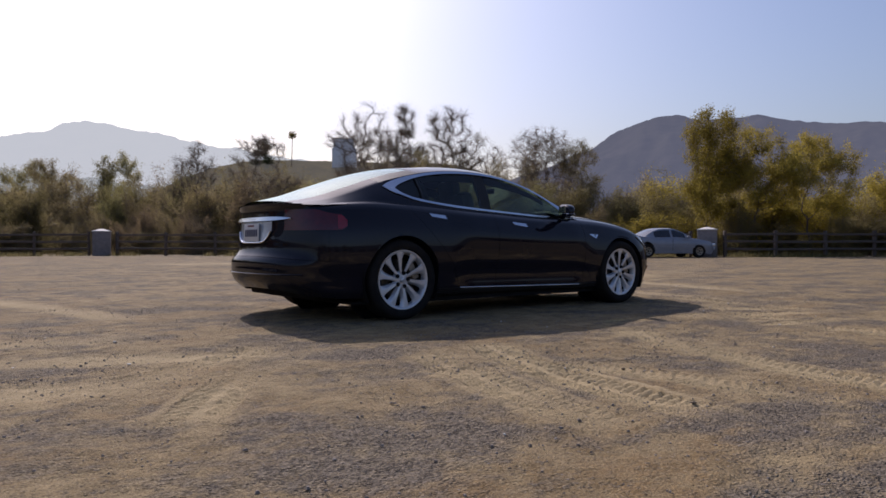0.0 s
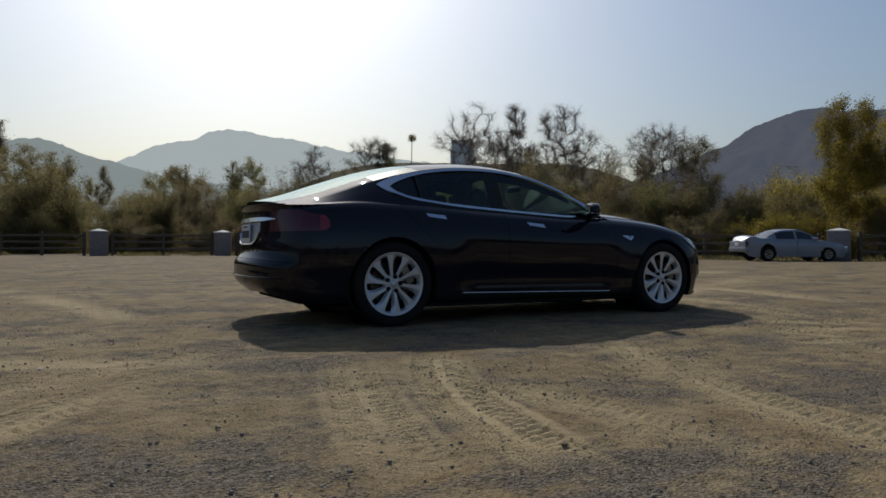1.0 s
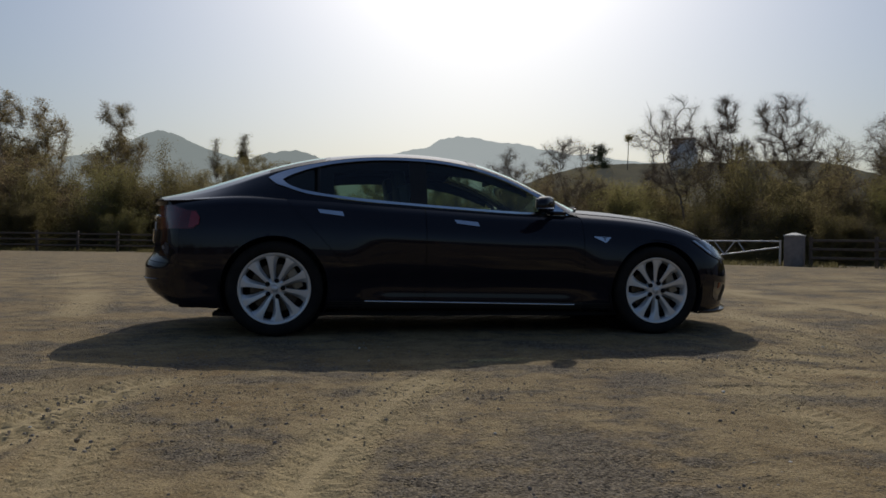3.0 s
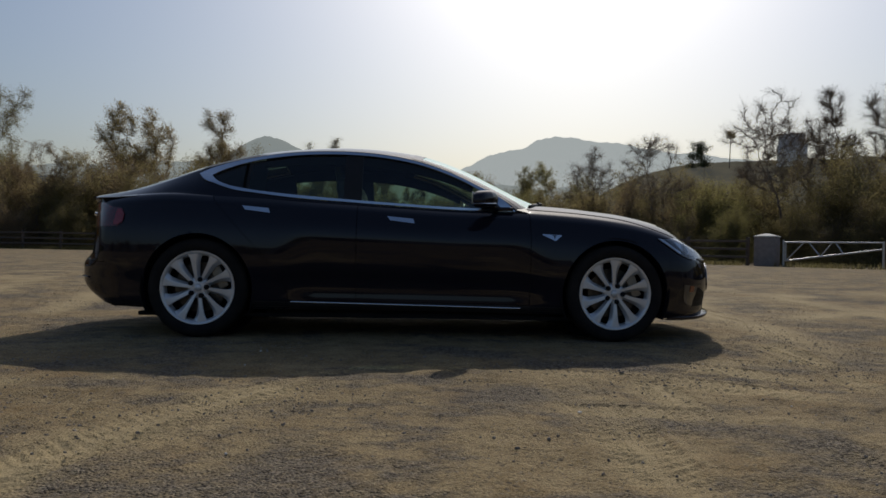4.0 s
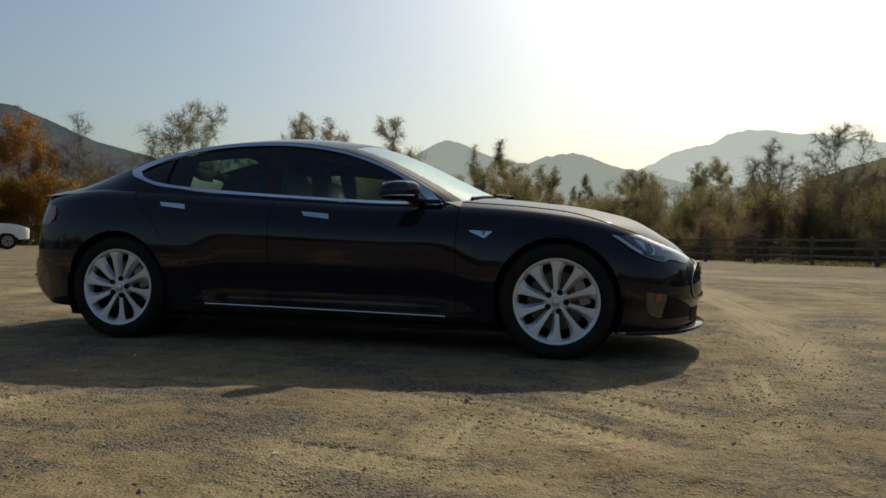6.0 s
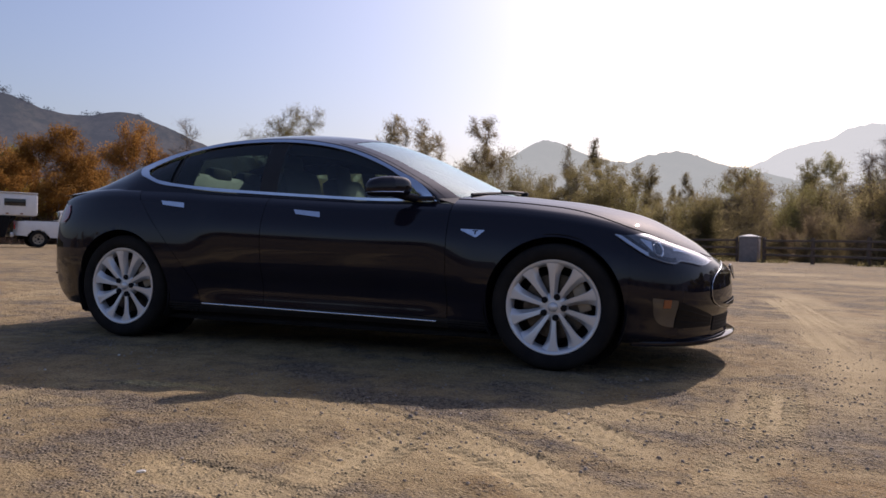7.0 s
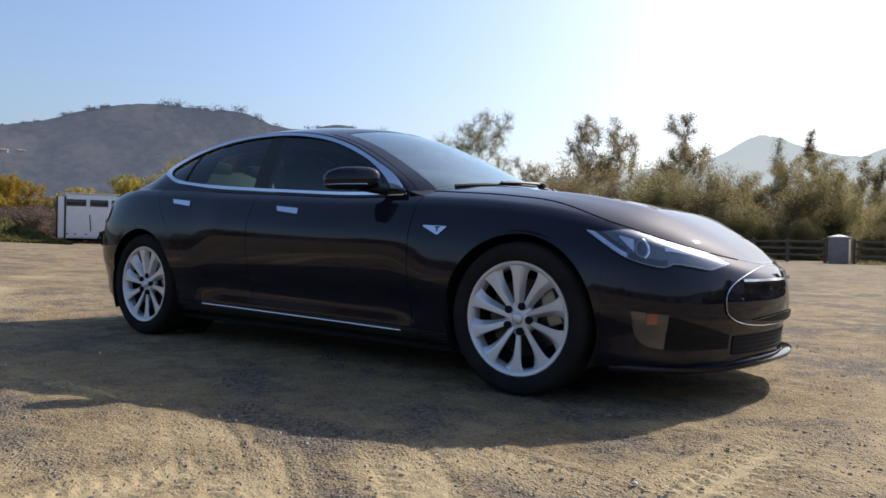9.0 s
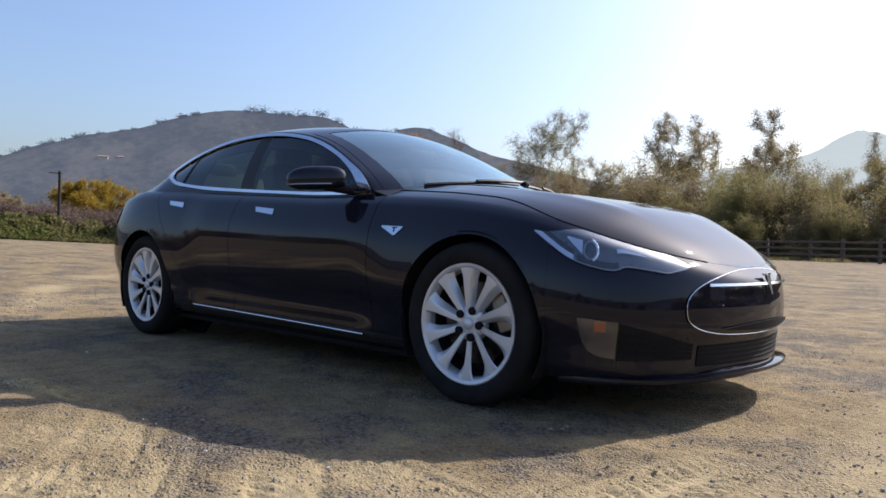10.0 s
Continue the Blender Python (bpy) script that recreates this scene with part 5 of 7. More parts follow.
def quick_mesh(name, v, f, material, smooth=False):
    me = bpy.data.meshes.new(name)
    k = f.shape[1]
    me.vertices.add(len(v))
    me.vertices.foreach_set("co", np.asarray(v, np.float32).ravel())
    me.loops.add(f.size)
    me.loops.foreach_set("vertex_index", f.ravel().astype(np.int32))
    me.polygons.add(len(f))
    me.polygons.foreach_set("loop_start", np.arange(0, f.size, k, dtype=np.int32))
    if smooth:
        me.polygons.foreach_set("use_smooth", np.ones(len(f), bool))
    me.materials.append(material)
    me.update(calc_edges=True)
    return me


def limbs_mesh(name, segs, material, sides=5):
    """Tapered limbs from rows of (start, end, radius at start, radius at end)."""
    a = np.array([s[0] for s in segs])
    b = np.array([s[1] for s in segs])
    ra, rb = np.array([s[2] for s in segs]), np.array([s[3] for s in segs])
    d = b - a
    d /= np.maximum(np.linalg.norm(d, axis=1, keepdims=True), 1e-6)
    ref = np.where(np.abs(d[:, 2:3]) > 0.9, [[1.0, 0, 0]], [[0, 0, 1.0]])
    p = np.cross(d, ref)
    p /= np.linalg.norm(p, axis=1, keepdims=True)
    q = np.cross(d, p)
    ang = np.linspace(0, 2 * math.pi, sides, endpoint=False)
    ring = np.cos(ang)[None, :, None] * p[:, None] + np.sin(ang)[None, :, None] * q[:, None]
    v = np.stack([a[:, None] + ring * ra[:, None, None], b[:, None] + ring * rb[:, None, None]], 1).reshape(-1, 3)
    n = len(segs)
    base = (np.arange(n) * 2 * sides)[:, None]
    k = np.arange(sides)[None, :]
    k2 = (k + 1) % sides
    f = np.stack([base + k, base + k2, base + sides + k2, base + sides + k], -1).reshape(-1, 4)
    return quick_mesh(name, v, f, material, True)


def crown_points(r, height, width, crown, count):
    """Points spread through an uneven crown made of overlapping masses."""
    n = 10
    mid = height * (1 + crown) / 2
    half = height * (1 - crown) / 2
    c = r.normal(size=(n, 3))
    c /= np.linalg.norm(c, axis=1, keepdims=True)
    c = c * r.uniform(0.35, 0.72, (n, 1)) * [width / 2, width / 2, half] + [0, 0, mid]
    c[0] = [r.normal() * width * 0.06, r.normal() * width * 0.06, height - half * 0.3]
    k = r.randint(0, n, count)
    d = r.normal(size=(count, 3))
    d /= np.linalg.norm(d, axis=1, keepdims=True)
    rad = (r.rand(count) ** 0.45)[:, None] * r.uniform(0.6, 1.0, n)[k][:, None]
    p = c[k] + d * rad * [width * 0.26, width * 0.26, half * 0.36]
    p[:, 2] = np.clip(p[:, 2], height * crown * 0.8, height)
    return p


def grow_limbs(r, height, width, crown, count, wander=0.22):
    """Grows limbs from the foot towards points of the crown, so that they fork and curve as they fill it."""
    want = crown_points(r, height, width, crown, count)
    step = height / 34
    trunk = max(2, int(height * crown / step))
    lean = r.normal(size=2) * 0.10
    nodes = [np.array([0.0, 0.0, -0.1])]
    parent = [-1]
    for i in range(trunk):
        nodes.append(nodes[-1] + step * np.array([lean[0] + r.normal() * 0.10, lean[1] + r.normal() * 0.10, 1.0]))
        parent.append(i)
    near = np.full(len(want), 1e9)
    owner = np.zeros(len(want), int)
    seen = 0
    for _ in range(110):
        fresh = np.array(nodes[seen:])
        if len(fresh) == 0 or len(want) == 0:
            break
        dist = np.linalg.norm(want[:, None, :] - fresh[None, :, :], axis=2)
        k = dist.argmin(1)
        dk = dist[np.arange(len(want)), k]
        better = dk < near
        near[better] = dk[better]
        owner[better] = k[better] + seen
        alive = near > step * 1.5
        want, near, owner = want[alive], near[alive], owner[alive]
        seen = len(nodes)
        for i in np.unique(owner):
            mine = want[owner == i] - nodes[i]
            mine = mine / np.linalg.norm(mine, axis=1, keepdims=True)
            d = mine.mean(0) + r.normal(size=3) * wander + np.array([0, 0, 0.05])
            d /= max(np.linalg.norm(d), 1e-6)
            nodes.append(nodes[i] + d * step)
            parent.append(int(i))
    p = np.array(nodes)
    par = np.array(parent)
    load = np.zeros(len(p))
    tip = np.ones(len(p), bool)
    tip[par[1:]] = False
    load[tip] = 1.0
    for i in range(len(p) - 1, 0, -1):
        load[par[i]] += load[i]
    wide = np.sort(np.hypot(p[:, 0], p[:, 1]))[int(len(p) * 0.97)]
    return p * [width / 2.1 / wide, width / 2.1 / wide, height / p[:, 2].max()], par, load, tip


def tree(x, y, height, width, leaf, label, seed, leaves=900, leaf_size=0.05, crown=0.3, twigs=1500, points=420, spread=0.10, category="tree", group="trees beyond the fence"):
    """A tree of forking limbs with fine twigs at their ends and leaves along the twigs; few leaves where it is bare."""
    r = np.random.RandomState(seed)
    t = thing("tree", label, category, pose(x, y, float(lot_height(np.array(float(x)), np.array(float(y)))), 0, 0, r.uniform(0, 360)), group)
    p, par, load, tip = grow_limbs(r, height, width, crown, points)
    rad = 0.0068 * (height / 8) * np.maximum(load, 1) ** 0.46
    rad[: max(2, int(34 * crown))] *= 1.15
    segs = [(p[par[i]], p[i], min(rad[par[i]], rad[i] * 1.5), rad[i]) for i in range(1, len(p))]
    stout = [i < 12 * crown or a[2] > 0.03 * height / 8 for i, a in enumerate(segs)]
    big = [a for a, b in zip(segs, stout) if b]
    small = [a for a, b in zip(segs, stout) if not b]
    part("trunk", limbs_mesh("trunk", big, M_BARK, 6), None, t)
    ends_at = np.where(load <= 6)[0]
    ends_at = ends_at[ends_at > 2]
    pick = r.choice(ends_at, twigs)
    f = r.rand(twigs)[:, None]
    base = p[par[pick]] * (1 - f) + p[pick] * f
    d = (p[pick] - p[par[pick]]) / (height / 34) * 0.8 + r.normal(size=(twigs, 3)) * 0.75 + [0, 0, 0.25]
    d /= np.linalg.norm(d, axis=1, keepdims=True)
    tops = base + d * r.uniform(0.25, 0.75, (twigs, 1)) * height / 9
    tops[:, 2] = np.minimum(tops[:, 2], height * 1.03)
    part("twig_crown", limbs_mesh("twig_crown", small + [(a, b, 0.0042 * height / 8, 0.0025 * height / 8) for a, b in zip(base, tops)], M_TWIG, 3), None, t)
    k = r.randint(0, twigs, leaves)
    f = r.uniform(0.2, 1.05, leaves)[:, None]
    c = base[k] * (1 - f) + tops[k] * f + np.clip(r.normal(size=(leaves, 3)), -1.7, 1.7) * spread * height / 8
    c = c[c[:, 2] > 0.05]
    v, f = leaf_cards(c, leaf_size, r)
    part("crown", quick_mesh("crown", v, f, leaf), None, t)
    return t


def bush_kind(name, leaf, height, width, label, seed, count=9000, size=0.038, category="bush", stems=34, twigs=1100):
    """An uneven thicket: leaning, forking stems with fine twigs, and leaves along the twigs."""
    r = np.random.RandomState(seed)
    t = thing(name, label, category, pose(0, 0, 0), "bushes beyond the fence")
    mass = 7
    mx = r.uniform(-1, 1, (mass, 2)) * [width * 0.36, width * 0.30]
    mh = height * r.uniform(0.5, 0.95, mass)
    mh[0] = height
    segs, knots = [], []
    for _ in range(stems):
        i = r.randint(mass)
        a = np.array([mx[i, 0] * 0.7 + r.normal() * 0.2, mx[i, 1] * 0.7 + r.normal() * 0.2, -0.05])
        b = np.array([mx[i, 0] + r.normal() * 0.45, mx[i, 1] + r.normal() * 0.45, mh[i] * r.uniform(0.6, 0.95)])
        q = a
        for k in range(1, 6):
            e = a + (b - a) * k / 5 + r.normal(size=3) * 0.10
            segs.append((q, e, 0.034 * (1.1 - k / 6), 0.034 * (1.1 - (k + 1) / 6)))
            knots += [(q, e, k)] * (k + 1)
            q = e
    limbs = limbs_mesh("stem_clump", segs, M_TWIG, 4)
    tagged(part("stem_clump", limbs, None, t), kind="stuff")
    pick = r.randint(0, len(knots), twigs)
    f = r.rand(twigs)[:, None]
    base = np.array([knots[i][0] for i in pick]) * (1 - f) + np.array([knots[i][1] for i in pick]) * f
    d = r.normal(size=(twigs, 3)) * [0.8, 0.8, 0.6] + [0, 0, 0.55]
    d /= np.linalg.norm(d, axis=1, keepdims=True)
    tops = base + d * r.uniform(0.2, 0.8, (twigs, 1))
    tagged(part("twig_clump", limbs_mesh("twig_clump", list(zip(base, tops, np.full(twigs, 0.007), np.full(twigs, 0.004))), M_TWIG, 3), None, t), kind="stuff")
    weight = r.rand(twigs) ** 1.5 + 0.15
    k = r.choice(twigs, count, p=weight / weight.sum())
    f = r.uniform(0.1, 1.05, count)[:, None]
    c = base[k] * (1 - f) + tops[k] * f + np.clip(r.normal(size=(count, 3)), -1.7, 1.7) * 0.14
    low = np.stack([r.normal(size=count // 5) * width * 0.26, r.normal(size=count // 5) * width * 0.22, np.abs(r.normal(size=count // 5)) * height * 0.16], -1)
    c = np.concatenate([c, low])
    c = c[c[:, 2] > 0.02]
    v, f = leaf_cards(c, size, r)
    tagged(part("foliage", quick_mesh("foliage", v, f, leaf), None, t), kind="stuff")
    return t


def place(kind, first, x, y, scale, tall, turn):
    m = pose(x, y, float(lot_height(np.array(float(x)), np.array(float(y)))), 0, 0, turn)
    if first:
        kind.matrix_basis = m @ Matrix.Diagonal((scale, scale, scale * tall, 1))
        return kind
    ob = copy_thing(kind, m)
    ob.scale = (scale, scale, scale * tall)
    return ob


# trees that stand out: x, y, height, width
BARE = "bare grey-brown winter tree with fine twigs beyond the fence"
tree(14.2, 50.6, 8.7, 5.6, M_BROWN, BARE, 11, 1800, 0.035, 0.28, 5200)
tree(17.3, 44.5, 8.9, 6.2, M_BROWN, BARE, 12, 1800, 0.035, 0.28, 5200)
tree(23.7, 40.2, 11.2, 7.0, M_BROWN, "tall half-bare tree with a few brown leaves beyond the fence", 13, 3200, 0.04, 0.28, 6000)
tree(29.9, 43.5, 12.2, 4.6, M_BROWN, BARE, 14, 2600, 0.04, 0.36, 5400)
tree(34.1, 43.0, 12.5, 5.8, M_BROWN, BARE, 15, 2600, 0.04, 0.36, 5600)
tree(33.8, 39.6, 9.9, 4.4, M_DUN, "small brown-leaved tree among brush", 16, 9000, 0.04, 0.25)
tree(35.1, 38.4, 8.7, 4.2, M_BROWN, BARE, 49, 2600, 0.04, 0.25, 3600)
tree(39.7, 37.0, 10.6, 7.7, M_BROWN, "twiggy brown tree among dense brush", 17, 5200, 0.04, 0.26, 5600)
tree(36.1, 34.0, 9.4, 5.0, M_BROWN, BARE, 50, 2600, 0.04, 0.28, 4200)
tree(38.1, 31.6, 8.8, 4.2, M_GREEN, "twiggy olive tree among dense brush", 18, 12000, 0.042, 0.25)
tree(34.6, 18.2, 8.6, 5.6, M_LIME, "tall yellow-green cottonwood in full leaf", 19, 46000, 0.05, 0.10, spread=0.15)
tree(37.8, 16.8, 7.9, 7.4, M_LIME, "broad yellow-green tree in full leaf", 20, 50000, 0.05, 0.08, spread=0.15)
tree(40.9, 15.2, 7.6, 5.8, M_LIME, "rounded green tree above the brush", 21, 36000, 0.05, 0.08, spread=0.15)
tree(45.0, 10.5, 7.6, 6.0, M_LIME, "rounded yellow-green tree above the brush", 22, 34000, 0.05, 0.08, spread=0.15)
tree(11.7, 69.3, 9.2, 2.5, M_WILLOW, "slender olive-green willow with an open crown", 24, 8000, 0.055, 0.35, 900, 200)
tree(13.6, 69.0, 9.8, 2.7, M_WILLOW, "slender olive-green willow beyond the fence", 25, 9000, 0.055, 0.35, 900, 200)
tree(7.3, 83.6, 9.6, 6.5, M_WILLOW, "rounded olive-green willow beyond the fence", 23, 22000, 0.07, 0.15, spread=0.14)
tree(-7.8, 67.0, 8.9, 9.6, M_GREEN, "broad round olive-green tree standing above the brush", 51, 42000, 0.06, 0.08, spread=0.14)
tree(5.2, 61.2, 7.6, 6.2, M_DUN, "rounded dun-green tree with fine twigs", 52, 22000, 0.05, 0.12, 3200, spread=0.13)
tree(-5.1, 87.4, 11.0, 3.0, M_GREEN, "slender green tree among brush", 26, 9000, 0.07, 0.3)
tree(-3.6, 87.6, 10.7, 3.0, M_GREEN, "slender green tree among brush", 53, 9000, 0.07, 0.3)
tree(-1.1, 91.7, 8.6, 2.2, M_GREEN, "narrow grey-green tree beyond the fence", 54, 7000, 0.06, 0.2)
tree(0.5, 91.5, 10.2, 2.0, M_GREEN, "narrow grey-green tree beyond the fence", 45, 6000, 0.06, 0.25, spread=0.08)
tree(-13.3, 84.3, 13.3, 2.1, M_GREEN, "narrow half-bare tree among brush", 27, 1700, 0.075, 0.5, 900, 160)
tree(-9.9, 82.9, 13.6, 2.3, M_GREEN, "narrow sparse tree with a tuft of leaves at its top", 28, 2600, 0.075, 0.6, 900, 160)
tree(-26.6, 89.3, 18.0, 8.6, M_SYCAMORE, "tall open sycamore with sparse leaves", 29, 17000, 0.085, 0.25, 3200, 460, 0.09)
tree(-33.4, 85.6, 17.2, 5.4, M_SYCAMORE, "open tree with sparse brown-green leaves", 30, 10000, 0.085, 0.35, 2000, 320, 0.06)
tree(-36.6, 82.4, 17.3, 7.4, M_SYCAMORE, "tall open sycamore with sparse leaves", 31, 15000, 0.085, 0.25, 3200, 460, 0.09)
tree(-43.6, 68.8, 16.4, 10.6, M_WILLOW, "airy pale green tree with a spreading open crown", 32, 26000, 0.06, 0.30, 3400, 420, 0.09)
tree(-31.3, 54.3, 8.7, 5.6, M_BROWN, "brown-leaved tree standing above the brush", 56, 15000, 0.05, 0.2, 2600)
tree(-28.4, 54.8, 8.1, 4.6, M_DUN, "dun-leaved tree standing above the brush", 57, 11000, 0.05, 0.25, 2600)
tree(-44.7, 52.6, 12.3, 7.4, M_BROWN, BARE, 36, 1400, 0.05, 0.32, 3000)
tree(-46.9, 39.3, 9.3, 8.9, M_ORANGE, "rust-brown autumn sycamore in full leaf", 34, 60000, 0.07, 0.08, spread=0.2)
tree(-47.0, 47.8, 11.2, 7.4, M_ORANGE, "rust-brown autumn sycamore in full leaf", 35, 40000, 0.075, 0.12, spread=0.17)
tree(-52.6, 39.4, 7.6, 6.2, M_ORANGE, "rust-brown autumn tree in full leaf", 37, 24000, 0.075, 0.08, spread=0.15)
tree(-65.1, 46.4, 10.4, 6.9, M_ORANGE, "orange-brown autumn tree behind the trailer", 38, 18000, 0.085, 0.08, spread=0.18)
tree(-65.1, 41.8, 8.9, 9.2, M_LIME, "yellow-green autumn tree behind the trailer", 39, 26000, 0.085, 0.06, spread=0.18)
tree(-65.2, 35.8, 6.2, 7.6, M_LIME, "yellow-green autumn tree behind the trailer", 40, 20000, 0.085, 0.06, spread=0.18)
tree(-65.3, 50.6, 9.7, 6.6, M_LIME, "yellow-green autumn tree behind the trailer", 41, 16000, 0.085, 0.06, spread=0.18)
tree(-84.1, 33.0, 7.0, 8.1, M_YELLOW, "bright yellow autumn tree below the hill", 42, 22000, 0.10, 0.06, spread=0.2)
tree(-75.5, 26.2, 6.2, 6.4, M_YELLOW, "bright yellow autumn tree below the hill", 43, 18000, 0.10, 0.06, spread=0.2)
tree(-70.8, 39.0, 7.0, 7.2, M_LIME, "yellow-green autumn tree below the hill", 46, 18000, 0.09, 0.06, spread=0.2)
tree(-77.9, 38.6, 6.0, 7.9, M_LIME, "yellow-green autumn tree below the hill", 47, 18000, 0.09, 0.06, spread=0.2)
tree(-82.0, 21.8, 4.9, 8.4, M_SYCAMORE, "low tan autumn tree", 44, 16000, 0.10, 0.06, spread=0.2)
tree(56.9, 133.8, 21.8, 4.8, M_PINE, "dark narrow evergreen on the grassy bank", 55, 9000, 0.12, 0.6, 700, 160)

# brush that fills the ground between them: kinds, the line of its foot, and its height as the lot sees it
KINDS = [bush_kind("bush", M_GREEN, 5.0, 5.2, "dense olive-green riverside brush", 1, 40000), bush_kind("bush", M_WILLOW, 5.4, 5.0, "loose grey-green willow brush", 2, 36000),
         bush_kind("bush", M_DUN, 4.8, 5.4, "dun-coloured dry twiggy brush", 3, 32000, twigs=2600), bush_kind("bush", M_BROWN, 4.4, 5.0, "dry brown twiggy brush", 4, 26000, twigs=3000),
         bush_kind("bush", M_LIME, 3.2, 4.0, "low yellow-green leafy shrub", 5, 30000), bush_kind("bush", M_GREEN, 4.4, 4.6, "olive-green brush with bare stems", 7, 32000)]
TALL = (5.0, 5.4, 4.8, 4.4, 3.2, 4.4)
LINE = [(-58, 58), (-40, 54), (-30, 51.5), (-20, 50), (-12, 51), (-6, 50), (0, 46.5), (6.4, 45.5), (13.3, 39.5), (19.4, 34.0), (24.7, 29.5), (31.4, 23.9), (34.7, 17.5), (41.1, 12.6), (44.5, 3.7)]
FOOT = spline(*[(math.degrees(math.atan2(x, y + 5.8)), math.hypot(x, y + 5.8)) for x, y in LINE])
RISE = spline((-75, 5.0), (-40, 5.5), (-31, 6.0), (-24, 5.8), (-20, 6.0), (-14.5, 6.3), (-12, 6.4), (-10, 5.8), (-6, 5.6), (-4.5, 4.5), (-2.5, 4.0), (1, 3.8), (3.2, 5.1), (5.5, 4.8), (8, 4.8),
              (11, 4.5), (13.4, 5.6), (20, 5.9), (27, 6.4), (39, 6.5), (45, 6.1), (51, 5.6), (60, 5.2), (76, 5.2))
rr = random.Random(4)
used = set()


def brush(bearing, dist, share):
    """One bush on a bearing from the lot, its top at a share of the brush's skyline there."""
    if bearing < -18:
        kind = rr.choice([0, 5, 3, 2, 2])
    elif bearing < 8:
        kind = rr.choice([0, 1, 1, 5, 2, 0])
    elif bearing < 46:
        kind = rr.choice([2, 3, 0, 2, 0, 5, 1])
    else:
        kind = rr.choice([0, 5, 4, 2])
    a = radians(bearing)
    tall = dist * math.tan(radians(float(RISE(bearing)))) * share * 1.05 + 0.66
    wide = rr.uniform(0.85, 1.15) * max(tall / TALL[kind], 0.9 * dist / 50)
    place(KINDS[kind], kind not in used, math.sin(a) * dist, math.cos(a) * dist - 5.8, wide, tall / TALL[kind] / wide, rr.uniform(0, 360))
    used.add(kind)


b = -38.0
while b < 77:
    foot = float(FOOT(b))
    brush(b + rr.uniform(-1, 1), foot + rr.uniform(0, 1.5), rr.uniform(0.4, 0.66))
    brush(b + rr.uniform(-1, 1) + 1.2, foot + rr.uniform(3.5, 6.0), rr.uniform(0.85, 1.06))
    brush(b + rr.uniform(-1, 1) + 2.2, foot + rr.uniform(9, 13), rr.uniform(0.95, 1.18))
    if -24 < b < 16:
        brush(b + rr.uniform(-1, 1), rr.uniform(70, 82), rr.uniform(0.9, 1.12))
    b += 3.3
# unseen brush behind the camera, added for the dark band in car reflections
for k in range(16):
    a = radians(100 + k * 10.4)
    d = 40 + 7 * rr.random()
    place(KINDS[k % 4], False, d * math.sin(a), -4 + d * math.cos(a), rr.uniform(1.5, 2.0), rr.uniform(0.6, 0.8), rr.uniform(0, 360))
# low autumn growth between the trees of the west side
RUST = bush_kind("bush", M_ORANGE, 4.2, 5.0, "rust-brown autumn thicket below the hillside", 8, 34000, 0.05)
GOLD = bush_kind("bush", M_LIME, 4.2, 5.0, "yellow-green autumn thicket below the hillside", 9, 34000, 0.05)
for k in range(17):
    f = k / 16
    place(RUST if k in (1, 2, 5, 6, 10, 14) else GOLD, k in (0, 1), -87.8 + 37.8 * f, 34.1 + 15.3 * f + rr.uniform(-1, 1), rr.uniform(1.3, 1.6), rr.uniform(0.75, 1.0) + 0.3 * f, rr.uniform(0, 360))
# brown brush and ivy bank at the west edge
DRY = bush_kind("bush", M_MAUVE, 1.9, 3.0, "mauve-brown dry shrub above the ivy bank", 6, 16000, 0.05, twigs=2400)
for k, (x, y, s) in enumerate(((-51.2, 12.6, 1.38), (-47.2, 14.7, 1.23), (-49.8, 18.5, 1.55), (-51.2, 22.4, 1.50), (-50.2, 25.3, 1.37), (-52.7, 8.9, 1.56), (-55.2, 19.4, 1.70), (-57.4, 25.6, 1.79), (-47.8, 28.0, 1.44), (-48.4, 33.5, 1.62), (-48.3, 38.8, 1.53), (-49.5, 13.1, 1.57), (-53.9, 10.7, 1.68), (-52.5, 4.9, 1.46))):
    place(DRY, k == 0, x, y, s, 0.86, 40 * k)


def ivy_bank():
    """A low bank covered with ivy and weeds along the west edge."""
    r = np.random.RandomState(77)
    n = 32000
    y = r.uniform(-2.4, 16.2, n)
    w = r.rand(n)
    x = -36.9 + (y - 13.3) * 0.16 - w * 4.2
    top = 1.4 * fade(w, 0.0, 0.5) * (0.75 + 0.6 * fbm(x * 0.8, y * 0.8, 5, 4)) * fade(y, 16.2, 15.0)
    z = lot_height(x, y) + top * r.uniform(0.5, 1.0, n) + r.uniform(0, 0.12, n)
    v, f = leaf_cards(np.stack([x, y, z], -1), 0.17, r, 1.2)
    return tagged(new("ivy_bank", quick_mesh("ivy_bank", v, f, M_IVY)), "low green ivy bank at the edge of the lot", "ivy", kind="stuff")


ivy_bank()


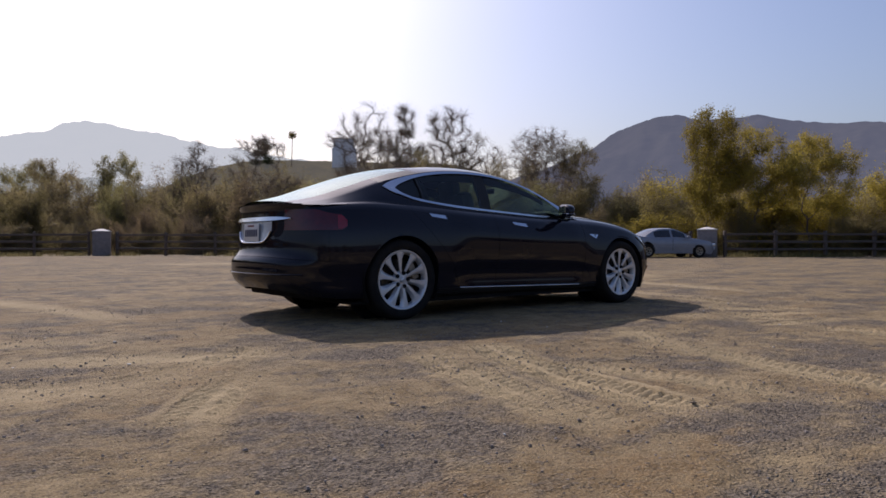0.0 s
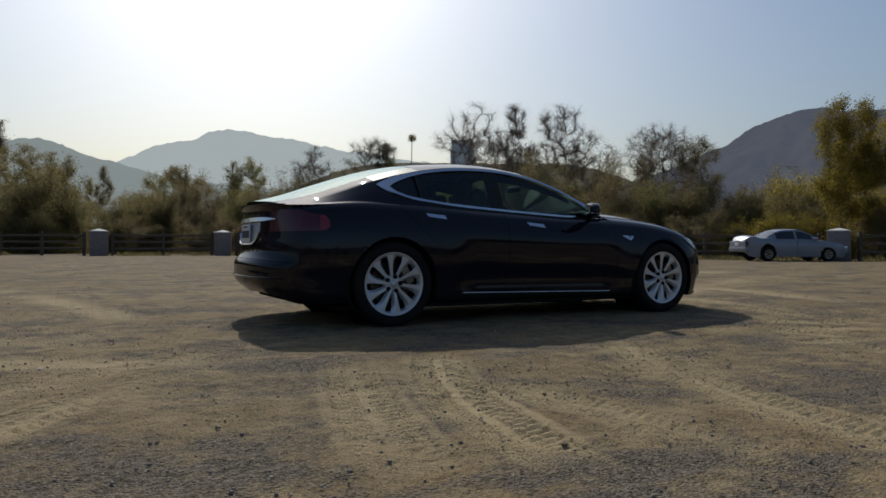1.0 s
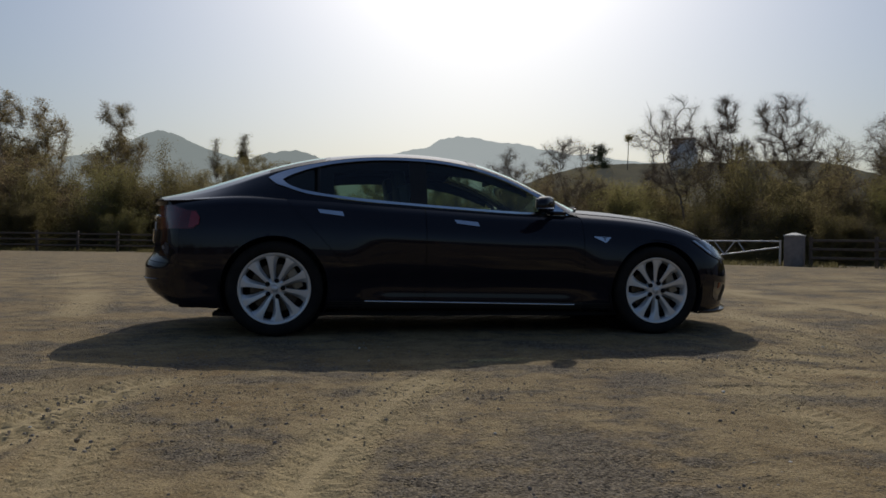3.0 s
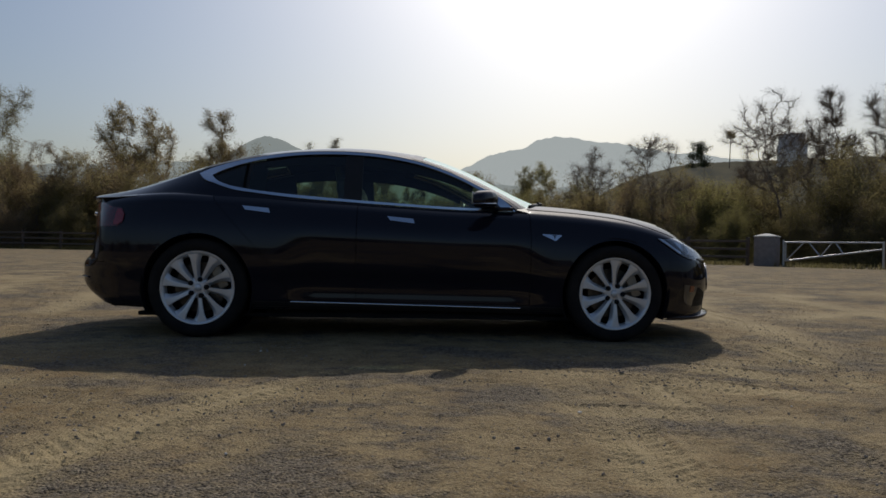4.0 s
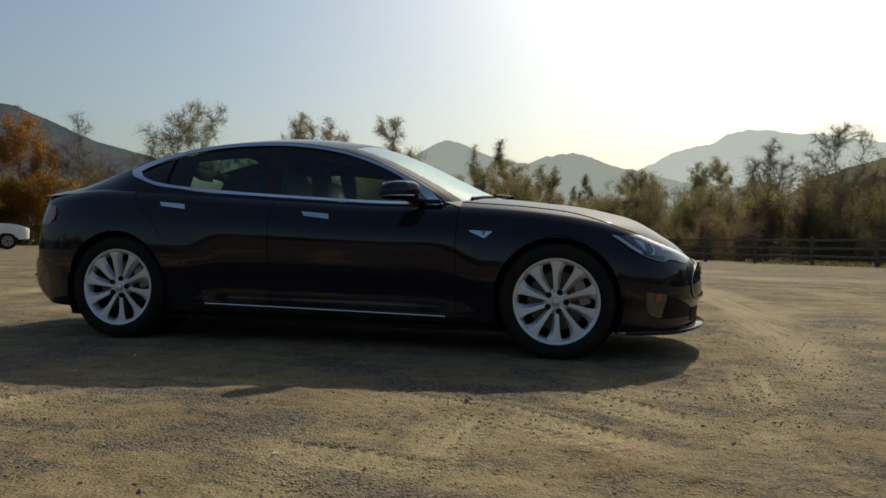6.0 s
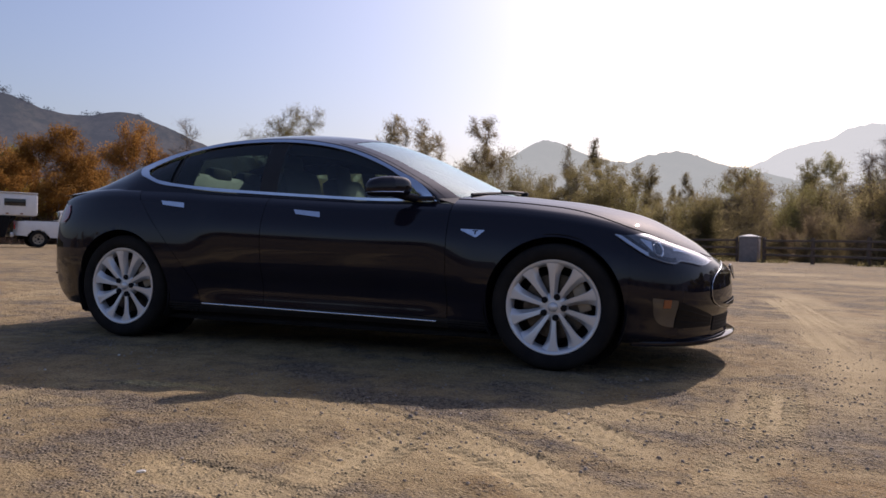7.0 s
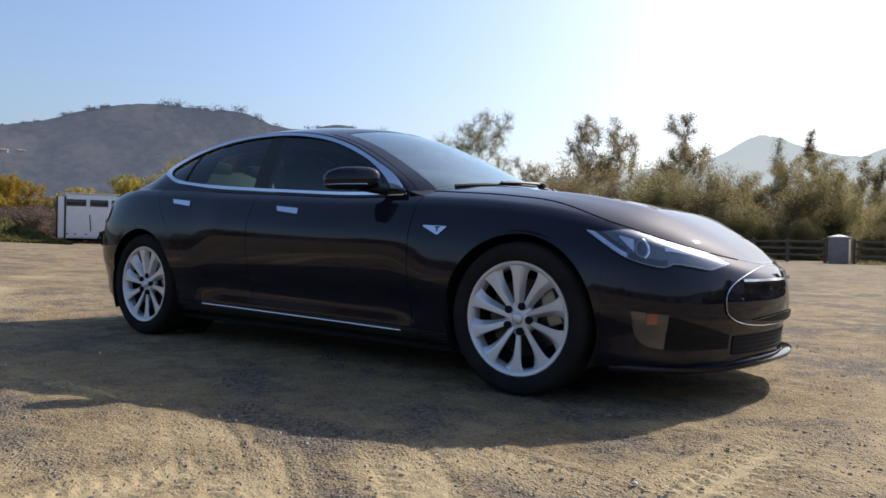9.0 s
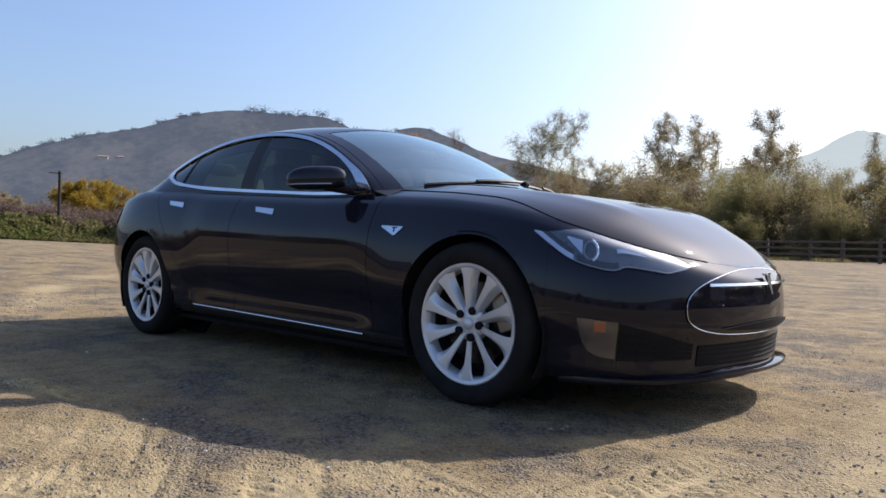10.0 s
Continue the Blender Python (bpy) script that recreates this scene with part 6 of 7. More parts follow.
def grass_strip():
    """Tufts of half-dry grass along the fence foot."""
    r = np.random.RandomState(31)
    pts = []
    for a, b, _ in FENCE + [((17.8, 27.6), (20.7, 24.4), 1)]:
        a, b = np.array(a, float), np.array(b, float)
        n = int(np.hypot(*(b - a)) * 150)
        f = r.rand(n)
        p = a + (b - a) * f[:, None] + r.normal(size=(n, 2)) * [0.5, 0.35]
        k = fbm(p[:, 0] * 0.5, p[:, 1] * 0.5, 13, 2) > -0.12
        pts.append(p[k])
    p = np.concatenate(pts)
    n = len(p)
    h = r.uniform(0.08, 0.32, n)
    a = r.uniform(0, 6.28, n)
    z = lot_height(p[:, 0], p[:, 1])
    bx, by = np.cos(a) * 0.02, np.sin(a) * 0.02
    tip = np.stack([p[:, 0] + r.normal(size=n) * 0.06, p[:, 1] + r.normal(size=n) * 0.06, z + h], -1)
    v = np.stack([np.stack([p[:, 0] - bx, p[:, 1] - by, z], -1), np.stack([p[:, 0] + bx, p[:, 1] + by, z], -1), tip], 1).reshape(-1, 3)
    f = np.arange(n * 3).reshape(n, 3)
    return tagged(new("grass", quick_mesh("grass", v, f, M_GRASS)), "tufts of half-dry grass along the fence", "grass", kind="stuff")


grass_strip()


# ---- hills and mountains ----
def hillside(name, dist, skyline, material, label, depth, seed, rough=0.02, foot=None):
    """A hill's face: rises from the ground to a skyline given as (bearing, elevation) in degrees."""
    az = np.linspace(skyline[0][0], skyline[-1][0], 260)
    top = spline(*skyline)(az)
    k = np.linspace(0, 1, 40)
    a = np.radians(az)[:, None]
    d = dist * (1 - depth * (1 - k))[None, :]
    hgt = dist * np.tan(np.radians(top))[:, None] * (k ** 0.9)[None, :]
    x, y = np.sin(a) * d, np.cos(a) * d
    hgt = hgt + dist * rough * fbm(az[:, None] * 0.5 + 0 * k[None, :], k[None, :] * 5 + 0 * az[:, None], seed, 5) * (k * (1.15 - k) * 2)[None, :]
    hgt[:, -1] += dist * 0.0012 * fbm(az * 4, az * 0 + 3, seed + 9, 3)
    p = np.stack([x, y, np.maximum(hgt, 0) - (1 - np.minimum(k * 8, 1))[None, :] * 3], -1)
    idx = np.arange(p.shape[0] * p.shape[1]).reshape(p.shape[:2])
    f = np.stack([idx[:-1, :-1], idx[:-1, 1:], idx[1:, 1:], idx[1:, :-1]], -1).reshape(-1, 4)
    return tagged(new(name, quick_mesh(name, p.reshape(-1, 3), f, material, True)), label, "hill", kind="structure")


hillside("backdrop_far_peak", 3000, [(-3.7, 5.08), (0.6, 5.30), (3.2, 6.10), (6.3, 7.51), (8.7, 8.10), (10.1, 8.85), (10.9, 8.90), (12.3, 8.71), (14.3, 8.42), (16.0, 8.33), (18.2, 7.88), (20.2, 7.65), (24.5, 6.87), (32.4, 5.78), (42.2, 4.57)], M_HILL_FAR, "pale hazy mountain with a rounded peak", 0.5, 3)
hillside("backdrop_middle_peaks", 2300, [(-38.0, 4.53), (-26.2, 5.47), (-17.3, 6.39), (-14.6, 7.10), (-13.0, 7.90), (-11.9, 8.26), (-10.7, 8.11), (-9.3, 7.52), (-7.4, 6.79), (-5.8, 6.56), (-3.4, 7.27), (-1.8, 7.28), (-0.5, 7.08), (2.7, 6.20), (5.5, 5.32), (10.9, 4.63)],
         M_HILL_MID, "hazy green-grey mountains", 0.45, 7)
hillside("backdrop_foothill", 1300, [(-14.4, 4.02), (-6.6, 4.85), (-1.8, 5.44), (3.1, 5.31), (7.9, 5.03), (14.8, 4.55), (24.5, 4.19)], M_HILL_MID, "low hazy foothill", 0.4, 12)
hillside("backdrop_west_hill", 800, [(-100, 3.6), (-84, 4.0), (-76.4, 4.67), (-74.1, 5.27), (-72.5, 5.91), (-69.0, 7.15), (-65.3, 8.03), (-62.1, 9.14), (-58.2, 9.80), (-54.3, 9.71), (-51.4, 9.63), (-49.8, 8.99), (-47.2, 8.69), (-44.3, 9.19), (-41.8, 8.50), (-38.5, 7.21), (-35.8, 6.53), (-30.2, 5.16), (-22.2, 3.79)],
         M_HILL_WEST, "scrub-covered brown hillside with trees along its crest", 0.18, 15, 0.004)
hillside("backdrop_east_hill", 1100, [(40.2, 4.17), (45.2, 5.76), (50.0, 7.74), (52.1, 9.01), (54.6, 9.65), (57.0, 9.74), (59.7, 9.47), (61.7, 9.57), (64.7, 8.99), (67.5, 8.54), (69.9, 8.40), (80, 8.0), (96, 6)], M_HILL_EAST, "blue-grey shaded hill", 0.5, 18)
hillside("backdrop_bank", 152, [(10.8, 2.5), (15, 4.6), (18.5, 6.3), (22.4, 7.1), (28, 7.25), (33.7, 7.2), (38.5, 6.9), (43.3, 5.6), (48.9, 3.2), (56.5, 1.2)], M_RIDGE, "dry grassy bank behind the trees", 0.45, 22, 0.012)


# unseen hill behind the camera, added to shape the car's reflections
hillside("backdrop_south_hill", 900, [(90, 6.2), (110, 5.5), (140, 5.0), (170, 5.4), (200, 5.2), (230, 4.6), (262, 3.7)], M_HILL_WEST, "unseen scrub hills added south of the lot for reflections", 0.5, 31)


def crest_trees():
    """Small trees and scrub along the west hill's crest and face."""
    r = np.random.RandomState(8)
    sky_line = spline((-76.4, 4.67), (-74.1, 5.27), (-72.5, 5.91), (-69.0, 7.15), (-65.3, 8.03), (-62.1, 9.14), (-58.2, 9.80), (-54.3, 9.71), (-51.4, 9.63), (-49.8, 8.99), (-47.2, 8.69), (-44.3, 9.19), (-41.8, 8.50))
    az = np.concatenate([r.uniform(-78, -62, 30), r.uniform(-62, -42, 10), r.uniform(-58, -50.3, 20), r.uniform(-62.6, -60.6, 6)])
    cs, ls = [], []
    for a in az:
        base = np.array([math.sin(radians(a)) * 799, math.cos(radians(a)) * 799, 799 * math.tan(radians(float(sky_line(a)))) - 4.0])
        h = r.uniform(3.5, 6.5) * (1.7 if -60 < a < -50.5 and r.rand() < 0.5 else 1)
        ls.append((base, base + [0, 0, h], 0.3, 0.2))
        cs.append(base + [0, 0, h * 0.75] + r.normal(size=(110, 3)) * [h * 0.42, h * 0.42, h * 0.24])
    v, f = leaf_cards(np.concatenate(cs), 0.9, r, 1.2)
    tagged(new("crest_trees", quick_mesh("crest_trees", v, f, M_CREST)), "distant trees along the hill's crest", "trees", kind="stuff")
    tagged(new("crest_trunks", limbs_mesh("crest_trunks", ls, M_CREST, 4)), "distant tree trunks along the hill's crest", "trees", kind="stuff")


crest_trees()


def hill_house(x, y, z, turn, w, d, h, label):
    t = thing("house", label, "house", pose(x, y, z, 0, 0, turn), "houses on the hillside")
    part("wall", a_box((w, d, h), (0, 0, h / 2 - 1), 0.1), M_PLASTER, t)
    roof = bmesh.new()
    vs = [roof.verts.new(c) for c in ((-w * 0.55, -d * 0.6, h - 1), (w * 0.55, -d * 0.6, h - 1), (w * 0.55, d * 0.6, h - 1), (-w * 0.55, d * 0.6, h - 1), (-w * 0.5, 0, h + 0.2), (w * 0.5, 0, h + 0.2))]
    for f in ((0, 1, 5, 4), (2, 3, 4, 5), (1, 2, 5), (3, 0, 4), (3, 2, 1, 0)):
        roof.faces.new([vs[i] for i in f])
    part("roof", roof, M_ROOFTILE, t)
    for i in range(4):
        part("window", a_box((w * 0.1, 0.3, h * 0.3), (-w * 0.36 + i * w * 0.24, -d / 2, h * 0.35), 0.02), M_BLACKGLASS, t)
    return t


for az, el, dd, w in ((-67.84, 5.55, 755, 9), (-66.7, 5.6, 755, 6)):
    hill_house(math.sin(radians(az)) * dd, math.cos(radians(az)) * dd, dd * math.tan(radians(el)), -az - 10, w, 6, 2.9, "pale hillside house with a tiled roof")
shed = thing("shed", "pale flat-roofed shed on the bank behind the trees", "shed", pose(71.5, 126.3, 17.3, 0, 0, -30) @ Matrix.Diagonal((1.32, 1.32, 1.32, 1)))
part("wall", a_box((3.9, 3.2, 3.6), (0, 0, 1.0), 0.05), M_WHITE, shed)
part("upper_wall", a_box((3.3, 2.8, 2.0), (-0.1, 0, 3.2), 0.05), M_WHITE, shed)
part("roof", a_box((3.6, 3.1, 0.2), (-0.1, 0, 4.3), 0.05), M_CAP, shed)


def palm(x, y, base, height):
    t = thing("palm", "tall thin fan palm on the bank", "palm", pose(x, y, base))
    part("trunk", limbs_mesh("trunk", [((0, 0, 0), (0.1, 0, height / 2), 0.10, 0.08), ((0.1, 0, height / 2), (0.15, 0, height), 0.08, 0.07)], M_BARK, 6), None, t)
    r = np.random.RandomState(3)
    n = 420
    d = r.normal(size=(n, 3)) * [1, 1, 0.8]
    d /= np.linalg.norm(d, axis=1, keepdims=True)
    v, f = leaf_cards(np.array([0.15, 0, height]) + d * r.uniform(0.2, 1.0, (n, 1)) - [0, 0, 0.2] * np.abs(d[:, :1]), 0.12, r, 4.0)
    part("crown", quick_mesh("crown", v, f, M_GREEN), None, t)


palm(60.6, 129.0, 16.8, 6.6)
pole = thing("utility_pole", "dark wooden utility pole standing behind the ivy bank", "pole", pose(-44.1, 13.6, 0.25) @ Matrix.Diagonal((1.12, 1.12, 1.12, 1)))
part("shaft", rod(bmesh.new(), (0, 0, -0.3), (0.05, 0, 3.85), 0.095, 0.075, 10), M_POLE, pole)
part("crossarm", a_box((0.08, 0.7, 0.05), (0.05, -0.2, 3.72), 0.01), M_POLE, pole)


# ---- the other vehicles ----
def plain_wheel(parent, at, radius, width, face, hub_paint=None):
    w = part("wheel", lathe([(0.0, 0), (radius * 0.55, 0), (radius * 0.62, -0.012), (radius * 0.64, 0.02), (radius * 0.64, width)], hub_paint or M_SILVER, "wheel", steps=28, closed=False), None, parent)
    w.matrix_basis = pose(*at, 0, 0, 0 if face < 0 else 180)
    part("tyre", lathe([(radius * 0.62, 0.0), (radius * 0.78, -0.025), (radius * 0.95, -0.015), (radius, 0.03), (radius, width - 0.03), (radius * 0.95, width), (radius * 0.62, width)], M_TYRE, "tyre", steps=32), None, w)
    nut = lathe([(0.0, -0.008), (radius * 0.13, -0.006), (radius * 0.15, 0.0)], M_DARK, "hub", steps=12, closed=False)
    part("hub", nut, None, w)
    for k in range(5):
        a = 2 * math.pi * k / 5
        part("vent", a_box((0.07, 0.006, 0.05), (radius * 0.38 * math.cos(a), -0.004, radius * 0.38 * math.sin(a)), 0.015), M_DARK, w)
    return w


def loft(name, xs, half, low, high, material, crown=0.06, edge=0.10, axles=(), arch=0.36, rows=14):
    """A vehicle body lofted along x: half width, underside and top edge by x, rounded over to a crowned top."""
    w, lo, hi = half(xs), low(xs), high(xs)
    q = np.linspace(0, 1, rows)
    side_y = 1 - 0.05 * (1 - q) ** 2 - edge * np.clip(q - 0.55, 0, 1) ** 2 / 0.2
    sec_y = np.concatenate([side_y, side_y[-1] * np.linspace(0.85, -0.85, 10), -side_y[::-1]])
    sec_z = np.concatenate([q, 1 + 0 * np.linspace(0, 1, 10), q[::-1]])
    bump = np.concatenate([0 * q, 1 - np.linspace(0.85, -0.85, 10) ** 2, 0 * q])
    p = np.stack([np.repeat(xs[:, None], len(sec_y), 1), w[:, None] * sec_y[None, :], lo[:, None] + (hi - lo)[:, None] * sec_z[None, :] + crown * bump[None, :]], -1)
    keep = np.ones((p.shape[0] - 1, p.shape[1] - 1), bool)
    for ax in axles:
        c = (p[:-1, :-1] + p[1:, 1:]) / 2
        keep &= ~((np.hypot(c[..., 0] - ax, c[..., 2] - 0.32) < arch) & (np.abs(c[..., 1]) > 0.5))
    return shell(name, p[::-1], material, 0.01, keep)


def silver_saloon(m):
    car = thing("car", "older silver four-door saloon parked by the fence", "car", m)
    xs = np.linspace(-2.36, 2.36, 260)
    half = lambda x: 0.88 * (1 - np.abs(x / 2.5) ** 9) ** 0.6
    low = spline((-2.36, 0.42), (-2.2, 0.26), (-1.6, 0.2), (1.7, 0.2), (2.2, 0.22), (2.36, 0.38))
    high = spline((-2.36, 0.84), (-2.25, 0.97), (-1.6, 0.99), (-0.9, 0.93), (0.7, 0.92), (1.2, 0.89), (1.8, 0.80), (2.2, 0.70), (2.36, 0.56))
    part("body", loft("body", xs, half, low, high, M_GREYP, axles=(-1.36, 1.38), rows=34), None, car)
    xr = np.linspace(-1.62, 1.12, 70)
    roof = spline((-1.62, 0.96), (-1.3, 1.14), (-0.85, 1.35), (-0.3, 1.42), (0.15, 1.41), (0.55, 1.27), (0.9, 1.06), (1.12, 0.91))
    top_w = spline((-1.62, 0.72), (-0.85, 0.58), (0.3, 0.58), (1.12, 0.72))
    s = np.linspace(0, 1, 8)
    for sd in (1, -1):
        y = 0.80 + (top_w(xr)[:, None] - 0.80) * s[None, :]
        base = high(xr) - 0.01
        z = base[:, None] + np.maximum(roof(xr) - 0.05 - base, 0.002)[:, None] * s[None, :]
        grid = np.stack([np.repeat(xr[:, None], 8, 1), y * sd, z], -1)
        part("side_frame", shell("side_frame", grid, M_GREYP, 0.01 * -sd), None, car)
        for a, b in ((-1.02, -0.12), (-0.04, 0.68)):
            k = (xr >= a) & (xr <= b)
            g = grid[k][:, 1:7].copy()
            g[..., 1] += 0.012 * sd
            part("side_window", shell("side_window", g, M_BLACKGLASS, 0.004 * -sd), None, car, "dark side window")
        for x in (-1.36, 1.38):
            plain_wheel(car, (x, -0.83 * sd, 0.31), 0.31, 0.2, -sd, M_CALIPER)
        part("door_mirror", a_box((0.14, 0.18, 0.12), (0.72, 0.92 * sd, 0.98), 0.04), M_GREYP, car)
        part("tail_lamp", a_box((0.12, 0.30, 0.14), (-2.29, 0.58 * sd, 0.80), 0.03), M_RED, car, "dark red tail lamp")
        part("headlamp", a_box((0.16, 0.36, 0.11), (2.24, 0.56 * sd, 0.62), 0.03), M_LAMPGLOW, car)
        part("door_seam", a_box((0.012, 0.012, 0.55), (-0.08, 0.866 * sd, 0.62), 0.0), M_DARK, car)
        part("rubbing_strip", a_box((2.2, 0.02, 0.05), (0.0, 0.868 * sd, 0.5), 0.006), M_GREYP, car)
    q = np.linspace(-1, 1, 20)
    grid = np.stack([np.repeat(xr[:, None], 20, 1), top_w(xr)[:, None] * q[None, :], (roof(xr) - 0.05)[:, None] + 0.05 * (1 - q[None, :] ** 2)], -1)
    k0, k1, k2 = xr < -0.9, (xr >= -0.93) & (xr <= 0.25), xr > 0.22
    part("rear_window", shell("rear_window", grid[k0], M_BLACKGLASS, 0.01), None, car, "sky-lit rear window")
    part("roof", shell("roof", grid[k1], M_GREYP, 0.01), None, car)
    part("windscreen", shell("windscreen", grid[k2], M_BLACKGLASS, 0.01), None, car)
    part("rear_bumper", a_box((0.22, 1.5, 0.24), (-2.29, 0, 0.52), 0.09), M_GREYP, car)
    part("rear_panel", a_box((0.06, 1.36, 0.42), (-2.335, 0, 0.66), 0.02), M_GREYP, car)
    part("front_bumper", a_box((0.2, 1.4, 0.24), (2.27, 0, 0.45), 0.09), M_GREYP, car)
    part("number_plate", a_box((0.02, 0.34, 0.16), (-2.375, 0, 0.74), 0.004), M_PLATE, car)
    part("floor_pan", a_box((4.0, 1.3, 0.12), (0, 0, 0.3), 0.03), M_DARK, car)
    return car


silver_saloon(pose(26.4, 15.8, 0, 0, 0, -23) @ Matrix.Diagonal((1.06, 1.06, 1.06, 1)))


def pickup(m):
    t = thing("pickup_truck", "white crew-cab pickup truck hitched to the trailer", "truck", m)
    xs = np.linspace(-2.9, 2.9, 110)
    half = lambda x: 0.98 * (1 - np.abs(x / 3.0) ** 16) ** 0.5
    low = spline((-2.9, 0.60), (-2.0, 0.52), (2.4, 0.50), (2.9, 0.55))
    high = spline((-2.9, 1.30), (-0.9, 1.30), (-0.8, 1.30), (1.2, 1.28), (2.3, 1.22), (2.9, 1.05))
    part("body", loft("body", xs, half, low, high, M_WHITE, 0.02, 0.04, (-1.85, 1.85), 0.52), None, t)
    xr = np.linspace(-0.95, 1.55, 50)
    roof = lambda x: np.interp(x, (-0.95, -0.86, -0.7, -0.2, 0.45, 0.7, 1.55), (1.28, 1.84, 1.90, 1.93, 1.91, 1.84, 1.28))
    s = np.linspace(0, 1, 8)
    for sd in (1, -1):
        z = 1.28 + np.maximum(roof(xr) - 0.06 - 1.28, 0.002)[:, None] * s[None, :]
        grid = np.stack([np.repeat(xr[:, None], 8, 1), np.repeat((0.93 - 0.16 * s)[None, :], 50, 0) * sd, z], -1)
        part("cab_side", shell("cab_side", grid, M_WHITE, 0.01 * -sd), None, t)
        for a, b in ((-0.62, 0.02), (0.12, 0.85)):
            g = grid[(xr >= a) & (xr <= b)][:, 1:7].copy()
            g[..., 1] += 0.012 * sd
            part("side_window", shell("side_window", g, M_BLACKGLASS, 0.004 * -sd), None, t, "dark side window")
        for x in (-1.85, 1.85):
            plain_wheel(t, (x, -0.94 * sd, 0.41), 0.41, 0.26, -sd, M_CALIPER)
        part("tail_lamp", a_box((0.08, 0.14, 0.4), (-2.88, 0.90 * sd, 1.08), 0.02), M_REDBRIGHT, t, "red tail lamp")
        part("door_mirror", a_box((0.12, 0.2, 0.26), (1.0, 1.08 * sd, 1.45), 0.03), M_WHITE, t)
    q = np.linspace(-1, 1, 14)
    grid = np.stack([np.repeat(xr[:, None], 14, 1), 0.77 * q[None, :] + 0 * xr[:, None], (roof(xr) - 0.06)[:, None] + 0.06 * (1 - q[None, :] ** 2)], -1)
    part("roof", shell("roof", grid[xr < 0.62], M_WHITE, 0.01), None, t)
    part("windscreen", shell("windscreen", grid[xr > 0.56], M_BLACKGLASS, 0.01), None, t)
    part("back_window", a_box((0.03, 1.36, 0.40), (-0.93, 0, 1.60), 0.012, Matrix.Rotation(radians(9), 3, "Y")), M_BLACKGLASS, t, "dark rear cab window")
    part("bed_rail", a_box((1.85, 1.84, 0.05), (-1.9, 0, 1.31), 0.015), M_TRIM, t, "black bed rail caps")
    for sd in (1, -1):
        for x in (-0.86, 0.06, 0.98):
            part("door_seam", a_box((0.014, 0.012, 0.62), (x, 0.978 * sd, 0.92), 0.0), M_DARK, t)
    part("rear_bumper", a_box((0.16, 1.8, 0.22), (-2.98, 0, 0.62), 0.03), M_GATE, t)
    part("chassis", a_box((5.2, 0.9, 0.2), (0, 0, 0.5), 0.03), M_DARK, t)


def horse_trailer(m):
    t = thing("horse_trailer", "white gooseneck horse trailer with dark windows parked at the lot's edge", "trailer", m)
    length = 7.4
    back = -3.42
    part("body", a_box((length / 2 - back, 2.1, 2.1), ((length / 2 + back) / 2, 0, 1.50), 0.10), M_WHITE, t)
    part("gooseneck", a_box((1.75, 2.1, 1.05), (length / 2 + 0.82, 0, 2.02), 0.14), M_WHITE, t)
    part("neck_frame", a_box((0.5, 1.9, 1.0), (length / 2 + 0.2, 0, 1.02), 0.04, Matrix.Rotation(radians(14), 3, "Y")), M_DARK, t, "black gooseneck frame")
    part("neck_strut", a_box((0.9, 1.4, 0.14), (length / 2 + 0.5, 0, 1.15), 0.03, Matrix.Rotation(radians(-50), 3, "Y")), M_TRIM, t)
    part("coupler", rod(bmesh.new(), (length / 2 + 1.5, 0, 1.55), (length / 2 + 1.5, 0, 0.9), 0.06), M_TRIM, t)
    part("roof_rim", a_box((length / 2 + 1.69 - back, 2.16, 0.06), ((length / 2 + 1.69 + back) / 2, 0, 2.56), 0.02), M_CAP, t)
    part("floor_rail", a_box((length / 2 - back, 2.14, 0.10), ((length / 2 + back) / 2, 0, 0.46), 0.02), M_GATE, t)
    sd = -1
    y = sd * 1.052
    for x, w in ((-2.9, 0.89), (-1.87, 0.84), (-0.88, 0.84), (0.13, 0.82), (4.42, 0.9)):
        win = part("window", a_box((w, 0.03, 0.35), (x, y, 2.12), 0.014), M_BLACKGLASS, t, "dark sliding window")
        part("window_frame", tube("window_frame", [(x - w / 2, y - 0.012, 1.945), (x + w / 2, y - 0.012, 1.945), (x + w / 2, y - 0.012, 2.295), (x - w / 2, y - 0.012, 2.295)], 0.016, M_WHITE, 6, True), None, win, "white window frame")
    for x, w in ((1.48, 0.84), (2.9, 0.76)):
        d = part("door", a_box((w, 0.04, 1.73), (x, y, 1.50), 0.015), M_WHITE, t, "white side door with a small window")
        part("door_window", a_box((0.5, 0.02, 0.38), (x, y - 0.028, 1.99), 0.012), M_BLACKGLASS, d)
        part("door_handle", a_box((0.05, 0.04, 0.09), (x - w * 0.40, y - 0.03, 1.35), 0.01), M_TRIM, d)
        part("door_edge", tube("door_edge", [(x - w / 2, y - 0.02, 0.64), (x + w / 2, y - 0.02, 0.64), (x + w / 2, y - 0.02, 2.36), (x - w / 2, y - 0.02, 2.36)], 0.008, M_GATE, 5, True), None, d)
    for z in np.linspace(0.56, 1.8, 16):
        part("rib", a_box((4.5, 0.01, 0.022), (-1.35, y, float(z)), 0.003), M_WHITE, t)
    for x in (-1.44, -0.63):
        for s2 in (1, -1):
            plain_wheel(t, (x, s2 * 1.10, 0.34), 0.37, 0.22, s2, M_CALIPER)
        liner = bmesh.new()
        box(liner, (0.84, 0.02, 0.42), (x, y - 0.004, 0.54), 0.008)
        part("wheel_well", liner, M_DARK, t)
    arc = [(-0.63 + 0.44 * math.cos(a), y - 0.03, 0.36 + 0.44 * math.sin(a)) for a in np.linspace(0.05, math.pi / 2, 9)]
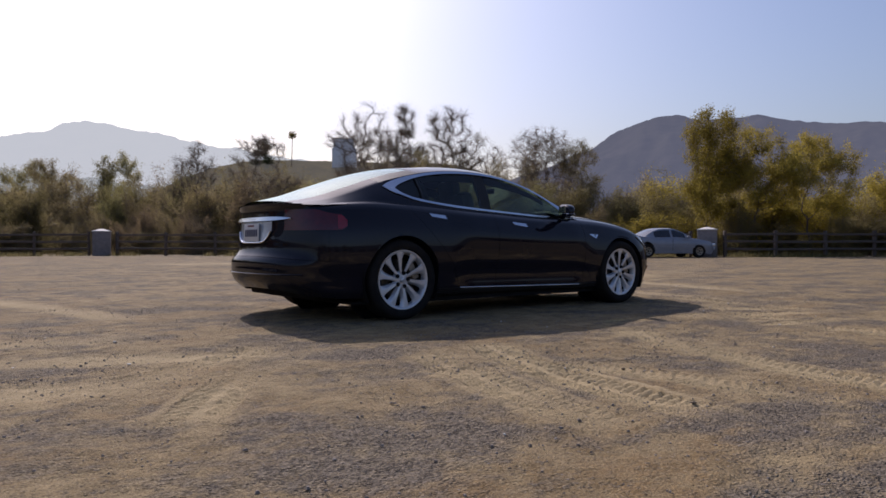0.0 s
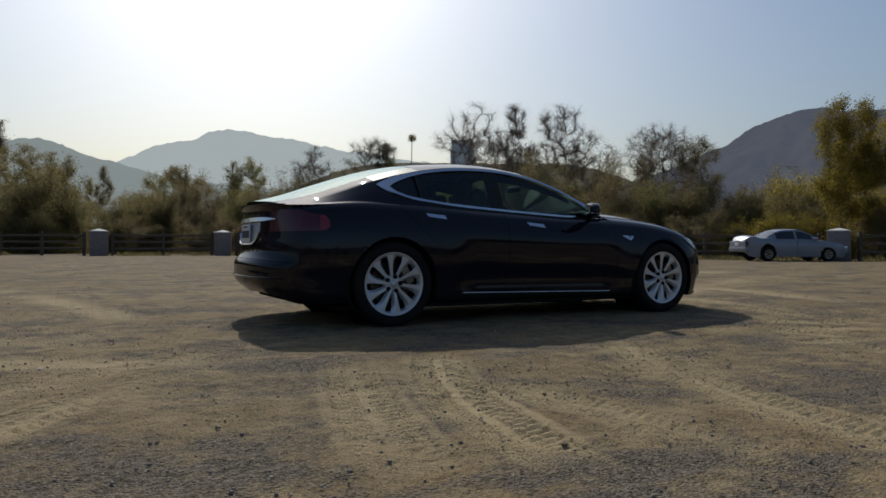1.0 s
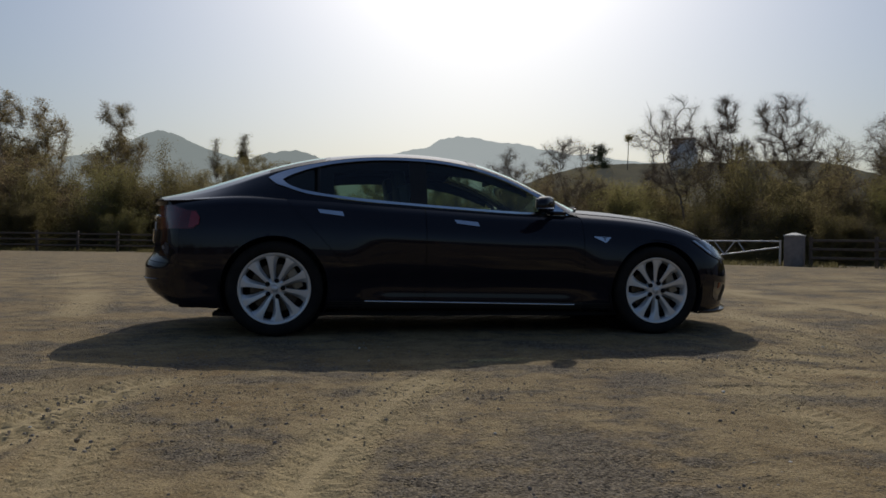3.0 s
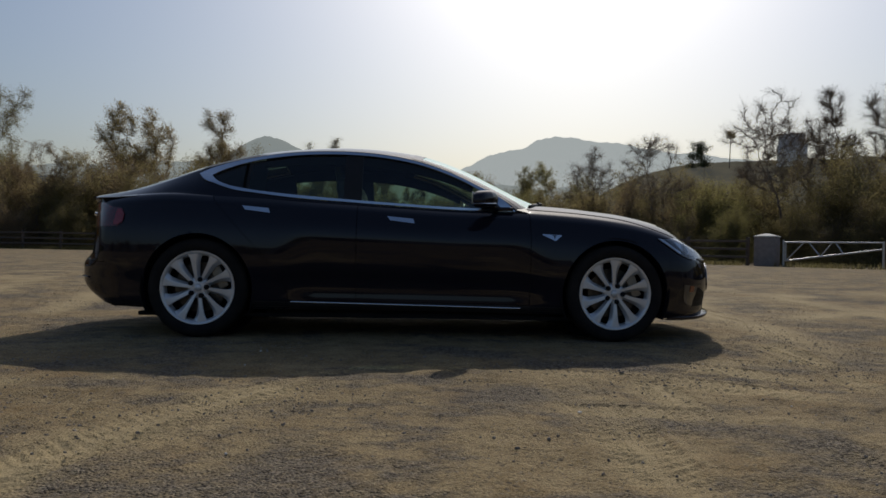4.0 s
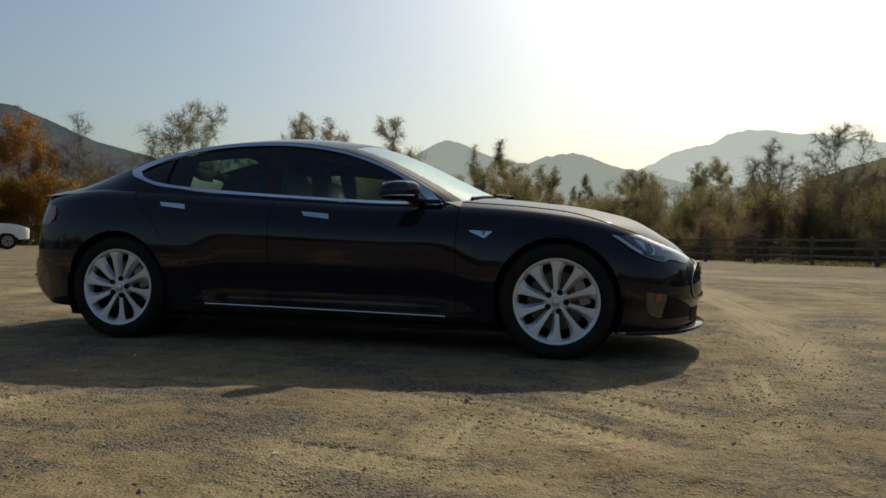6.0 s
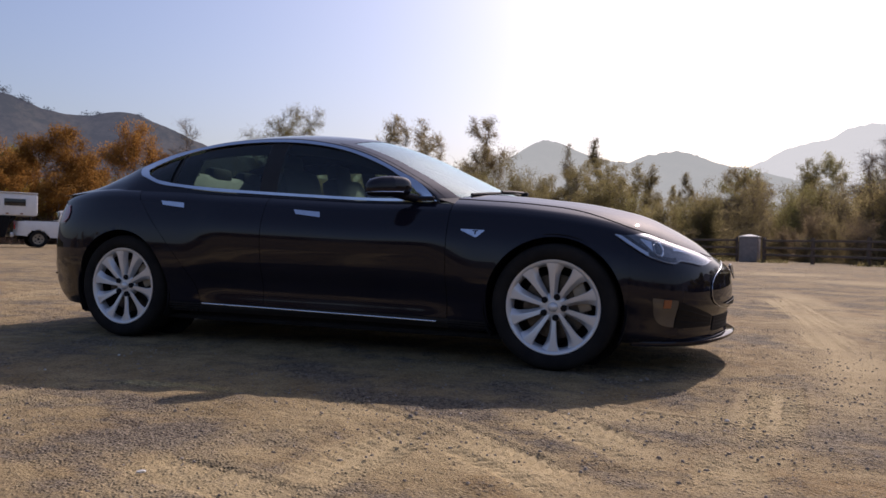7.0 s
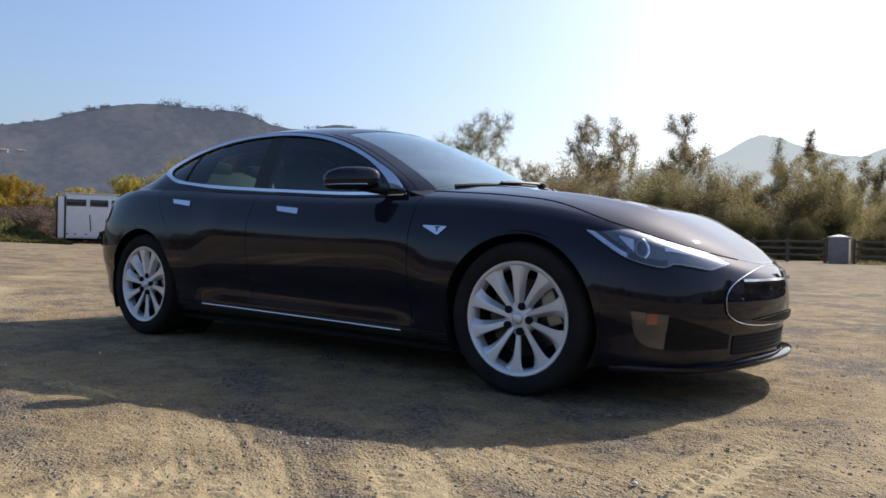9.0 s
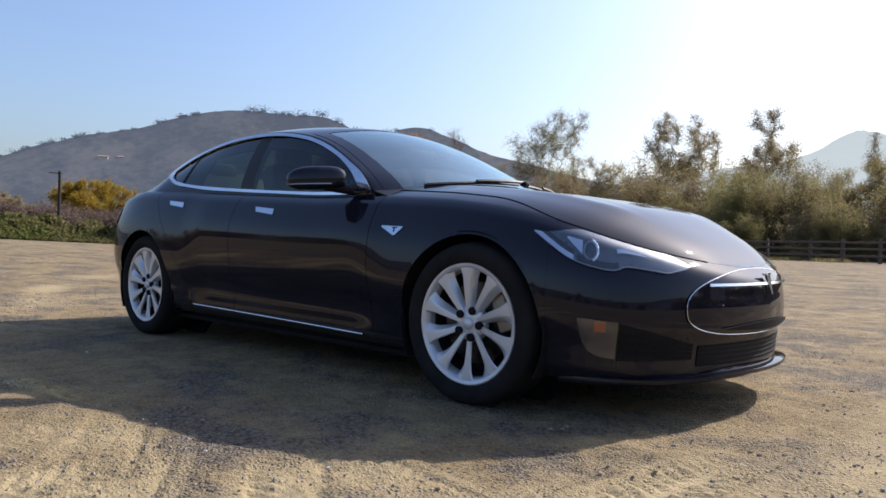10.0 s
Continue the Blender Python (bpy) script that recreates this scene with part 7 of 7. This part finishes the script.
    arc += [(-1.44 - 0.44 * math.sin(a), y - 0.03, 0.36 + 0.44 * math.cos(a)) for a in np.linspace(0.0, math.pi / 2 - 0.05, 9)]
    part("mudguard", tube("mudguard", arc, 0.06, M_TRIM, 8), None, t, "black mudguard over both wheels")
    part("side_decal", a_box((0.06, 0.006, 0.92), (-0.08, y - 0.004, 1.13), 0.0, Matrix.Rotation(radians(-3), 3, "Y")), M_TRIM, t, "dark stripe")
    part("side_decal", a_box((0.05, 0.006, 0.80), (-2.27, y - 0.004, 1.16), 0.0, Matrix.Rotation(radians(-4), 3, "Y")), M_TRIM, t, "dark stripe")
    part("rear_door", a_box((0.05, 0.96, 1.85), (back - 0.02, -0.52, 1.5), 0.02), M_WHITE, t)
    part("rear_door", a_box((0.05, 0.96, 1.85), (back - 0.02, 0.52, 1.5), 0.02), M_WHITE, t)
    for yy in (-0.98, -0.45):
        part("rear_post", a_box((0.05, 0.09, 1.95), (back - 0.05, yy, 1.42), 0.02), M_POLE, t)
    for x in (-3.3, -2.95, -2.45, 0.4, 0.7, 1.0, 2.6, 4.1, 4.7):
        part("marker_lamp", a_box((0.12, 0.02, 0.05), (x, y - 0.004, 0.62 if x < 4 else 1.60), 0.006), M_AMBER, t)
    step = part("step", a_box((0.3, 0.4, 0.04), (0.12, y - 0.3, 0.33), 0.01), M_WHITE, t, "white folding step")
    for x in (0.0, 0.24):
        part("step_leg", a_box((0.04, 0.32, 0.40), (x, y - 0.3, 0.12), 0.008), M_WHITE, step)
    gate = part("side_gate", a_box((0.34, 0.04, 1.95), (back - 0.2, y + 0.03, 1.42), 0.01), M_WHITE, t, "open white rear gate")
    for x in (back + 0.02, back - 0.34):
        part("gate_post", a_box((0.07, 0.05, 2.0), (x, y - 0.005, 1.42), 0.015), M_POLE, gate, "dark gate post")
    part("axle_frame", a_box((6.8, 0.9, 0.16), (0, 0, 0.4), 0.03), M_DARK, t)


HEAD, BIG = 57.6, 1.115
hx, hy = math.cos(radians(HEAD)) * BIG, math.sin(radians(HEAD)) * BIG
TR = (-37.35 + hx * 3.7 - hy * 1.05, 15.8 + hy * 3.7 + hx * 1.05)
SIZE = Matrix.Diagonal((BIG, BIG, BIG, 1))
horse_trailer(pose(TR[0], TR[1], -0.05, 0, 0, HEAD) @ Matrix.Diagonal((BIG, BIG, BIG * 1.05, 1)))
pickup(pose(TR[0] + hx * 7.3, TR[1] + hy * 7.3, 0.0, 0, 0, HEAD) @ SIZE)
